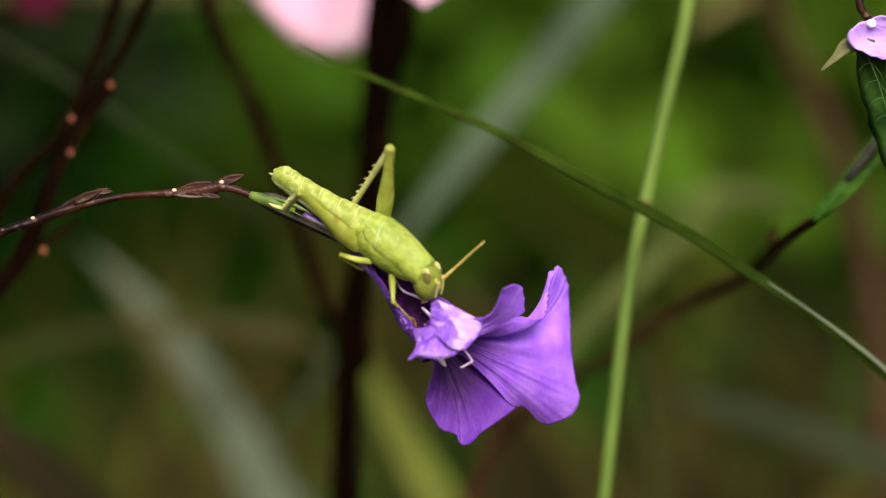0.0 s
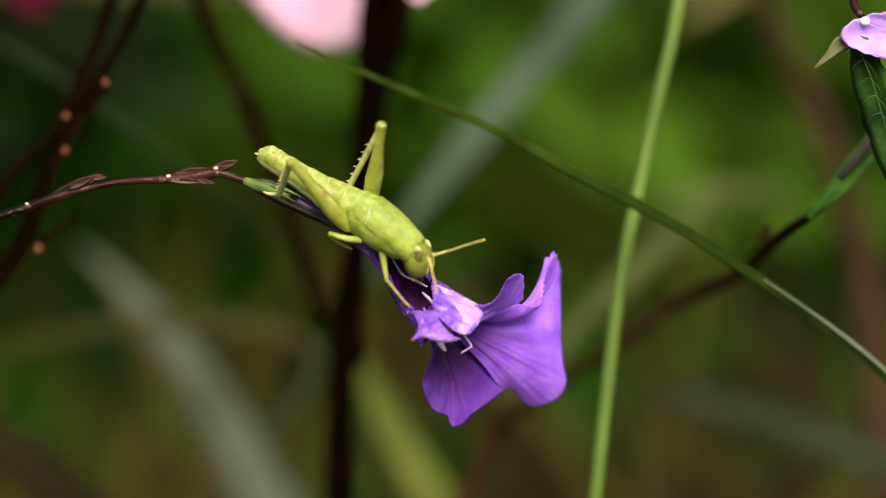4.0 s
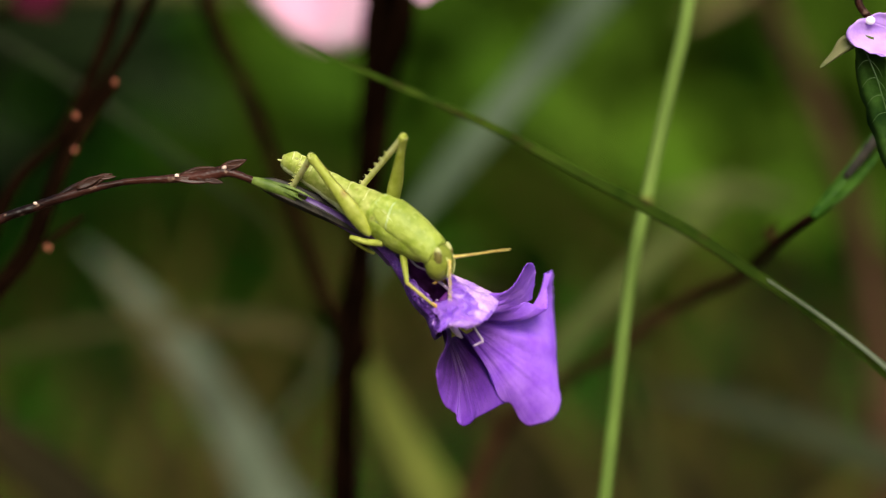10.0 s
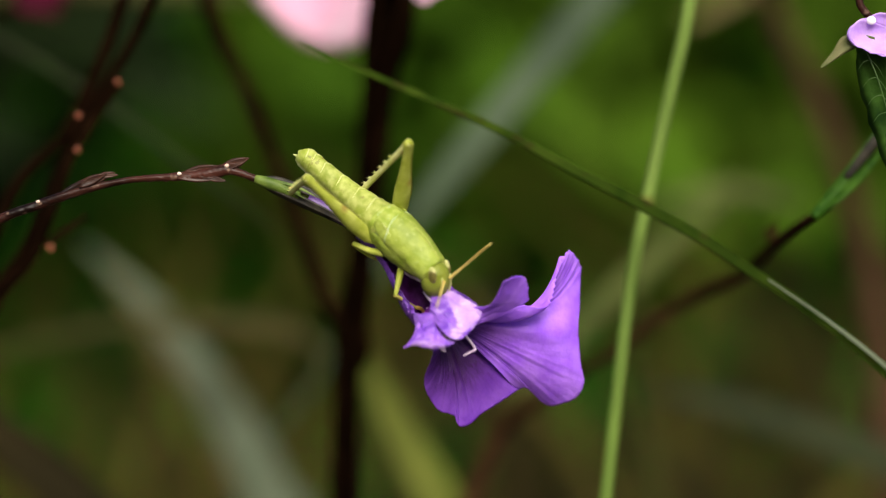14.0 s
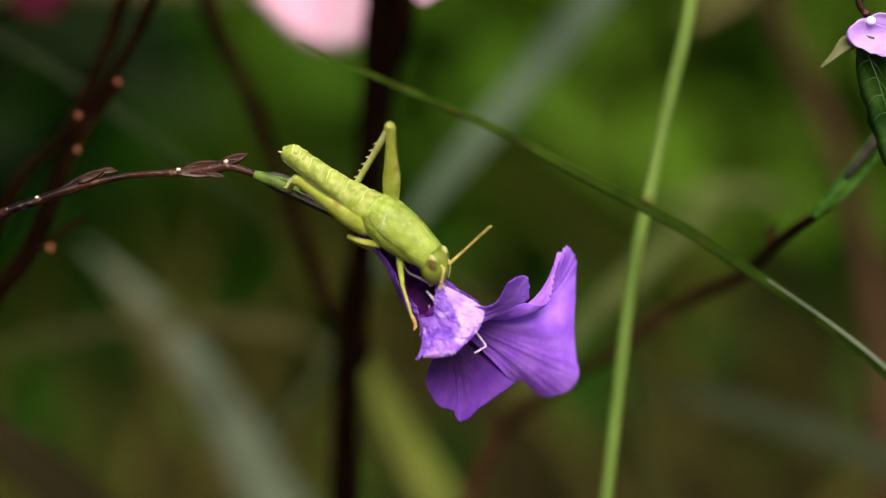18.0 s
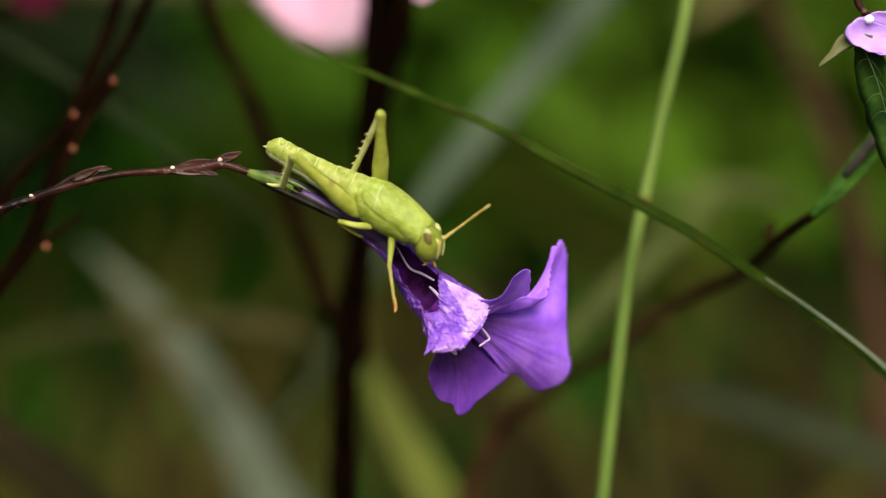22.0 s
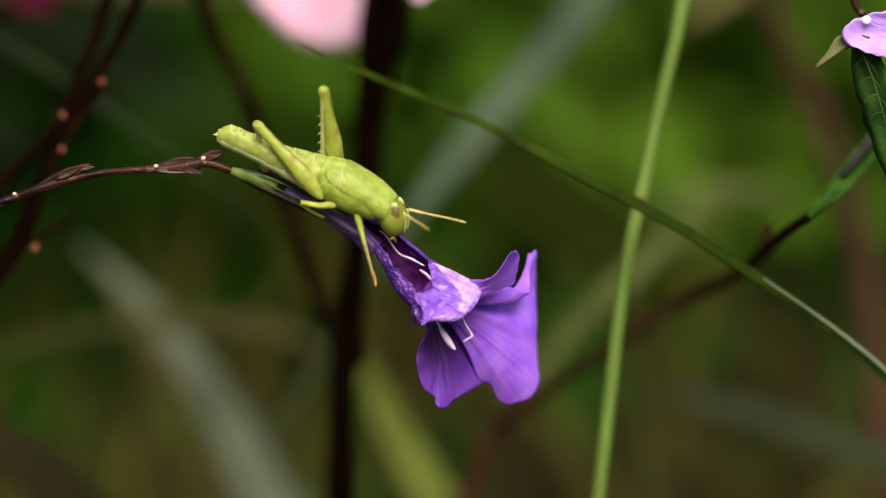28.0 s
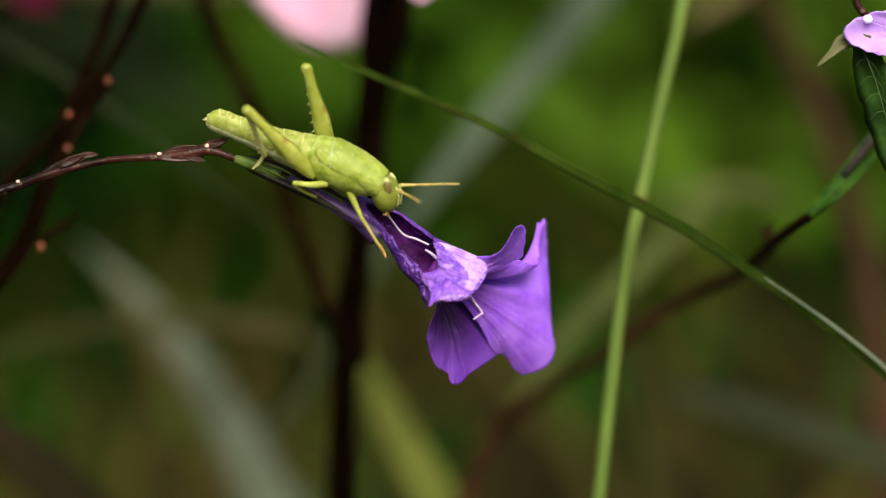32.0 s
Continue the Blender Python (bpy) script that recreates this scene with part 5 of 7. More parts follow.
def motions():
    # sway of the plant and turn of its flower
    walk(plant, [(t, pose(-0.15 + x, 0.012 + y, z)) for t, x, y, z, *_ in [
        (0, -0.00102, 0.00000, -0.00332, 0.0, -0.0, 0.0), (0.5, -0.00148, 0.00000, -0.00429, 0.0, -0.0, 0.0), (1, -0.00414, 0.00000, -0.00409, 0.0, -0.0, 0.0),
        (1.5, -0.00276, 0.00000, -0.00164, 0.0, -0.0, 0.0), (2, -0.00149, 0.00000, -0.00210, 0.0, -0.0, 0.0), (2.5, -0.00113, 0.00000, -0.00210, 0.0, -0.0, 0.0),
        (3, -0.00133, 0.00000, -0.00185, 0.0, -0.0, 0.0), (3.5, -0.00092, 0.00000, -0.00112, 0.0, -0.0, 0.0), (5.5, -0.00169, 0.00000, -0.00205, 0.0, -0.0, 0.0),
        (6, -0.00378, 0.00000, -0.00189, 0.0, -0.0, 0.0), (6.5, -0.00388, 0.00000, 0.00010, 0.0, -0.0, 0.0), (7, -0.00307, 0.00000, -0.00026, 0.0, -0.0, 0.0),
        (7.5, -0.00149, 0.00000, -0.00189, 0.0, -0.0, 0.0), (8, -0.00051, 0.00000, -0.00097, 0.0, -0.0, 0.0), (8.5, -0.00000, 0.00000, -0.00016, 0.0, -0.0, 0.0),
        (9, 0.00026, 0.00000, -0.00077, 0.0, -0.0, 0.0), (9.5, 0.00010, 0.00000, -0.00092, 0.0, -0.0, 0.0), (10, -0.00035, 0.00000, -0.00123, 0.0, -0.0, 0.0),
        (10.5, -0.00097, 0.00000, -0.00154, 0.0, -0.0, 0.0), (11, -0.00127, 0.00000, -0.00154, 0.0, -0.0, 0.0), (11.5, -0.00143, 0.00000, -0.00154, 0.0, -0.0, 0.0),
        (12, -0.00097, 0.00000, -0.00154, 0.0, -0.0, 0.0), (12.5, -0.00066, 0.00000, -0.00138, 0.0, -0.0, 0.0), (13, -0.00051, 0.00000, -0.00138, 0.0, -0.0, 0.0),
        (13.5, -0.00025, 0.00000, -0.00108, 0.0, -0.0, 0.0), (14, -0.00006, 0.00000, -0.00092, 0.0, -0.0, 0.0), (14.5, -0.00006, 0.00000, -0.00108, 0.0, -0.0, 0.0),
        (16.5, 0.00020, 0.00000, -0.00062, 0.0, -0.0, 0.0), (17, 0.00025, 0.00000, -0.00077, 0.0, -0.0, 0.0), (17.5, -0.00006, 0.00000, -0.00062, 0.0, -0.0, 0.0),
        (18, -0.00015, 0.00000, -0.00016, 0.0, -0.0, 0.0), (18.5, -0.00035, 0.00000, -0.00006, 0.0, -0.0, 0.0), (19, -0.00036, 0.00000, 0.00046, 0.0, -0.0, 0.0),
        (19.5, 0.00005, 0.00000, 0.00005, 0.0, -0.0, 0.0), (20, -0.00026, 0.00000, 0.00000, 0.0, -0.0, 0.0), (20.5, 0.00000, 0.00000, -0.00015, 0.0, -0.0, 0.0),
        (21, 0.00000, 0.00000, 0.00000, 0.0, -0.0, 0.0), (21.5, -0.00031, 0.00000, -0.00061, 0.0, -0.0, 0.0), (22, -0.00092, 0.00000, -0.00010, 0.0, -0.0, 0.0),
        (22.5, -0.00092, 0.00000, -0.00026, 0.0, -0.0, 0.0), (23, -0.00112, 0.00000, -0.00061, 0.0, -0.0, 0.0), (23.5, -0.00185, 0.00000, 0.00015, 0.0, -0.0, 0.0),
        (24, -0.00148, 0.00000, 0.00046, 0.0, -0.0, 0.0), (24.5, -0.00164, 0.00000, 0.00138, 0.0, -0.0, 0.0), (25, -0.00154, 0.00000, 0.00143, 0.0, -0.0, 0.0),
        (25.5, -0.00251, 0.00000, 0.00118, 0.0, -0.0, 0.0), (27.5, -0.00414, 0.00000, -0.00082, 0.0, -0.0, 0.0), (28, -0.00332, 0.00000, 0.00035, 0.0, -0.0, 0.0),
        (28.5, -0.00287, 0.00000, 0.00071, 0.0, -0.0, 0.0), (29, -0.00220, 0.00000, 0.00132, 0.0, -0.0, 0.0), (29.5, -0.00153, 0.00000, 0.00107, 0.0, -0.0, 0.0),
        (30, -0.00123, 0.00000, 0.00117, 0.0, -0.0, 0.0), (30.5, -0.00092, 0.00000, 0.00163, 0.0, -0.0, 0.0), (31, -0.00163, 0.00000, 0.00169, 0.0, -0.0, 0.0),
        (31.5, -0.00205, 0.00000, 0.00210, 0.0, -0.0, 0.0), (32, -0.00297, 0.00000, 0.00235, 0.0, -0.0, 0.0)]])
    walk(flower, [(t, pose(x + 0.15, y - 0.012, z + 0.6, *r)) for t, x, y, z, *r in [
        (0, -0.02900, 0.00165, 0.01131, -13.6, -1.4, -2.4), (0.5, -0.02892, 0.00241, 0.01098, -4.3, -0.4, -13.2), (1, -0.02854, 0.00238, 0.01133, 2.1, 0.9, -17.1),
        (1.5, -0.02879, 0.00197, 0.01183, 2.7, 1.1, -14.5), (2, -0.02864, 0.00143, 0.01168, 2.5, 0.3, -10.8), (2.5, -0.02834, 0.00067, 0.01177, -2.2, -0.1, -3.1),
        (3, -0.02831, 0.00074, 0.01181, -1.9, 0.1, -3.7), (3.5, -0.02825, 0.00039, 0.01198, -4.0, -0.8, -0.2), (5.5, -0.02828, 0.00080, 0.01253, -20.3, -0.0, 7.0),
        (6, -0.02836, 0.00074, 0.01261, -14.9, 0.1, 4.3), (6.5, -0.02867, 0.00081, 0.01266, -15.8, -1.1, 4.4), (7, -0.02868, 0.00076, 0.01237, -17.9, -2.2, 5.9),
        (7.5, -0.02835, 0.00091, 0.01271, -18.3, -0.0, 5.3), (8, -0.02767, 0.00015, 0.01278, -14.7, -1.0, 7.7), (8.5, -0.02734, -0.00036, 0.01292, -14.4, -1.1, 10.8),
        (9, -0.02922, 0.00134, 0.01185, -22.4, -1.9, 4.9), (9.5, -0.02939, 0.00160, 0.01196, -27.1, -1.2, 6.2), (10, -0.02782, 0.00027, 0.01302, -25.0, 1.3, 13.1),
        (10.5, -0.02710, -0.00004, 0.01336, -22.3, 1.5, 13.5), (11, -0.02702, 0.00009, 0.01354, -23.1, 2.0, 13.3), (11.5, -0.02768, 0.00016, 0.01301, -18.0, 0.6, 9.8),
        (12, -0.02787, 0.00037, 0.01302, -15.4, 0.8, 6.9), (12.5, -0.02794, 0.00064, 0.01297, -15.7, 0.9, 5.4), (13, -0.02756, 0.00018, 0.01316, -14.2, 1.0, 7.4),
        (13.5, -0.02776, 0.00043, 0.01292, -12.2, 0.7, 4.6), (14, -0.02843, 0.00187, 0.01263, -7.7, 0.8, -7.3), (14.5, -0.02870, 0.00187, 0.01242, -16.1, 0.2, -2.1),
        (16.5, -0.02833, 0.00067, 0.01183, -0.0, 2.0, -4.5), (17, -0.02897, 0.00151, 0.01163, 1.8, 1.8, -11.1), (17.5, -0.02885, 0.00145, 0.01155, 2.7, 1.9, -11.3),
        (18, -0.02831, 0.00069, 0.01242, -3.2, 1.1, -2.6), (18.5, -0.02844, 0.00041, 0.01201, -1.9, 0.5, -1.5), (19, -0.02856, 0.00045, 0.01211, -3.1, 0.3, -1.1),
        (19.5, -0.02845, 0.00040, 0.01220, -2.5, 0.4, -1.1), (20, -0.02836, 0.00021, 0.01213, -1.3, 0.3, -0.6), (20.5, -0.02856, 0.00036, 0.01202, 0.2, 0.8, -2.6),
        (21, -0.02849, 0.00000, 0.01160, 0.0, -0.1, -0.0), (21.5, -0.02856, 0.00035, 0.01199, -0.4, 0.5, -2.1), (22, -0.02768, -0.00048, 0.01194, -2.4, -1.0, 4.6),
        (22.5, -0.02812, -0.00025, 0.01184, -1.3, -0.6, 2.4), (23, -0.02797, -0.00028, 0.01186, -1.3, -0.2, 2.7), (23.5, -0.02849, 0.00010, 0.01174, 1.0, -0.0, -1.2),
        (24, -0.02860, 0.00001, 0.01196, -0.7, -1.0, 0.3), (24.5, -0.02902, 0.00029, 0.01157, 1.2, -1.9, -2.6), (25, -0.02838, -0.00032, 0.01227, -4.0, -2.4, 4.3),
        (25.5, -0.02850, -0.00013, 0.01243, -4.5, -2.0, 3.4), (27.5, -0.02668, -0.00034, 0.01422, -21.8, 2.0, 15.3), (28, -0.02694, -0.00051, 0.01385, -18.9, 0.6, 14.6),
        (28.5, -0.02727, -0.00026, 0.01384, -18.1, -0.1, 12.4), (29, -0.02722, -0.00047, 0.01368, -17.0, -0.9, 13.0), (29.5, -0.02722, -0.00050, 0.01369, -15.8, -0.7, 12.6),
        (30, -0.02736, -0.00046, 0.01357, -15.8, -1.6, 12.2), (30.5, -0.02736, -0.00049, 0.01357, -16.4, -1.7, 12.7), (31, -0.02735, -0.00045, 0.01364, -16.4, -1.9, 12.4),
        (31.5, -0.02734, -0.00051, 0.01385, -17.7, -1.8, 13.6), (32, -0.02770, -0.00048, 0.01345, -16.7, -3.9, 12.5)]])
    # the broad lobes nod a little on the tube
    lobe_rows = [(t, pose(*v)) for t, *v in [
        (0, -0.00022, -0.00161, -0.00043, 1.7, -0.7, 1.6), (0.5, -0.00066, -0.00255, -0.00114, 2.7, -1.9, 2.6), (1, -0.00022, -0.00258, -0.00058, 2.7, -0.9, 2.6),
        (1.5, -0.00012, -0.00209, -0.00037, 2.2, -0.5, 2.1), (2, 0.00005, -0.00145, -0.00008, 1.5, -0.0, 1.5), (2.5, 0.00030, -0.00067, 0.00031, 0.7, 0.6, 0.7),
        (3, 0.00029, -0.00073, 0.00029, 0.7, 0.6, 0.8), (3.5, 0.00072, -0.00045, 0.00082, 0.4, 1.6, 0.5), (5.5, 0.00111, -0.00144, 0.00117, 1.5, 2.3, 1.6),
        (6, 0.00093, -0.00111, 0.00101, 1.1, 2.0, 1.2), (6.5, 0.00114, -0.00128, 0.00122, 1.3, 2.4, 1.4), (7, 0.00130, -0.00138, 0.00139, 1.4, 2.8, 1.5),
        (7.5, 0.00112, -0.00146, 0.00118, 1.5, 2.4, 1.6), (8, 0.00199, -0.00100, 0.00217, 0.9, 4.3, 1.2), (8.5, 0.00244, -0.00077, 0.00266, 0.7, 5.3, 1.0),
        (9, 0.00045, -0.00165, 0.00038, 1.7, 0.8, 1.8), (9.5, 0.00035, -0.00196, 0.00022, 2.0, 0.6, 2.1), (10, 0.00170, -0.00160, 0.00180, 1.6, 3.6, 1.8),
        (10.5, 0.00241, -0.00164, 0.00254, 1.6, 5.1, 1.9), (11, 0.00247, -0.00185, 0.00257, 1.9, 5.2, 2.2), (11.5, 0.00178, -0.00112, 0.00193, 1.1, 3.8, 1.3),
        (12, 0.00146, -0.00102, 0.00161, 1.0, 3.2, 1.2), (12.5, 0.00133, -0.00121, 0.00144, 1.2, 2.9, 1.4), (13, 0.00176, -0.00092, 0.00194, 0.9, 3.8, 1.1),
        (13.5, 0.00142, -0.00089, 0.00157, 0.9, 3.1, 1.0), (14, 0.00051, -0.00190, 0.00042, 2.0, 0.9, 2.0), (14.5, 0.00036, -0.00200, 0.00023, 2.1, 0.6, 2.1),
        (16.5, -0.00022, -0.00069, -0.00032, 0.7, -0.6, 0.7), (17, -0.00067, -0.00171, -0.00102, 1.8, -1.8, 1.7), (17.5, -0.00062, -0.00166, -0.00095, 1.8, -1.7, 1.7),
        (18, 0.00045, -0.00070, 0.00048, 0.7, 1.0, 0.8), (18.5, 0.00020, -0.00041, 0.00021, 0.4, 0.4, 0.4), (19, 0.00024, -0.00046, 0.00026, 0.5, 0.5, 0.5),
        (19.5, 0.00037, -0.00041, 0.00041, 0.4, 0.8, 0.4), (20, 0.00041, -0.00022, 0.00048, 0.2, 0.9, 0.3), (20.5, 0.00007, -0.00036, 0.00006, 0.4, 0.1, 0.4),
        (21, 0.00002, -0.00000, 0.00003, -0.0, 0.1, 0.0), (21.5, 0.00010, -0.00035, 0.00010, 0.4, 0.2, 0.4), (22, 0.00115, 0.00033, 0.00136, -0.4, 2.6, -0.3),
        (22.5, 0.00062, 0.00021, 0.00075, -0.3, 1.4, -0.2), (23, 0.00063, 0.00023, 0.00076, -0.3, 1.4, -0.2), (23.5, 0.00014, -0.00009, 0.00017, 0.1, 0.3, 0.1),
        (24, 0.00050, -0.00002, 0.00060, -0.0, 1.1, 0.1), (24.5, 0.00020, -0.00027, 0.00023, 0.3, 0.4, 0.3), (25, 0.00133, 0.00012, 0.00155, -0.2, 3.0, -0.0),
        (25.5, 0.00127, -0.00005, 0.00147, -0.0, 2.8, 0.1), (27.5, 0.00270, -0.00186, 0.00350, 1.6, 5.7, 1.9), (28, 0.00255, -0.00132, 0.00341, 1.0, 5.5, 1.3),
        (28.5, 0.00246, -0.00137, 0.00330, 1.1, 5.3, 1.4), (29, 0.00262, -0.00118, 0.00348, 0.9, 5.6, 1.2), (29.5, 0.00253, -0.00100, 0.00340, 0.7, 5.4, 1.0),
        (30, 0.00261, -0.00106, 0.00347, 0.8, 5.6, 1.1), (30.5, 0.00267, -0.00111, 0.00352, 0.8, 5.7, 1.2), (31, 0.00279, -0.00120, 0.00364, 0.9, 5.9, 1.3),
        (31.5, 0.00301, -0.00140, 0.00383, 1.1, 6.4, 1.5), (32, 0.00306, -0.00129, 0.00387, 1.0, 6.4, 1.4)]]
    for petal in lobes:
        walk(petal, lobe_rows)
    # the lip swings about its crease, and one stamen slips out of the throat and back
    lip_rows = [
        (0, 15.5), (0.5, 14), (1, 14), (1.5, 19), (2, 22), (2.5, 25), (3, 25), (3.5, 25), (5.5, 19.5), (6, 18), (6.5, 17), (7, 17), (7.5, 23), (8, 25),
        (8.5, 25), (9, 14), (9.5, 4), (10, 4), (10.5, 6), (11, 7), (11.5, 14), (12, 17), (12.5, 17), (13, 16), (13.5, 16), (14, 16), (14.5, 10.5), (16.5, -4.5),
        (17, -7), (17.5, -7), (18, -1), (18.5, -1), (19, -2), (19.5, -3), (20, -4), (20.5, -4), (21, -4), (21.5, 0), (22, 1), (22.5, 1), (23, 1), (23.5, -2),
        (24, -2), (24.5, -2), (25, 1), (25.5, 1.5), (27.5, 5), (28, 5), (28.5, 5), (29, 5), (29.5, 6), (30, 6), (30.5, 6), (31, 6), (31.5, 6), (32, 6)]
    # the pale facet lifts about its upper edge as the lip rises, and the lip goes with it
    lift = [(t, pose(0.032, -0.0018, -0.0199) @ Matrix.Rotation(radians(-0.7 * max(a, 0)), 4, (8.7, -0.5, -4.6)) @ pose(-0.032, 0.0018, 0.0199)) for t, a in lip_rows]
    for fold in flap:
        walk(fold, lift)
    for shred in lip:
        walk(shred, [(t, m @ pose(0.0285, -0.004, -0.024, 0, 0.6 * a, 0) @ pose(-0.0285, 0.004, 0.024)) for (t, m), (_, a) in zip(lift, lip_rows)])
    # the loose one is pulled out at last and drops to the ground
    walk(anther, [(t, pose(-0.0003 * max(d, -2), 0.0002 * max(d, -2), 0.0009 * d)) for t, d in [
        (0, 8), (18, 8), (19, 6.6), (21, 6.2), (24, 5.2), (25.5, 4.4), (27.5, 3.3), (29.2, 3.2), (29.6, 2.4), (30, 0), (30.5, -1.2), (30.7, -1.4),
        (30.8, -55), (30.9, -190), (31.05, -610), (32, -610)]])
    walk(hook, [(t, pose(x / 1000, -0.0015, z / 1000)) for t, x, z in [
        (0, -2.0, 0), (7, -2.2, -0.3), (10, -2.8, -1.3), (13, -2, -0.5), (17, 0, 0), (25, 0, 0), (27.5, -1.5, -2.2), (32, -1.5, -2.4)]])
    # the insect and its limbs
    walk(hopper, [(t, pose(x, y, z + 0.6, *r)) for t, x, y, z, *r in [
        (0, -0.01282, -0.00500, 0.00409, 42.1, 34.5, -17.2), (0.5, -0.01359, -0.00500, 0.00259, 41.5, 37.2, -16.6), (1, -0.01606, -0.00500, 0.00296, 43.4, 36.5, -13.4),
        (1.5, -0.01520, -0.00500, 0.00587, 43.8, 35.7, -12.5), (2, -0.01344, -0.00500, 0.00567, 44.8, 35.0, -10.5), (2.5, -0.01347, -0.00500, 0.00582, 44.1, 35.1, -11.1),
        (3, -0.01369, -0.00500, 0.00604, 43.4, 35.8, -11.6), (3.5, -0.01359, -0.00500, 0.00751, 43.0, 34.4, -12.2), (5.5, -0.01385, -0.00500, 0.00686, 38.0, 33.0, -14.5),
        (6, -0.01610, -0.00500, 0.00747, 36.2, 32.4, -18.4), (6.5, -0.01599, -0.00500, 0.01008, 36.5, 30.5, -19.2), (7, -0.01490, -0.00500, 0.00940, 38.0, 30.5, -17.0),
        (7.5, -0.01257, -0.00500, 0.00711, 38.0, 31.8, -17.1), (8, -0.01132, -0.00500, 0.00790, 38.2, 31.3, -17.4), (8.5, -0.01071, -0.00500, 0.00905, 39.1, 30.5, -16.6),
        (9, -0.01022, -0.00500, 0.00738, 36.4, 32.5, -20.8), (9.5, -0.01030, -0.00500, 0.00739, 38.3, 31.9, -18.7), (10, -0.01083, -0.00500, 0.00675, 38.6, 32.5, -18.7),
        (10.5, -0.01144, -0.00500, 0.00650, 39.0, 32.7, -18.6), (11, -0.01180, -0.00500, 0.00600, 39.6, 34.6, -17.6), (11.5, -0.01173, -0.00500, 0.00641, 40.0, 33.0, -18.4),
        (12, -0.01124, -0.00500, 0.00641, 39.7, 33.3, -19.5), (12.5, -0.01069, -0.00500, 0.00616, 40.4, 33.5, -19.0), (13, -0.01063, -0.00500, 0.00641, 40.6, 33.3, -19.5),
        (13.5, -0.01018, -0.00500, 0.00636, 40.3, 34.1, -20.2), (14, -0.01039, -0.00500, 0.00495, 46.9, 40.5, -22.5), (14.5, -0.01044, -0.00500, 0.00475, 49.3, 39.9, -21.6),
        (16.5, -0.01087, -0.00500, 0.00398, 61.2, 42.6, -12.9), (17, -0.01083, -0.00500, 0.00381, 64.4, 42.5, -8.3), (17.5, -0.01103, -0.00500, 0.00356, 70.0, 43.7, -0.0),
        (18, -0.01147, -0.00500, 0.00653, 53.0, 36.8, -14.9), (18.5, -0.01136, -0.00500, 0.00754, 45.2, 34.4, -15.3), (19, -0.01137, -0.00500, 0.00873, 43.9, 31.9, -16.5),
        (19.5, -0.01109, -0.00500, 0.00839, 43.3, 32.0, -15.4), (20, -0.01134, -0.00500, 0.00892, 41.7, 31.3, -16.5), (20.5, -0.01141, -0.00500, 0.00867, 40.0, 31.8, -17.1),
        (21, -0.01124, -0.00500, 0.00916, 39.2, 31.1, -16.7), (21.5, -0.01180, -0.00500, 0.00828, 38.1, 32.1, -17.2), (22, -0.01277, -0.00500, 0.00946, 38.2, 30.8, -16.8),
        (22.5, -0.01297, -0.00500, 0.00922, 38.0, 31.0, -16.3), (23, -0.01285, -0.00500, 0.00877, 38.0, 31.0, -15.2), (23.5, -0.01372, -0.00500, 0.00959, 37.1, 31.5, -15.9),
        (24, -0.01327, -0.00500, 0.01033, 37.2, 30.4, -15.2), (24.5, -0.01303, -0.00500, 0.01129, 38.9, 31.4, -10.7), (25, -0.01465, -0.00500, 0.01273, 38.8, 28.5, -10.9),
        (25.5, -0.01611, -0.00500, 0.01273, 38.8, 28.0, -9.4), (27.5, -0.01971, -0.00500, 0.01168, 37.6, 27.6, -5.2), (28, -0.01921, -0.00500, 0.01324, 37.2, 26.0, -6.3),
        (28.5, -0.01891, -0.00500, 0.01369, 37.1, 25.7, -6.7), (29, -0.01846, -0.00500, 0.01466, 37.7, 24.5, -5.6), (29.5, -0.01847, -0.00500, 0.01442, 38.1, 24.4, -4.5),
        (30, -0.01809, -0.00500, 0.01476, 38.5, 24.1, -3.7), (30.5, -0.01779, -0.00500, 0.01516, 38.3, 23.9, -4.3), (31, -0.01872, -0.00500, 0.01539, 38.4, 23.3, -4.1),
        (31.5, -0.01968, -0.00500, 0.01612, 37.5, 24.3, -6.1), (32, -0.02112, -0.00500, 0.01675, 37.3, 23.2, -6.7)]])
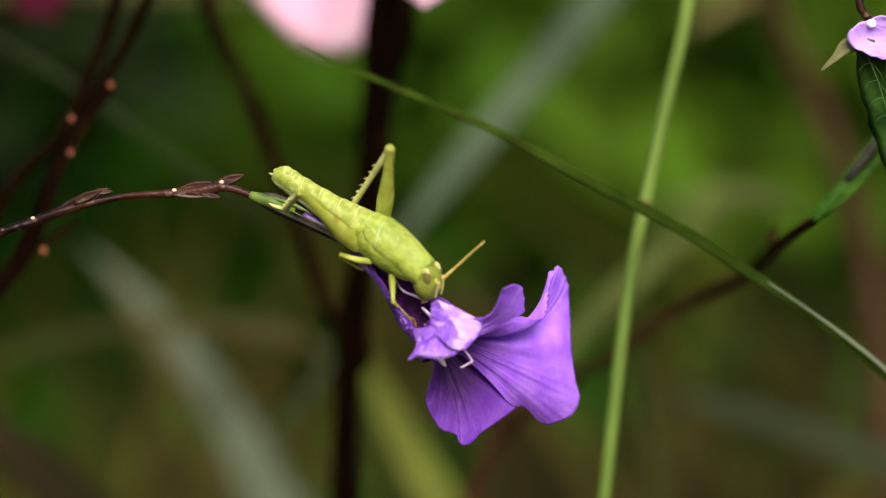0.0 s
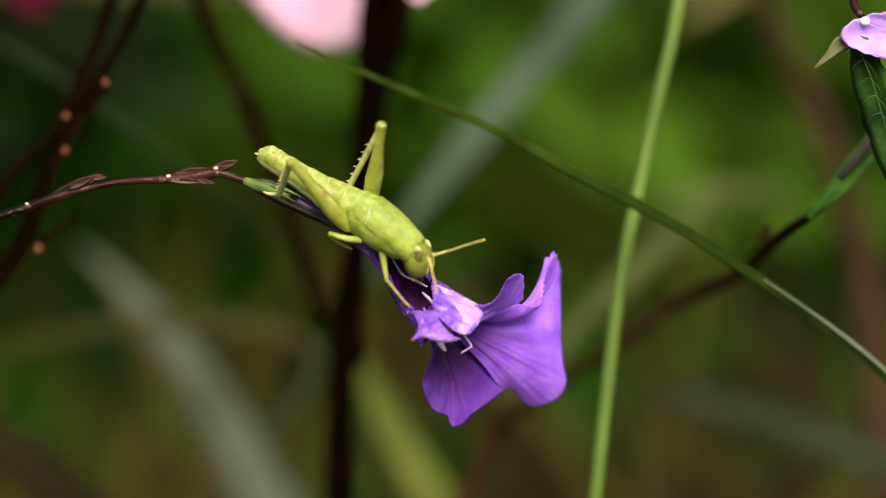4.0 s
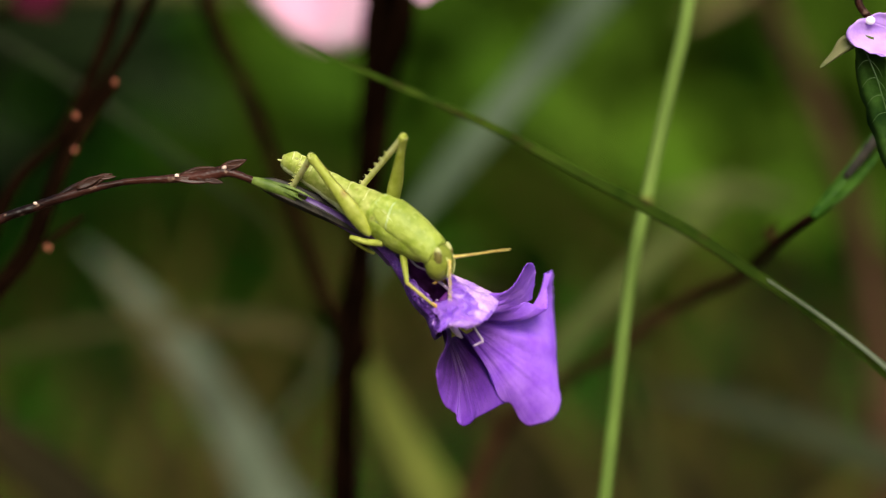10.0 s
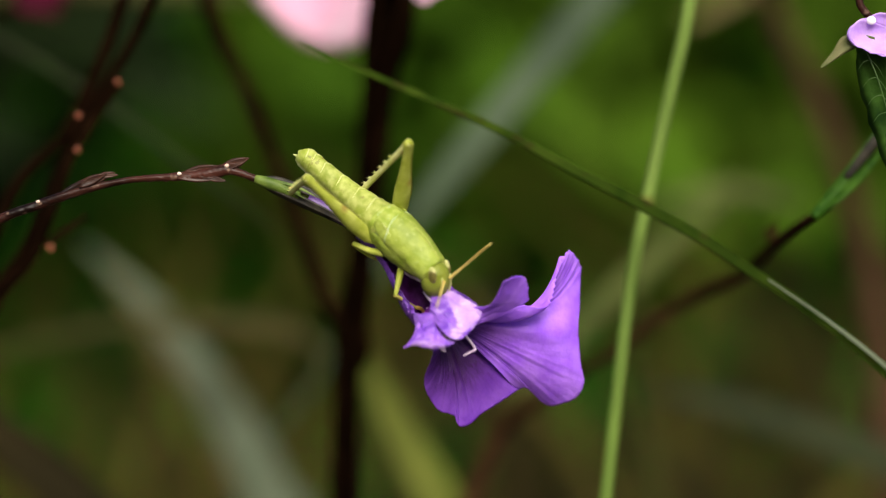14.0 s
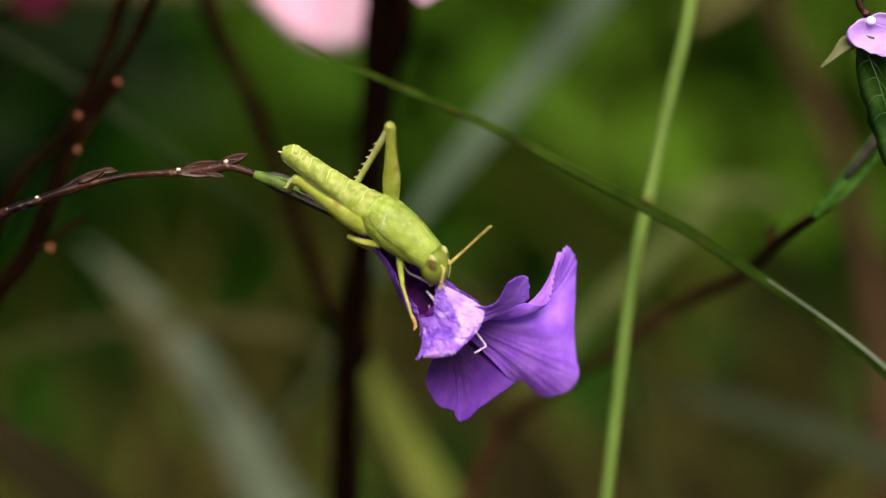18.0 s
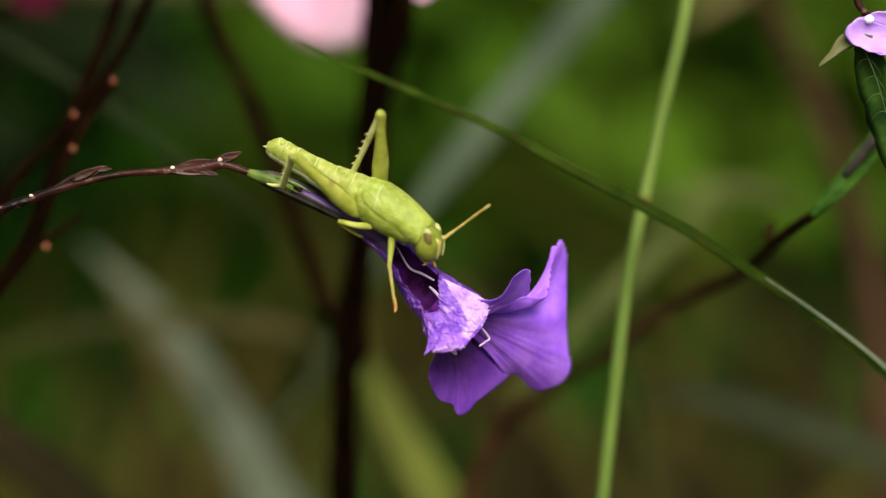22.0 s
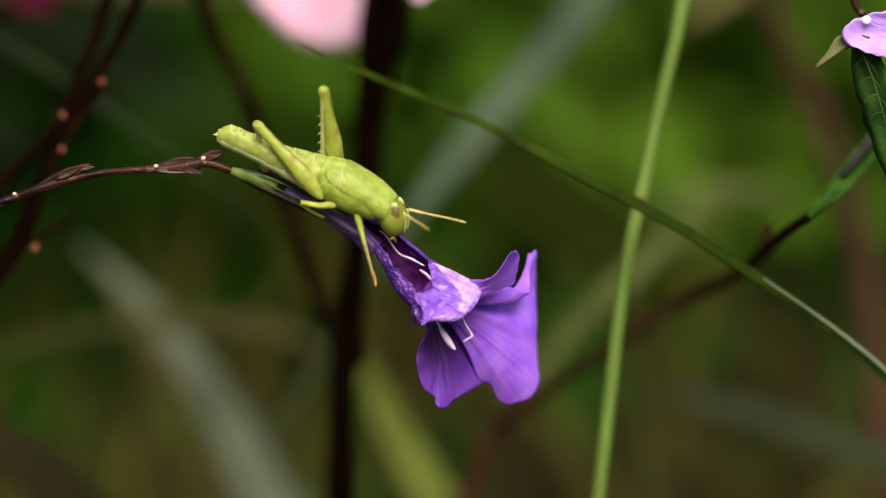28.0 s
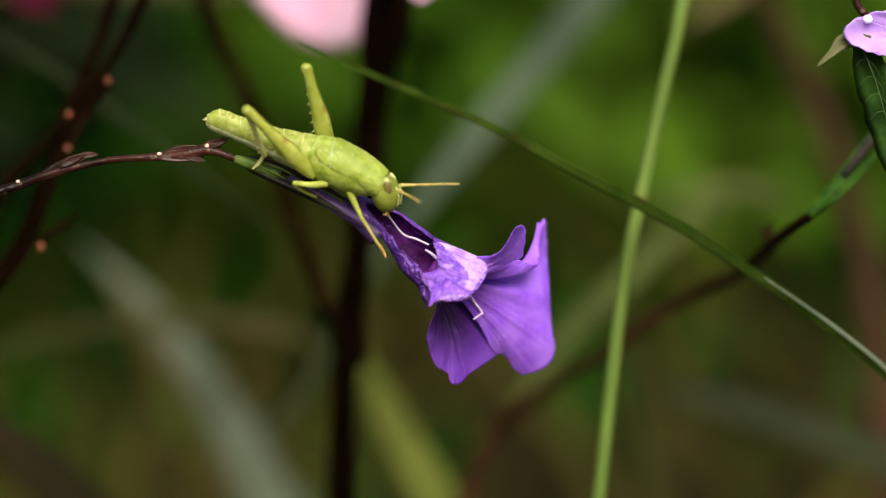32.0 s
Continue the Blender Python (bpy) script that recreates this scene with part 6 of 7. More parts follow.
    walk(limbs["femur_r"], [(t, pose(*v)) for t, *v in [
        (0, -0.00100, -0.00390, -0.00160, 23.8, -43.6, -151.6), (0.5, -0.00100, -0.00390, -0.00160, 24.6, -42.0, -156.0), (1, -0.00100, -0.00390, -0.00160, 24.2, -37.8, -158.5),
        (1.5, -0.00100, -0.00390, -0.00160, 25.0, -37.6, -162.4), (2, -0.00100, -0.00390, -0.00160, 25.7, -34.3, -170.1), (2.5, -0.00100, -0.00390, -0.00160, 25.9, -35.7, -169.9),
        (3, -0.00100, -0.00390, -0.00160, 25.4, -34.9, -168.9), (3.5, -0.00100, -0.00390, -0.00160, 25.3, -38.5, -165.2), (5.5, -0.00100, -0.00390, -0.00160, 22.7, -27.3, -174.8),
        (6, -0.00100, -0.00390, -0.00160, 23.1, -39.6, -161.4), (6.5, -0.00100, -0.00390, -0.00160, 22.8, -42.5, -156.7), (7, -0.00100, -0.00390, -0.00160, 23.4, -37.4, -163.6),
        (7.5, -0.00100, -0.00390, -0.00160, 23.7, -36.4, -165.8), (8, -0.00100, -0.00390, -0.00160, 23.2, -22.6, 176.4), (8.5, -0.00100, -0.00390, -0.00160, 23.3, -22.0, 176.2),
        (9, -0.00100, -0.00390, -0.00160, 24.1, -26.1, 175.7), (9.5, -0.00100, -0.00390, -0.00160, 24.0, -24.3, 175.2), (10, -0.00100, -0.00390, -0.00160, 24.2, -24.2, 174.9),
        (10.5, -0.00100, -0.00390, -0.00160, 24.4, -23.8, 175.0), (11, -0.00100, -0.00390, -0.00160, 24.3, -22.4, 174.8), (11.5, -0.00100, -0.00390, -0.00160, 24.7, -23.2, 175.1),
        (12, -0.00100, -0.00390, -0.00160, 25.0, -23.7, 175.5), (12.5, -0.00100, -0.00390, -0.00160, 25.1, -22.9, 175.6), (13, -0.00100, -0.00390, -0.00160, 25.4, -23.4, 175.5),
        (13.5, -0.00100, -0.00390, -0.00160, 25.6, -23.4, 176.0), (14, -0.00100, -0.00390, -0.00160, 28.6, -35.7, -160.4), (14.5, -0.00100, -0.00390, -0.00160, 29.2, -34.4, -161.2),
        (16.5, -0.00100, -0.00390, -0.00160, 32.3, -28.2, -168.0), (17, -0.00100, -0.00390, -0.00160, 31.9, -21.7, -170.6), (17.5, -0.00100, -0.00390, -0.00160, 31.5, -15.1, -172.3),
        (18, -0.00100, -0.00390, -0.00160, 27.8, -32.5, -159.6), (18.5, -0.00100, -0.00390, -0.00160, 24.7, -32.4, -160.4), (19, -0.00100, -0.00390, -0.00160, 25.3, -34.7, -163.2),
        (19.5, -0.00100, -0.00390, -0.00160, 24.7, -34.4, -163.3), (20, -0.00100, -0.00390, -0.00160, 24.3, -35.3, -163.0), (20.5, -0.00100, -0.00390, -0.00160, 23.3, -36.8, -159.4),
        (21, -0.00100, -0.00390, -0.00160, 22.9, -36.1, -160.5), (21.5, -0.00100, -0.00390, -0.00160, 21.9, -36.1, -156.8), (22, -0.00100, -0.00390, -0.00160, 21.7, -37.2, -156.0),
        (22.5, -0.00100, -0.00390, -0.00160, 21.5, -36.8, -156.4), (23, -0.00100, -0.00390, -0.00160, 21.4, -34.6, -158.7), (23.5, -0.00100, -0.00390, -0.00160, 20.7, -36.0, -155.5),
        (24, -0.00100, -0.00390, -0.00160, 21.1, -36.9, -157.3), (24.5, -0.00100, -0.00390, -0.00160, 21.0, -33.5, -160.9), (25, -0.00100, -0.00390, -0.00160, 21.2, -39.4, -157.6),
        (25.5, -0.00100, -0.00390, -0.00160, 20.8, -38.9, -157.8), (27.5, -0.00100, -0.00390, -0.00160, 19.1, -19.0, 169.3), (28, -0.00100, -0.00390, -0.00160, 19.4, -20.7, 169.0),
        (28.5, -0.00100, -0.00390, -0.00160, 19.4, -20.7, 169.6), (29, -0.00100, -0.00390, -0.00160, 20.6, -29.7, -179.0), (29.5, -0.00100, -0.00390, -0.00160, 20.8, -31.9, -176.1),
        (30, -0.00100, -0.00390, -0.00160, 20.5, -29.5, -178.4), (30.5, -0.00100, -0.00390, -0.00160, 20.7, -31.9, -175.5), (31, -0.00100, -0.00390, -0.00160, 20.7, -31.5, -176.7),
        (31.5, -0.00100, -0.00390, -0.00160, 20.8, -33.5, -173.4), (32, -0.00100, -0.00390, -0.00160, 20.8, -33.5, -173.1)]])
    walk(limbs["tibia_r"], [(t, pose(*v)) for t, *v in [
        (0, -0.01043, -0.00901, 0.00860, 129.7, 66.6, 142.8), (0.5, -0.01104, -0.00838, 0.00831, 128.5, 70.1, 139.8), (1, -0.01188, -0.00819, 0.00747, 120.4, 70.1, 129.7),
        (1.5, -0.01218, -0.00745, 0.00742, 115.4, 73.8, 122.3), (2, -0.01304, -0.00600, 0.00675, 124.1, 79.1, 128.3), (2.5, -0.01283, -0.00601, 0.00705, 120.2, 80.2, 124.5),
        (3, -0.01291, -0.00623, 0.00687, 114.1, 79.8, 118.9), (3.5, -0.01219, -0.00686, 0.00762, 111.7, 80.3, 119.6), (5.5, -0.01410, -0.00509, 0.00519, 101.7, 80.6, 102.2),
        (6, -0.01181, -0.00753, 0.00783, 119.8, 80.1, 131.5), (6.5, -0.01102, -0.00821, 0.00840, 129.0, 78.8, 144.8), (7, -0.01227, -0.00722, 0.00740, 125.7, 79.4, 135.9),
        (7.5, -0.01255, -0.00683, 0.00718, 143.5, 78.1, 153.1), (8, -0.01464, -0.00304, 0.00409, 175.8, 80.3, 171.9), (8.5, -0.01469, -0.00299, 0.00395, 177.5, 80.7, 173.6),
        (9, -0.01425, -0.00289, 0.00492, -159.8, 76.0, -162.4), (9.5, -0.01444, -0.00278, 0.00449, -165.6, 76.8, -169.2), (10, -0.01445, -0.00271, 0.00447, -167.3, 76.6, -171.3),
        (10.5, -0.01449, -0.00272, 0.00437, -165.3, 76.9, -169.2), (11, -0.01463, -0.00266, 0.00403, -167.5, 77.8, -171.9), (11.5, -0.01456, -0.00273, 0.00422, -164.3, 76.3, -168.1),
        (12, -0.01451, -0.00284, 0.00435, -160.8, 75.8, -163.8), (12.5, -0.01459, -0.00285, 0.00416, -166.5, 74.3, -169.8), (13, -0.01454, -0.00283, 0.00428, -161.6, 74.6, -164.7),
        (13.5, -0.01455, -0.00294, 0.00428, -161.3, 73.3, -163.8), (14, -0.01233, -0.00792, 0.00704, 151.6, 68.6, 165.6), (14.5, -0.01256, -0.00783, 0.00676, 149.1, 68.1, 162.0),
        (16.5, -0.01376, -0.00662, 0.00538, 145.2, 72.8, 153.2), (17, -0.01456, -0.00615, 0.00388, 134.6, 75.6, 140.8), (17.5, -0.01516, -0.00581, 0.00226, 115.3, 78.2, 120.5),
        (18, -0.01270, -0.00824, 0.00636, 123.4, 68.1, 133.7), (18.5, -0.01277, -0.00810, 0.00633, 122.5, 69.3, 132.5), (19, -0.01264, -0.00742, 0.00683, 132.1, 72.0, 141.0),
        (19.5, -0.01270, -0.00742, 0.00675, 128.0, 72.5, 136.5), (20, -0.01255, -0.00743, 0.00695, 131.6, 74.7, 141.4), (20.5, -0.01209, -0.00807, 0.00726, 124.4, 73.1, 135.5),
        (21, -0.01228, -0.00789, 0.00712, 125.5, 74.4, 136.6), (21.5, -0.01200, -0.00860, 0.00711, 117.1, 71.9, 129.4), (22, -0.01177, -0.00870, 0.00735, 112.5, 73.3, 125.3),
        (22.5, -0.01185, -0.00865, 0.00727, 108.5, 73.0, 120.5), (23, -0.01235, -0.00832, 0.00681, 109.0, 73.1, 119.8), (23.5, -0.01190, -0.00888, 0.00709, 107.0, 72.5, 119.7),
        (24, -0.01192, -0.00847, 0.00728, 110.6, 75.4, 123.5), (24.5, -0.01266, -0.00794, 0.00657, 105.6, 77.7, 117.1), (25, -0.01157, -0.00827, 0.00779, 79.5, 80.5, 94.1),
        (25.5, -0.01167, -0.00826, 0.00769, 65.0, 79.3, 78.9), (27.5, -0.01475, -0.00131, 0.00323, 41.4, 68.9, 30.9), (28, -0.01459, -0.00126, 0.00364, 41.6, 69.4, 32.7),
        (28.5, -0.01462, -0.00140, 0.00362, 41.7, 68.7, 32.9), (29, -0.01385, -0.00412, 0.00574, 24.4, 68.1, 31.4), (29.5, -0.01354, -0.00475, 0.00622, 19.1, 65.9, 29.7),
        (30, -0.01388, -0.00426, 0.00568, 18.9, 65.1, 28.5), (30.5, -0.01352, -0.00488, 0.00623, 17.6, 66.1, 29.3), (31, -0.01360, -0.00463, 0.00612, 16.3, 65.4, 29.1),
        (31.5, -0.01326, -0.00532, 0.00657, 3.2, 64.3, 31.6), (32, -0.01325, -0.00537, 0.00657, -7.2, 62.8, 32.6)]])
    walk(limbs["femur_l"], [(t, pose(*v)) for t, *v in [
        (0, -0.00040, 0.00410, -0.00060, 83.9, -74.5, 146.7), (0.5, -0.00040, 0.00410, -0.00060, 78.1, -71.3, 142.5), (1, -0.00040, 0.00410, -0.00060, 71.5, -69.1, 142.6),
        (1.5, -0.00040, 0.00410, -0.00060, 65.8, -66.5, 139.6), (2, -0.00040, 0.00410, -0.00060, 69.9, -68.4, 141.1), (2.5, -0.00040, 0.00410, -0.00060, 68.7, -67.5, 137.9),
        (3, -0.00040, 0.00410, -0.00060, 62.6, -65.7, 139.8), (3.5, -0.00040, 0.00410, -0.00060, 72.8, -69.4, 139.3), (5.5, -0.00040, 0.00410, -0.00060, 81.8, -79.4, 159.0),
        (6, -0.00040, 0.00410, -0.00060, 98.1, -83.0, 153.4), (6.5, -0.00040, 0.00410, -0.00060, 110.9, -86.7, 151.0), (7, -0.00040, 0.00410, -0.00060, 104.9, -84.8, 152.0),
        (7.5, -0.00040, 0.00410, -0.00060, 83.3, -86.3, 177.3), (8, -0.00040, 0.00410, -0.00060, 87.6, -85.1, 169.7), (8.5, -0.00040, 0.00410, -0.00060, 79.9, -86.1, -179.7),
        (9, -0.00040, 0.00410, -0.00060, 97.5, -86.6, 164.1), (9.5, -0.00040, 0.00410, -0.00060, 92.8, -86.1, 167.6), (10, -0.00040, 0.00410, -0.00060, 95.2, -84.6, 161.2),
        (10.5, -0.00040, 0.00410, -0.00060, 98.2, -83.8, 156.5), (11, -0.00040, 0.00410, -0.00060, 87.6, -78.3, 152.4), (11.5, -0.00040, 0.00410, -0.00060, 102.4, -82.9, 150.6),
        (12, -0.00040, 0.00410, -0.00060, 100.7, -83.6, 154.0), (12.5, -0.00040, 0.00410, -0.00060, 103.7, -82.8, 149.5), (13, -0.00040, 0.00410, -0.00060, 105.6, -83.4, 149.3),
        (13.5, -0.00040, 0.00410, -0.00060, 101.0, -81.8, 149.8), (14, -0.00040, 0.00410, -0.00060, 97.4, -72.2, 135.3), (14.5, -0.00040, 0.00410, -0.00060, 95.6, -70.4, 133.6),
        (16.5, -0.00040, 0.00410, -0.00060, 57.1, -52.1, 138.0), (17, -0.00040, 0.00410, -0.00060, 50.8, -47.9, 140.2), (17.5, -0.00040, 0.00410, -0.00060, 41.6, -38.9, 142.8),
        (18, -0.00040, 0.00410, -0.00060, 65.7, -61.9, 143.4), (18.5, -0.00040, 0.00410, -0.00060, 71.5, -69.4, 148.1), (19, -0.00040, 0.00410, -0.00060, 83.9, -74.4, 147.6),
        (19.5, -0.00040, 0.00410, -0.00060, 79.7, -74.6, 151.7), (20, -0.00040, 0.00410, -0.00060, 80.3, -77.2, 157.7), (20.5, -0.00040, 0.00410, -0.00060, 75.7, -76.6, 160.2),
        (21, -0.00040, 0.00410, -0.00060, 72.1, -77.0, 164.8), (21.5, -0.00040, 0.00410, -0.00060, 71.4, -76.0, 162.5), (22, -0.00040, 0.00410, -0.00060, 66.5, -76.3, 169.1),
        (22.5, -0.00040, 0.00410, -0.00060, 65.5, -75.7, 168.1), (23, -0.00040, 0.00410, -0.00060, 61.8, -74.3, 168.9), (23.5, -0.00040, 0.00410, -0.00060, 61.5, -74.9, 170.7),
        (24, -0.00040, 0.00410, -0.00060, 59.8, -76.7, 177.6), (24.5, -0.00040, 0.00410, -0.00060, 51.6, -72.8, 179.2), (25, -0.00040, 0.00410, -0.00060, 54.5, -75.0, 180.0),
        (25.5, -0.00040, 0.00410, -0.00060, 51.5, -73.9, -179.1), (27.5, -0.00040, 0.00410, -0.00060, 36.5, -62.7, 176.4), (28, -0.00040, 0.00410, -0.00060, 38.5, -64.9, 177.5),
        (28.5, -0.00040, 0.00410, -0.00060, 37.7, -63.3, 174.4), (29, -0.00040, 0.00410, -0.00060, 37.5, -64.0, 177.6), (29.5, -0.00040, 0.00410, -0.00060, 37.3, -62.3, 172.2),
        (30, -0.00040, 0.00410, -0.00060, 35.8, -61.2, 173.7), (30.5, -0.00040, 0.00410, -0.00060, 36.2, -61.3, 172.7), (31, -0.00040, 0.00410, -0.00060, 36.5, -61.7, 172.9),
        (31.5, -0.00040, 0.00410, -0.00060, 36.0, -60.3, 169.2), (32, -0.00040, 0.00410, -0.00060, 35.9, -61.0, 172.6)]])
    walk(limbs["tibia_l"], [(t, pose(*v)) for t, *v in [
        (0, -0.00367, 0.00624, 0.01347, -135.2, 75.6, -129.4), (0.5, -0.00412, 0.00695, 0.01323, -123.1, 75.5, -122.2), (1, -0.00455, 0.00727, 0.01304, -113.7, 75.8, -114.6),
        (1.5, -0.00484, 0.00788, 0.01279, -97.6, 75.4, -102.0), (2, -0.00458, 0.00747, 0.01298, -104.3, 76.1, -106.3), (2.5, -0.00454, 0.00784, 0.01289, -97.9, 75.5, -102.1),
        (3, -0.00499, 0.00797, 0.01271, -92.5, 75.2, -97.1), (3.5, -0.00429, 0.00745, 0.01307, -98.0, 76.5, -99.5), (5.5, -0.00292, 0.00507, 0.01375, -147.2, 80.0, -138.6),
        (6, -0.00198, 0.00489, 0.01389, -158.1, 77.7, -144.4), (6.5, -0.00114, 0.00451, 0.01398, -169.6, 75.8, -149.4), (7, -0.00157, 0.00472, 0.01394, -164.3, 76.2, -147.2),
        (7.5, -0.00134, 0.00415, 0.01397, -175.0, 74.2, -156.3), (8, -0.00163, 0.00432, 0.01395, -171.7, 73.7, -154.1), (8.5, -0.00140, 0.00410, 0.01397, -175.2, 73.6, -155.1),
        (9, -0.00122, 0.00433, 0.01397, -174.4, 70.3, -156.6), (9.5, -0.00136, 0.00431, 0.01397, -173.9, 71.1, -156.1), (10, -0.00171, 0.00455, 0.01393, -170.1, 71.5, -154.4),
        (10.5, -0.00185, 0.00473, 0.01391, -167.2, 71.7, -151.6), (11, -0.00303, 0.00548, 0.01370, -153.0, 73.2, -142.1), (11.5, -0.00197, 0.00499, 0.01389, -164.1, 71.1, -148.8),
        (12, -0.00186, 0.00481, 0.01391, -166.5, 70.7, -149.6), (12.5, -0.00198, 0.00503, 0.01388, -164.6, 69.8, -149.5), (13, -0.00184, 0.00496, 0.01390, -165.5, 69.8, -148.8),
        (13.5, -0.00220, 0.00515, 0.01385, -162.7, 69.3, -146.9), (14, -0.00357, 0.00724, 0.01330, -139.8, 65.7, -128.0), (14.5, -0.00377, 0.00764, 0.01316, -135.8, 65.1, -125.3),
        (16.5, -0.00707, 0.01010, 0.01092, -97.2, 62.6, -99.0), (17, -0.00793, 0.01036, 0.01023, -86.7, 62.5, -91.1), (17.5, -0.00945, 0.01097, 0.00857, -69.7, 60.1, -78.9),
        (18, -0.00591, 0.00820, 0.01228, -106.2, 69.6, -102.2), (18.5, -0.00476, 0.00681, 0.01307, -122.8, 73.9, -116.2), (19, -0.00370, 0.00620, 0.01347, -136.8, 73.9, -126.5),
        (19.5, -0.00382, 0.00594, 0.01347, -136.5, 75.6, -126.6), (20, -0.00339, 0.00533, 0.01364, -145.7, 76.1, -131.7), (20.5, -0.00359, 0.00525, 0.01360, -143.9, 77.4, -131.4),
        (21, -0.00358, 0.00496, 0.01362, -147.0, 78.0, -133.1), (21.5, -0.00376, 0.00516, 0.01357, -142.6, 78.4, -131.0), (22, -0.00380, 0.00475, 0.01358, -141.7, 80.4, -127.6),
        (22.5, -0.00394, 0.00484, 0.01355, -136.8, 81.2, -124.6), (23, -0.00427, 0.00486, 0.01346, -134.3, 81.3, -122.9), (23.5, -0.00415, 0.00472, 0.01350, -136.7, 81.8, -124.9),
        (24, -0.00376, 0.00424, 0.01361, -148.2, 82.2, -133.2), (24.5, -0.00472, 0.00416, 0.01335, -126.9, 84.4, -113.2), (25, -0.00417, 0.00410, 0.01350, -90.6, 85.3, -72.8),
        (25.5, -0.00444, 0.00404, 0.01343, -61.1, 84.7, -43.8), (27.5, -0.00709, 0.00452, 0.01237, -16.1, 71.8, -9.3), (28, -0.00658, 0.00437, 0.01263, -20.4, 73.0, -9.4),
        (28.5, -0.00694, 0.00474, 0.01244, -18.7, 71.5, -11.7), (29, -0.00679, 0.00437, 0.01253, -23.8, 71.3, -9.5), (29.5, -0.00712, 0.00502, 0.01233, -15.6, 68.2, -11.3),
        (30, -0.00740, 0.00487, 0.01219, -20.6, 67.4, -11.0), (30.5, -0.00734, 0.00498, 0.01221, -18.8, 67.7, -11.7), (31, -0.00727, 0.00495, 0.01225, -20.9, 67.4, -11.6),
        (31.5, -0.00750, 0.00546, 0.01208, -13.8, 65.6, -13.4), (32, -0.00741, 0.00501, 0.01217, -20.9, 65.3, -10.7)]])
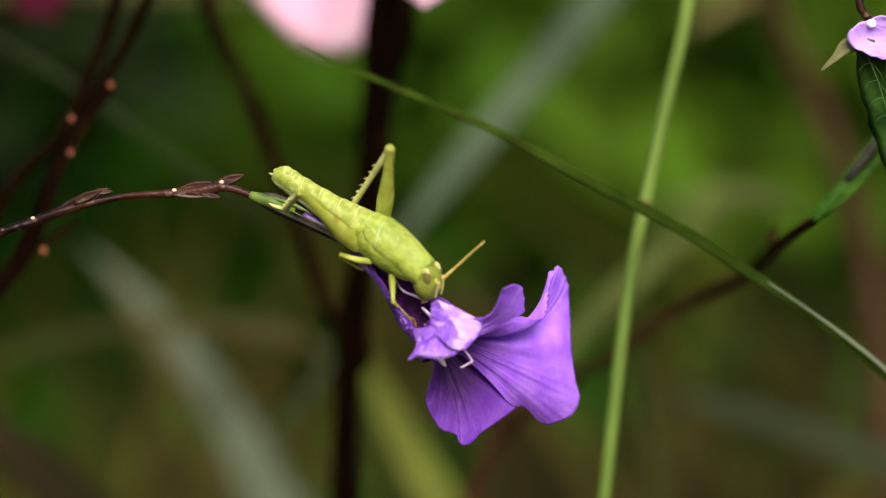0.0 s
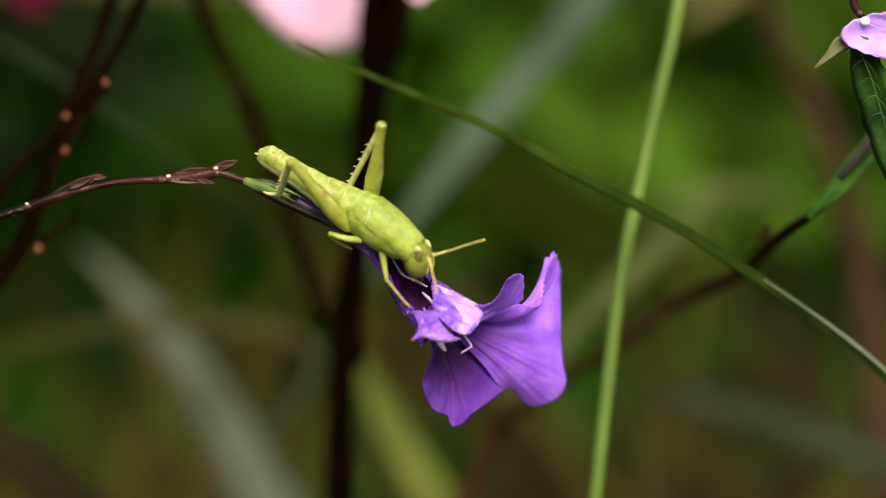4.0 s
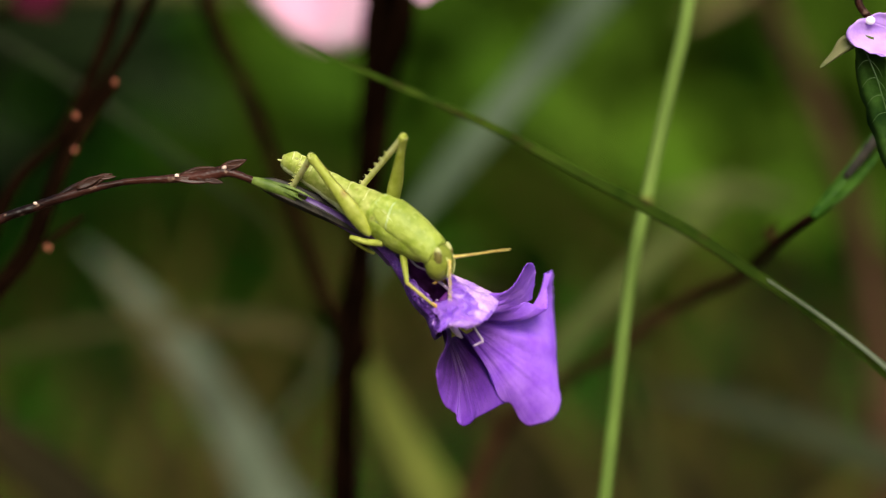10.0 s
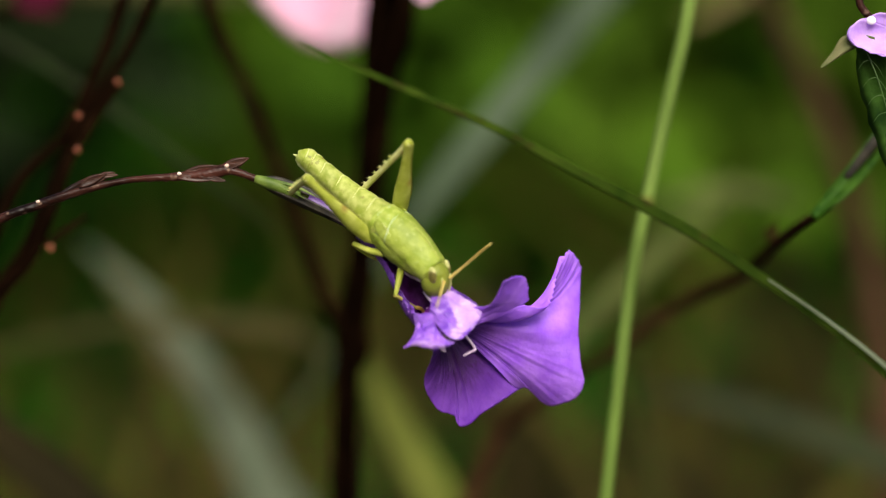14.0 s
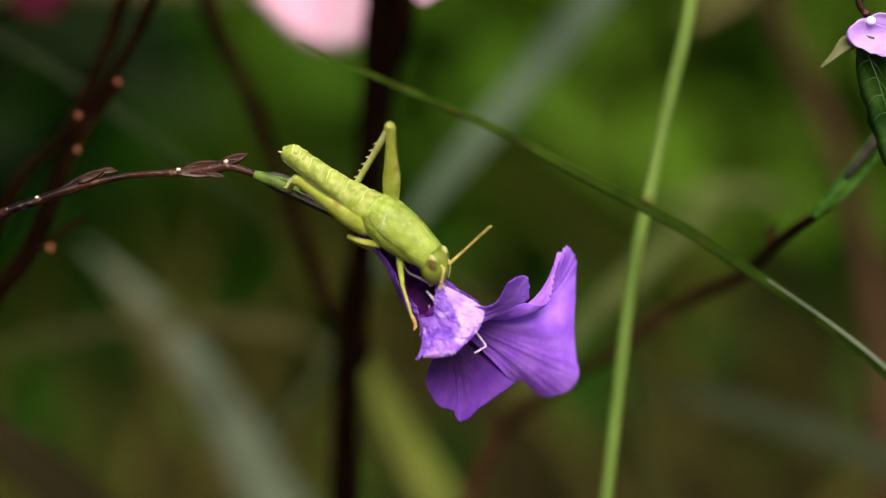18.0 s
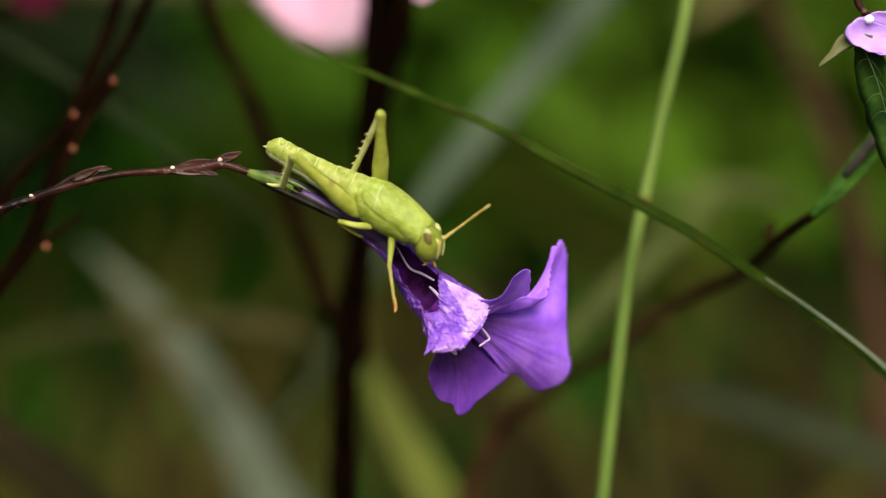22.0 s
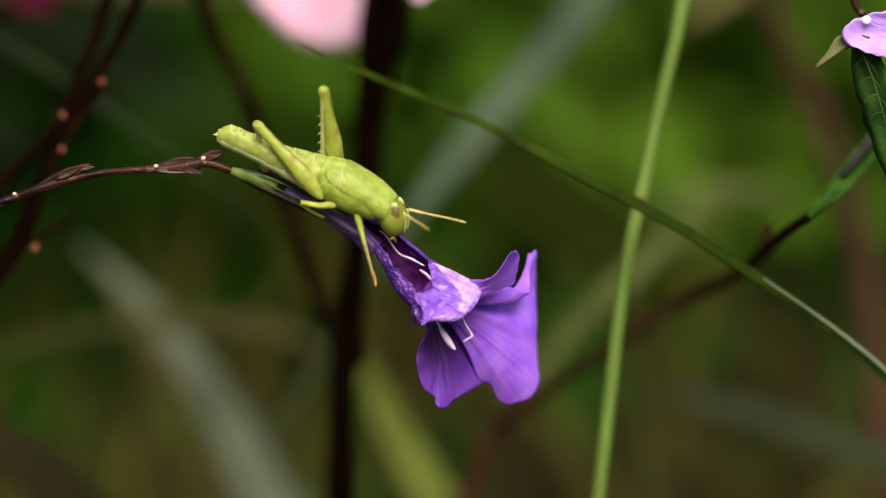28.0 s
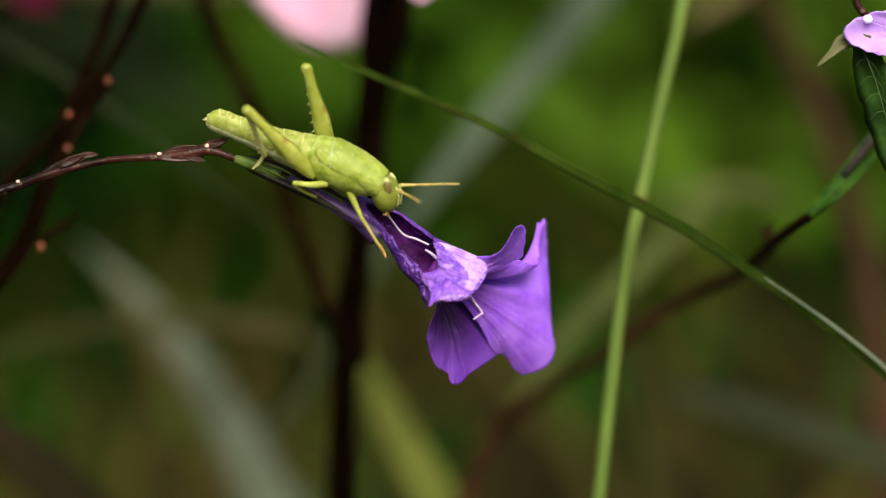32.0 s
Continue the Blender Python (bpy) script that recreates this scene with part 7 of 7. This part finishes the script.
    walk(limbs["fore_femur"], [(t, pose(*v)) for t, *v in [
        (0, 0.00750, -0.00260, -0.00340, 38.7, 34.0, -42.5), (0.5, 0.00750, -0.00260, -0.00340, 38.7, 34.0, -42.5), (1, 0.00750, -0.00260, -0.00340, 38.7, 34.0, -42.5),
        (1.5, 0.00750, -0.00260, -0.00340, 39.9, 34.4, -41.1), (2, 0.00750, -0.00260, -0.00340, 41.1, 34.8, -39.7), (2.5, 0.00750, -0.00260, -0.00340, 42.3, 35.2, -38.3),
        (3, 0.00750, -0.00260, -0.00340, 43.5, 35.6, -36.9), (3.5, 0.00750, -0.00260, -0.00340, 44.7, 36.0, -35.5), (5.5, 0.00750, -0.00260, -0.00340, 49.5, 37.3, -29.6),
        (6, 0.00750, -0.00260, -0.00340, 50.7, 37.6, -28.1), (6.5, 0.00750, -0.00260, -0.00340, 49.9, 37.7, -28.9), (7, 0.00750, -0.00260, -0.00340, 49.2, 37.7, -29.8),
        (7.5, 0.00750, -0.00260, -0.00340, 48.4, 37.8, -30.6), (8, 0.00750, -0.00260, -0.00340, 47.6, 37.8, -31.5), (8.5, 0.00750, -0.00260, -0.00340, 46.8, 37.9, -32.3),
        (9, 0.00750, -0.00260, -0.00340, 46.1, 37.9, -33.2), (9.5, 0.00750, -0.00260, -0.00340, 45.3, 37.9, -34.0), (10, 0.00750, -0.00260, -0.00340, 44.5, 38.0, -34.9),
        (10.5, 0.00750, -0.00260, -0.00340, 42.2, 37.3, -37.6), (11, 0.00750, -0.00260, -0.00340, 39.9, 36.5, -40.2), (11.5, 0.00750, -0.00260, -0.00340, 37.6, 35.7, -42.8),
        (12, 0.00750, -0.00260, -0.00340, 35.3, 34.8, -45.4), (12.5, 0.00750, -0.00260, -0.00340, 32.9, 33.9, -47.9), (13, 0.00750, -0.00260, -0.00340, 30.6, 32.9, -50.3),
        (13.5, 0.00750, -0.00260, -0.00340, 28.2, 31.9, -52.7), (14, 0.00750, -0.00260, -0.00340, 25.8, 30.8, -55.0), (14.5, 0.00750, -0.00260, -0.00340, 31.0, 28.5, -51.7),
        (16.5, 0.00750, -0.00260, -0.00340, 51.4, 18.4, -39.5), (17, 0.00750, -0.00260, -0.00340, 55.9, 15.9, -36.8), (17.5, 0.00750, -0.00260, -0.00340, 51.2, 19.3, -39.0),
        (18, 0.00750, -0.00260, -0.00340, 46.3, 22.7, -41.4), (18.5, 0.00750, -0.00260, -0.00340, 41.2, 26.3, -44.1), (19, 0.00750, -0.00260, -0.00340, 36.1, 29.8, -46.9),
        (19.5, 0.00750, -0.00260, -0.00340, 30.9, 33.2, -49.9), (20, 0.00750, -0.00260, -0.00340, 25.9, 36.6, -53.1), (20.5, 0.00750, -0.00260, -0.00340, 20.8, 39.7, -56.5),
        (21, 0.00750, -0.00260, -0.00340, 15.9, 42.7, -60.1), (21.5, 0.00750, -0.00260, -0.00340, 19.5, 42.5, -57.1), (22, 0.00750, -0.00260, -0.00340, 23.1, 42.2, -54.0),
        (22.5, 0.00750, -0.00260, -0.00340, 26.6, 41.9, -50.9), (23, 0.00750, -0.00260, -0.00340, 30.1, 41.4, -47.9), (23.5, 0.00750, -0.00260, -0.00340, 33.5, 40.9, -44.9),
        (24, 0.00750, -0.00260, -0.00340, 36.7, 40.3, -41.9), (24.5, 0.00750, -0.00260, -0.00340, 39.8, 39.6, -39.1), (25, 0.00750, -0.00260, -0.00340, 42.8, 38.9, -36.3),
        (25.5, 0.00750, -0.00260, -0.00340, 43.1, 38.7, -36.0), (27.5, 0.00750, -0.00260, -0.00340, 44.3, 38.0, -35.1), (28, 0.00750, -0.00260, -0.00340, 44.6, 37.9, -34.8),
        (28.5, 0.00750, -0.00260, -0.00340, 44.8, 37.7, -34.6), (29, 0.00750, -0.00260, -0.00340, 45.1, 37.5, -34.3), (29.5, 0.00750, -0.00260, -0.00340, 45.4, 37.4, -34.1),
        (30, 0.00750, -0.00260, -0.00340, 45.7, 37.2, -33.9), (30.5, 0.00750, -0.00260, -0.00340, 47.8, 36.7, -31.8), (31, 0.00750, -0.00260, -0.00340, 49.8, 36.2, -29.7),
        (31.5, 0.00750, -0.00260, -0.00340, 51.8, 35.7, -27.6), (32, 0.00750, -0.00260, -0.00340, 53.7, 35.1, -25.6)]])
    walk(limbs["fore_tibia"], [(t, pose(*v)) for t, *v in [
        (0, 0.01062, -0.00546, -0.00625, 101.0, 49.2, 40.3), (0.5, 0.01062, -0.00546, -0.00625, 101.0, 49.2, 40.3), (1, 0.01062, -0.00546, -0.00625, 101.0, 49.2, 40.3),
        (1.5, 0.01067, -0.00537, -0.00628, 96.0, 47.7, 34.8), (2, 0.01072, -0.00528, -0.00631, 91.3, 45.8, 29.3), (2.5, 0.01077, -0.00518, -0.00634, 87.0, 43.6, 24.0),
        (3, 0.01082, -0.00509, -0.00637, 83.2, 41.1, 18.9), (3.5, 0.01086, -0.00499, -0.00640, 79.9, 38.4, 14.2), (5.5, 0.01103, -0.00460, -0.00649, 72.0, 26.4, -1.4),
        (6, 0.01107, -0.00450, -0.00651, 71.1, 23.4, -4.4), (6.5, 0.01103, -0.00455, -0.00652, 71.9, 22.4, -3.2), (7, 0.01100, -0.00460, -0.00652, 72.7, 21.4, -1.9),
        (7.5, 0.01097, -0.00465, -0.00652, 73.5, 20.3, -0.7), (8, 0.01094, -0.00470, -0.00653, 74.1, 19.3, 0.5), (8.5, 0.01090, -0.00475, -0.00653, 74.8, 18.2, 1.7),
        (9, 0.01087, -0.00480, -0.00653, 75.4, 17.1, 2.9), (9.5, 0.01083, -0.00485, -0.00654, 75.9, 16.1, 4.0), (10, 0.01080, -0.00490, -0.00654, 76.4, 15.0, 5.2),
        (10.5, 0.01072, -0.00508, -0.00649, 77.2, 18.8, 9.0), (11, 0.01063, -0.00525, -0.00643, 78.7, 22.9, 13.3), (11.5, 0.01054, -0.00542, -0.00637, 80.9, 27.0, 18.0),
        (12, 0.01044, -0.00558, -0.00631, 83.9, 31.0, 23.1), (12.5, 0.01034, -0.00574, -0.00624, 87.7, 34.8, 28.6), (13, 0.01023, -0.00590, -0.00617, 92.3, 38.3, 34.4),
        (13.5, 0.01012, -0.00605, -0.00609, 97.7, 41.4, 40.4), (14, 0.01001, -0.00619, -0.00601, 103.5, 44.1, 46.5), (14.5, 0.01028, -0.00612, -0.00584, 93.3, 43.1, 33.3),
        (16.5, 0.01123, -0.00568, -0.00501, 63.8, 19.9, -21.1), (17, 0.01143, -0.00554, -0.00479, 63.3, 13.3, -29.1), (17.5, 0.01124, -0.00563, -0.00508, 60.7, 16.2, -29.7),
        (18, 0.01103, -0.00571, -0.00537, 58.2, 19.2, -30.4), (18.5, 0.01079, -0.00578, -0.00566, 55.7, 22.3, -31.1), (19, 0.01053, -0.00583, -0.00593, 53.3, 25.3, -31.9),
        (19.5, 0.01025, -0.00586, -0.00619, 50.8, 28.4, -32.7), (20, 0.00996, -0.00588, -0.00644, 48.4, 31.4, -33.8), (20.5, 0.00966, -0.00587, -0.00666, 45.9, 34.5, -34.9),
        (21, 0.00937, -0.00585, -0.00686, 43.4, 37.5, -36.2), (21.5, 0.00954, -0.00576, -0.00685, 42.9, 37.7, -36.7), (22, 0.00972, -0.00565, -0.00683, 42.3, 38.0, -37.1),
        (22.5, 0.00990, -0.00555, -0.00680, 41.7, 38.2, -37.7), (23, 0.01007, -0.00544, -0.00677, 41.1, 38.5, -38.2), (23.5, 0.01023, -0.00532, -0.00674, 40.5, 38.7, -38.7),
        (24, 0.01039, -0.00520, -0.00670, 39.9, 38.9, -39.3), (24.5, 0.01055, -0.00508, -0.00665, 39.2, 39.2, -39.8), (25, 0.01070, -0.00495, -0.00660, 38.6, 39.4, -40.4),
        (25.5, 0.01072, -0.00494, -0.00659, 40.6, 41.2, -37.6), (27.5, 0.01079, -0.00491, -0.00654, 50.7, 48.0, -24.4), (28, 0.01080, -0.00490, -0.00653, 53.7, 49.5, -20.6),
        (28.5, 0.01082, -0.00489, -0.00652, 56.9, 50.8, -16.5), (29, 0.01084, -0.00488, -0.00651, 60.3, 51.9, -12.3), (29.5, 0.01086, -0.00487, -0.00650, 63.8, 52.9, -7.9),
        (30, 0.01087, -0.00486, -0.00648, 67.4, 53.7, -3.5), (30.5, 0.01098, -0.00475, -0.00645, 65.5, 49.4, -6.2), (31, 0.01107, -0.00464, -0.00641, 64.2, 45.0, -8.6),
        (31.5, 0.01117, -0.00452, -0.00637, 63.5, 40.6, -10.6), (32, 0.01126, -0.00440, -0.00633, 63.2, 36.1, -12.4)]])
    walk(limbs["antenna_l"], [(t, pose(*v)) for t, *v in [
        (0, 0.01570, 0.00090, -0.00020, 0.0, -52.7, 62.2), (0.5, 0.01570, 0.00090, -0.00020, 0.0, -54.1, 52.8), (1, 0.01570, 0.00090, -0.00020, -0.0, -52.4, 39.5),
        (1.5, 0.01570, 0.00090, -0.00020, 0.0, -46.1, 33.9), (2, 0.01570, 0.00090, -0.00020, -0.0, -40.1, 30.0), (2.5, 0.01570, 0.00090, -0.00020, 0.0, -39.0, 27.5),
        (3, 0.01570, 0.00090, -0.00020, 0.0, -38.3, 25.7), (3.5, 0.01570, 0.00090, -0.00020, 0.0, -40.7, 26.2), (5.5, 0.01570, 0.00090, -0.00020, 0.0, -54.3, 32.7),
        (6, 0.01570, 0.00090, -0.00020, -0.0, -55.2, 37.3), (6.5, 0.01570, 0.00090, -0.00020, 0.0, -51.0, 40.1), (7, 0.01570, 0.00090, -0.00020, 0.0, -49.2, 43.8),
        (7.5, 0.01570, 0.00090, -0.00020, 0.0, -48.2, 42.0), (8, 0.01570, 0.00090, -0.00020, 0.0, 11.7, -36.1), (8.5, 0.01570, 0.00090, -0.00020, -0.0, 26.3, -9.8),
        (9, 0.01570, 0.00090, -0.00020, 0.0, -6.9, -0.8), (9.5, 0.01570, 0.00090, -0.00020, -0.0, -20.9, 9.7), (10, 0.01570, 0.00090, -0.00020, 0.0, -29.6, 27.8),
        (10.5, 0.01570, 0.00090, -0.00020, -0.0, -33.7, 33.4), (11, 0.01570, 0.00090, -0.00020, 0.0, -38.5, 41.3), (11.5, 0.01570, 0.00090, -0.00020, 0.0, -37.7, 41.9),
        (12, 0.01570, 0.00090, -0.00020, -0.0, -38.3, 44.3), (12.5, 0.01570, 0.00090, -0.00020, 0.0, -39.2, 46.2), (13, 0.01570, 0.00090, -0.00020, 0.0, -39.5, 48.2),
        (13.5, 0.01570, 0.00090, -0.00020, 0.0, -46.9, 51.6), (14, 0.01570, 0.00090, -0.00020, 0.0, -48.1, 69.9), (14.5, 0.01570, 0.00090, -0.00020, -0.0, -46.2, 67.8),
        (16.5, 0.01570, 0.00090, -0.00020, 0.0, -42.4, 67.1), (17, 0.01570, 0.00090, -0.00020, 0.0, -43.4, 66.1), (17.5, 0.01570, 0.00090, -0.00020, 0.0, -42.5, 78.5),
        (18, 0.01570, 0.00090, -0.00020, 0.0, -42.8, 72.2), (18.5, 0.01570, 0.00090, -0.00020, 0.0, -49.2, 64.5), (19, 0.01570, 0.00090, -0.00020, 0.0, -48.6, 59.1),
        (19.5, 0.01570, 0.00090, -0.00020, 0.0, -49.3, 57.7), (20, 0.01570, 0.00090, -0.00020, 0.0, -49.0, 55.4), (20.5, 0.01570, 0.00090, -0.00020, 0.0, -49.5, 54.5),
        (21, 0.01570, 0.00090, -0.00020, -0.0, -49.4, 52.2), (21.5, 0.01570, 0.00090, -0.00020, 0.0, -49.7, 52.5), (22, 0.01570, 0.00090, -0.00020, 0.0, -48.6, 50.1),
        (22.5, 0.01570, 0.00090, -0.00020, -0.0, -48.6, 49.3), (23, 0.01570, 0.00090, -0.00020, 0.0, -48.7, 48.3), (23.5, 0.01570, 0.00090, -0.00020, 0.0, -40.5, 28.5),
        (24, 0.01570, 0.00090, -0.00020, 0.0, -26.1, 16.7), (24.5, 0.01570, 0.00090, -0.00020, 0.0, -26.6, 6.8), (25, 0.01570, 0.00090, -0.00020, -0.0, -20.4, -1.5),
        (25.5, 0.01570, 0.00090, -0.00020, -0.0, -19.8, -1.5), (27.5, 0.01570, 0.00090, -0.00020, 0.0, -17.2, 1.5), (28, 0.01570, 0.00090, -0.00020, -0.0, -13.9, 3.4),
        (28.5, 0.01570, 0.00090, -0.00020, -0.0, -14.3, 3.6), (29, 0.01570, 0.00090, -0.00020, -0.0, -14.9, 2.2), (29.5, 0.01570, 0.00090, -0.00020, 0.0, -16.3, 1.5),
        (30, 0.01570, 0.00090, -0.00020, 0.0, -17.3, 0.9), (30.5, 0.01570, 0.00090, -0.00020, -0.0, -17.6, 1.4), (31, 0.01570, 0.00090, -0.00020, 0.0, -18.1, 1.1),
        (31.5, 0.01570, 0.00090, -0.00020, 0.0, -20.5, 6.9), (32, 0.01570, 0.00090, -0.00020, 0.0, -21.6, 11.2)]])
    walk(limbs["antenna_r"], [(t, pose(*v)) for t, *v in [
        (0, 0.01570, -0.00090, -0.00020, 0.0, -45.8, -64.2), (0.5, 0.01570, -0.00090, -0.00020, -0.0, -41.5, -62.0), (1, 0.01570, -0.00090, -0.00020, 0.0, -37.6, -62.4),
        (1.5, 0.01570, -0.00090, -0.00020, 0.0, -32.7, -60.7), (2, 0.01570, -0.00090, -0.00020, 0.0, -28.1, -60.0), (2.5, 0.01570, -0.00090, -0.00020, 0.0, -27.1, -57.4),
        (3, 0.01570, -0.00090, -0.00020, 0.0, -26.3, -54.7), (3.5, 0.01570, -0.00090, -0.00020, -0.0, -22.2, -54.6), (5.5, 0.01570, -0.00090, -0.00020, -0.0, -3.3, -53.2),
        (6, 0.01570, -0.00090, -0.00020, 0.0, 2.2, -50.5), (6.5, 0.01570, -0.00090, -0.00020, 0.0, 7.3, -50.9), (7, 0.01570, -0.00090, -0.00020, -0.0, 11.4, -51.8),
        (7.5, 0.01570, -0.00090, -0.00020, 0.0, 10.3, -52.3), (8, 0.01570, -0.00090, -0.00020, 0.0, 9.7, -53.8), (8.5, 0.01570, -0.00090, -0.00020, -0.0, 8.9, -56.2),
        (9, 0.01570, -0.00090, -0.00020, 0.0, 9.1, -53.4), (9.5, 0.01570, -0.00090, -0.00020, -0.0, 0.8, -55.8), (10, 0.01570, -0.00090, -0.00020, 0.0, -6.2, -55.8),
        (10.5, 0.01570, -0.00090, -0.00020, 0.0, -12.6, -56.1), (11, 0.01570, -0.00090, -0.00020, -0.0, -19.2, -56.4), (11.5, 0.01570, -0.00090, -0.00020, 0.0, -19.7, -57.2),
        (12, 0.01570, -0.00090, -0.00020, 0.0, -20.4, -57.0), (12.5, 0.01570, -0.00090, -0.00020, 0.0, -21.6, -58.2), (13, 0.01570, -0.00090, -0.00020, 0.0, -22.4, -58.7),
        (13.5, 0.01570, -0.00090, -0.00020, 0.0, -23.6, -61.1), (14, 0.01570, -0.00090, -0.00020, -0.0, -32.9, -58.3), (14.5, 0.01570, -0.00090, -0.00020, 0.0, -33.3, -58.4),
        (16.5, 0.01570, -0.00090, -0.00020, 0.0, -37.0, -60.4), (17, 0.01570, -0.00090, -0.00020, 0.0, -37.2, -63.6), (17.5, 0.01570, -0.00090, -0.00020, -0.0, -45.8, -71.0),
        (18, 0.01570, -0.00090, -0.00020, -0.0, -39.8, -63.7), (18.5, 0.01570, -0.00090, -0.00020, 0.0, -38.0, -66.7), (19, 0.01570, -0.00090, -0.00020, 0.0, -42.0, -66.1),
        (19.5, 0.01570, -0.00090, -0.00020, 0.0, -41.0, -67.6), (20, 0.01570, -0.00090, -0.00020, -0.0, -39.3, -66.8), (20.5, 0.01570, -0.00090, -0.00020, 0.0, -37.9, -66.5),
        (21, 0.01570, -0.00090, -0.00020, 0.0, -36.6, -67.2), (21.5, 0.01570, -0.00090, -0.00020, 0.0, -35.9, -66.7), (22, 0.01570, -0.00090, -0.00020, 0.0, -35.2, -67.2),
        (22.5, 0.01570, -0.00090, -0.00020, 0.0, -34.7, -67.8), (23, 0.01570, -0.00090, -0.00020, 0.0, -34.3, -68.9), (23.5, 0.01570, -0.00090, -0.00020, 0.0, -35.0, -68.1),
        (24, 0.01570, -0.00090, -0.00020, -0.0, -35.8, -68.6), (24.5, 0.01570, -0.00090, -0.00020, -0.0, -37.6, -73.3), (25, 0.01570, -0.00090, -0.00020, 0.0, -38.2, -73.0),
        (25.5, 0.01570, -0.00090, -0.00020, -0.0, -37.1, -70.1), (27.5, 0.01570, -0.00090, -0.00020, -0.0, -31.6, -56.9), (28, 0.01570, -0.00090, -0.00020, 0.0, -29.2, -51.7),
        (28.5, 0.01570, -0.00090, -0.00020, -0.0, -29.3, -51.5), (29, 0.01570, -0.00090, -0.00020, -0.0, -29.4, -53.1), (29.5, 0.01570, -0.00090, -0.00020, 0.0, -30.1, -54.4),
        (30, 0.01570, -0.00090, -0.00020, -0.0, -30.5, -55.5), (30.5, 0.01570, -0.00090, -0.00020, 0.0, -30.5, -55.2), (31, 0.01570, -0.00090, -0.00020, 0.0, -30.6, -55.7),
        (31.5, 0.01570, -0.00090, -0.00020, 0.0, -30.7, -53.8), (32, 0.01570, -0.00090, -0.00020, -0.0, -30.3, -53.5)]])
    walk(shrub, [(t, pose(-0.06, 0.04, 0, 0, a, 0)) for t, a in [
        (0, -0.098), (0.5, -0.128), (1, -0.256), (1.5, -0.149), (2, -0.129), (2.5, -0.108), (3, -0.098), (5.5, -0.056),
        (6, -0.236), (6.5, -0.215), (7, -0.149), (7.5, -0.098), (8, -0.016), (8.5, 0.020), (9, 0.046), (9.5, 0.015),
        (10, 0.000), (10.5, -0.046), (11, -0.061), (11.5, -0.077), (12, -0.031), (12.5, -0.031), (13, -0.015), (13.5, 0.010),
        (14, 0.031), (14.5, 0.031), (16.5, 0.041), (17, 0.046), (17.5, 0.031), (18, 0.036), (18.5, 0.015), (19, 0.015),
        (19.5, 0.040), (20, 0.025), (20.5, 0.035), (21, 0.035), (21.5, 0.020), (22, -0.011), (22.5, -0.011), (23, -0.031),
        (23.5, -0.041), (24, -0.036), (24.5, -0.052), (25, -0.041), (25.5, -0.093), (27.5, -0.225), (28, -0.159), (28.5, -0.097),
        (29, -0.062), (29.5, -0.026), (30, 0.005), (30.5, 0.020), (31, -0.005), (31.5, -0.030), (32, -0.077)]])
    walk(stalk, [(t, pose(0.02, 0.04, 0, 0, a, 0)) for t, a in [
        (0, -0.044), (3.5, -0.071), (5.5, -0.182), (6, -0.210), (6.5, -0.150), (7, -0.093), (7.5, -0.066), (8, -0.017),
        (8.5, 0.001), (9, -0.003), (9.5, -0.003), (10, 0.000), (10.5, -0.014), (11, 0.000), (11.5, -0.014), (12, -0.029),
        (12.5, -0.029), (13, -0.014), (13.5, 0.010), (14, -0.000), (14.5, -0.000), (16.5, 0.021), (17, 0.026), (17.5, 0.012),
        (18, 0.017), (18.5, -0.002), (19, -0.015), (19.5, 0.000), (20, -0.016), (20.5, -0.007), (21, 0.012), (21.5, 0.005),
        (22, -0.016), (22.5, -0.005), (23, -0.008), (23.5, -0.043), (24, -0.028), (24.5, -0.105), (25, -0.049), (25.5, -0.058),
        (27.5, -0.111), (28, -0.043), (28.5, -0.056), (29, -0.039), (29.5, -0.021), (30, -0.009), (30.5, 0.006), (31, -0.008),
        (31.5, -0.024), (32, -0.063)]])
    walk(blade, [(t, pose(0.16, 0.02, 0, 0, a, 0)) for t, a in [
        (0, -0.004), (0.5, -0.004), (1, 0.006), (1.5, 0.020), (2, 0.011), (2.5, 0.001), (3, 0.011), (3.5, 0.036),
        (5.5, 0.036), (6, 0.026), (6.5, 0.031), (7, 0.021), (7.5, 0.011), (8, 0.000), (8.5, 0.005), (9, 0.000),
        (9.5, 0.000), (10, 0.000), (10.5, 0.000), (11, 0.000), (11.5, 0.000), (12, 0.000), (12.5, 0.000), (13, 0.000),
        (13.5, -0.005), (14, 0.001), (14.5, 0.001), (16.5, -0.004), (17, 0.001), (17.5, -0.015), (18, -0.010), (18.5, 0.000),
        (19, 0.000), (19.5, -0.005), (20, -0.005), (20.5, -0.010), (21, -0.010), (21.5, -0.010), (22, -0.010), (22.5, -0.010),
        (23, -0.015), (23.5, 0.005), (24, -0.005), (24.5, -0.005), (25, 0.021), (25.5, -0.000), (27.5, 0.006), (28, 0.010),
        (28.5, -0.005), (29, 0.000), (29.5, 0.005), (30, 0.005), (30.5, 0.005), (31, -0.005), (31.5, 0.001), (32, 0.000)]])


motions()
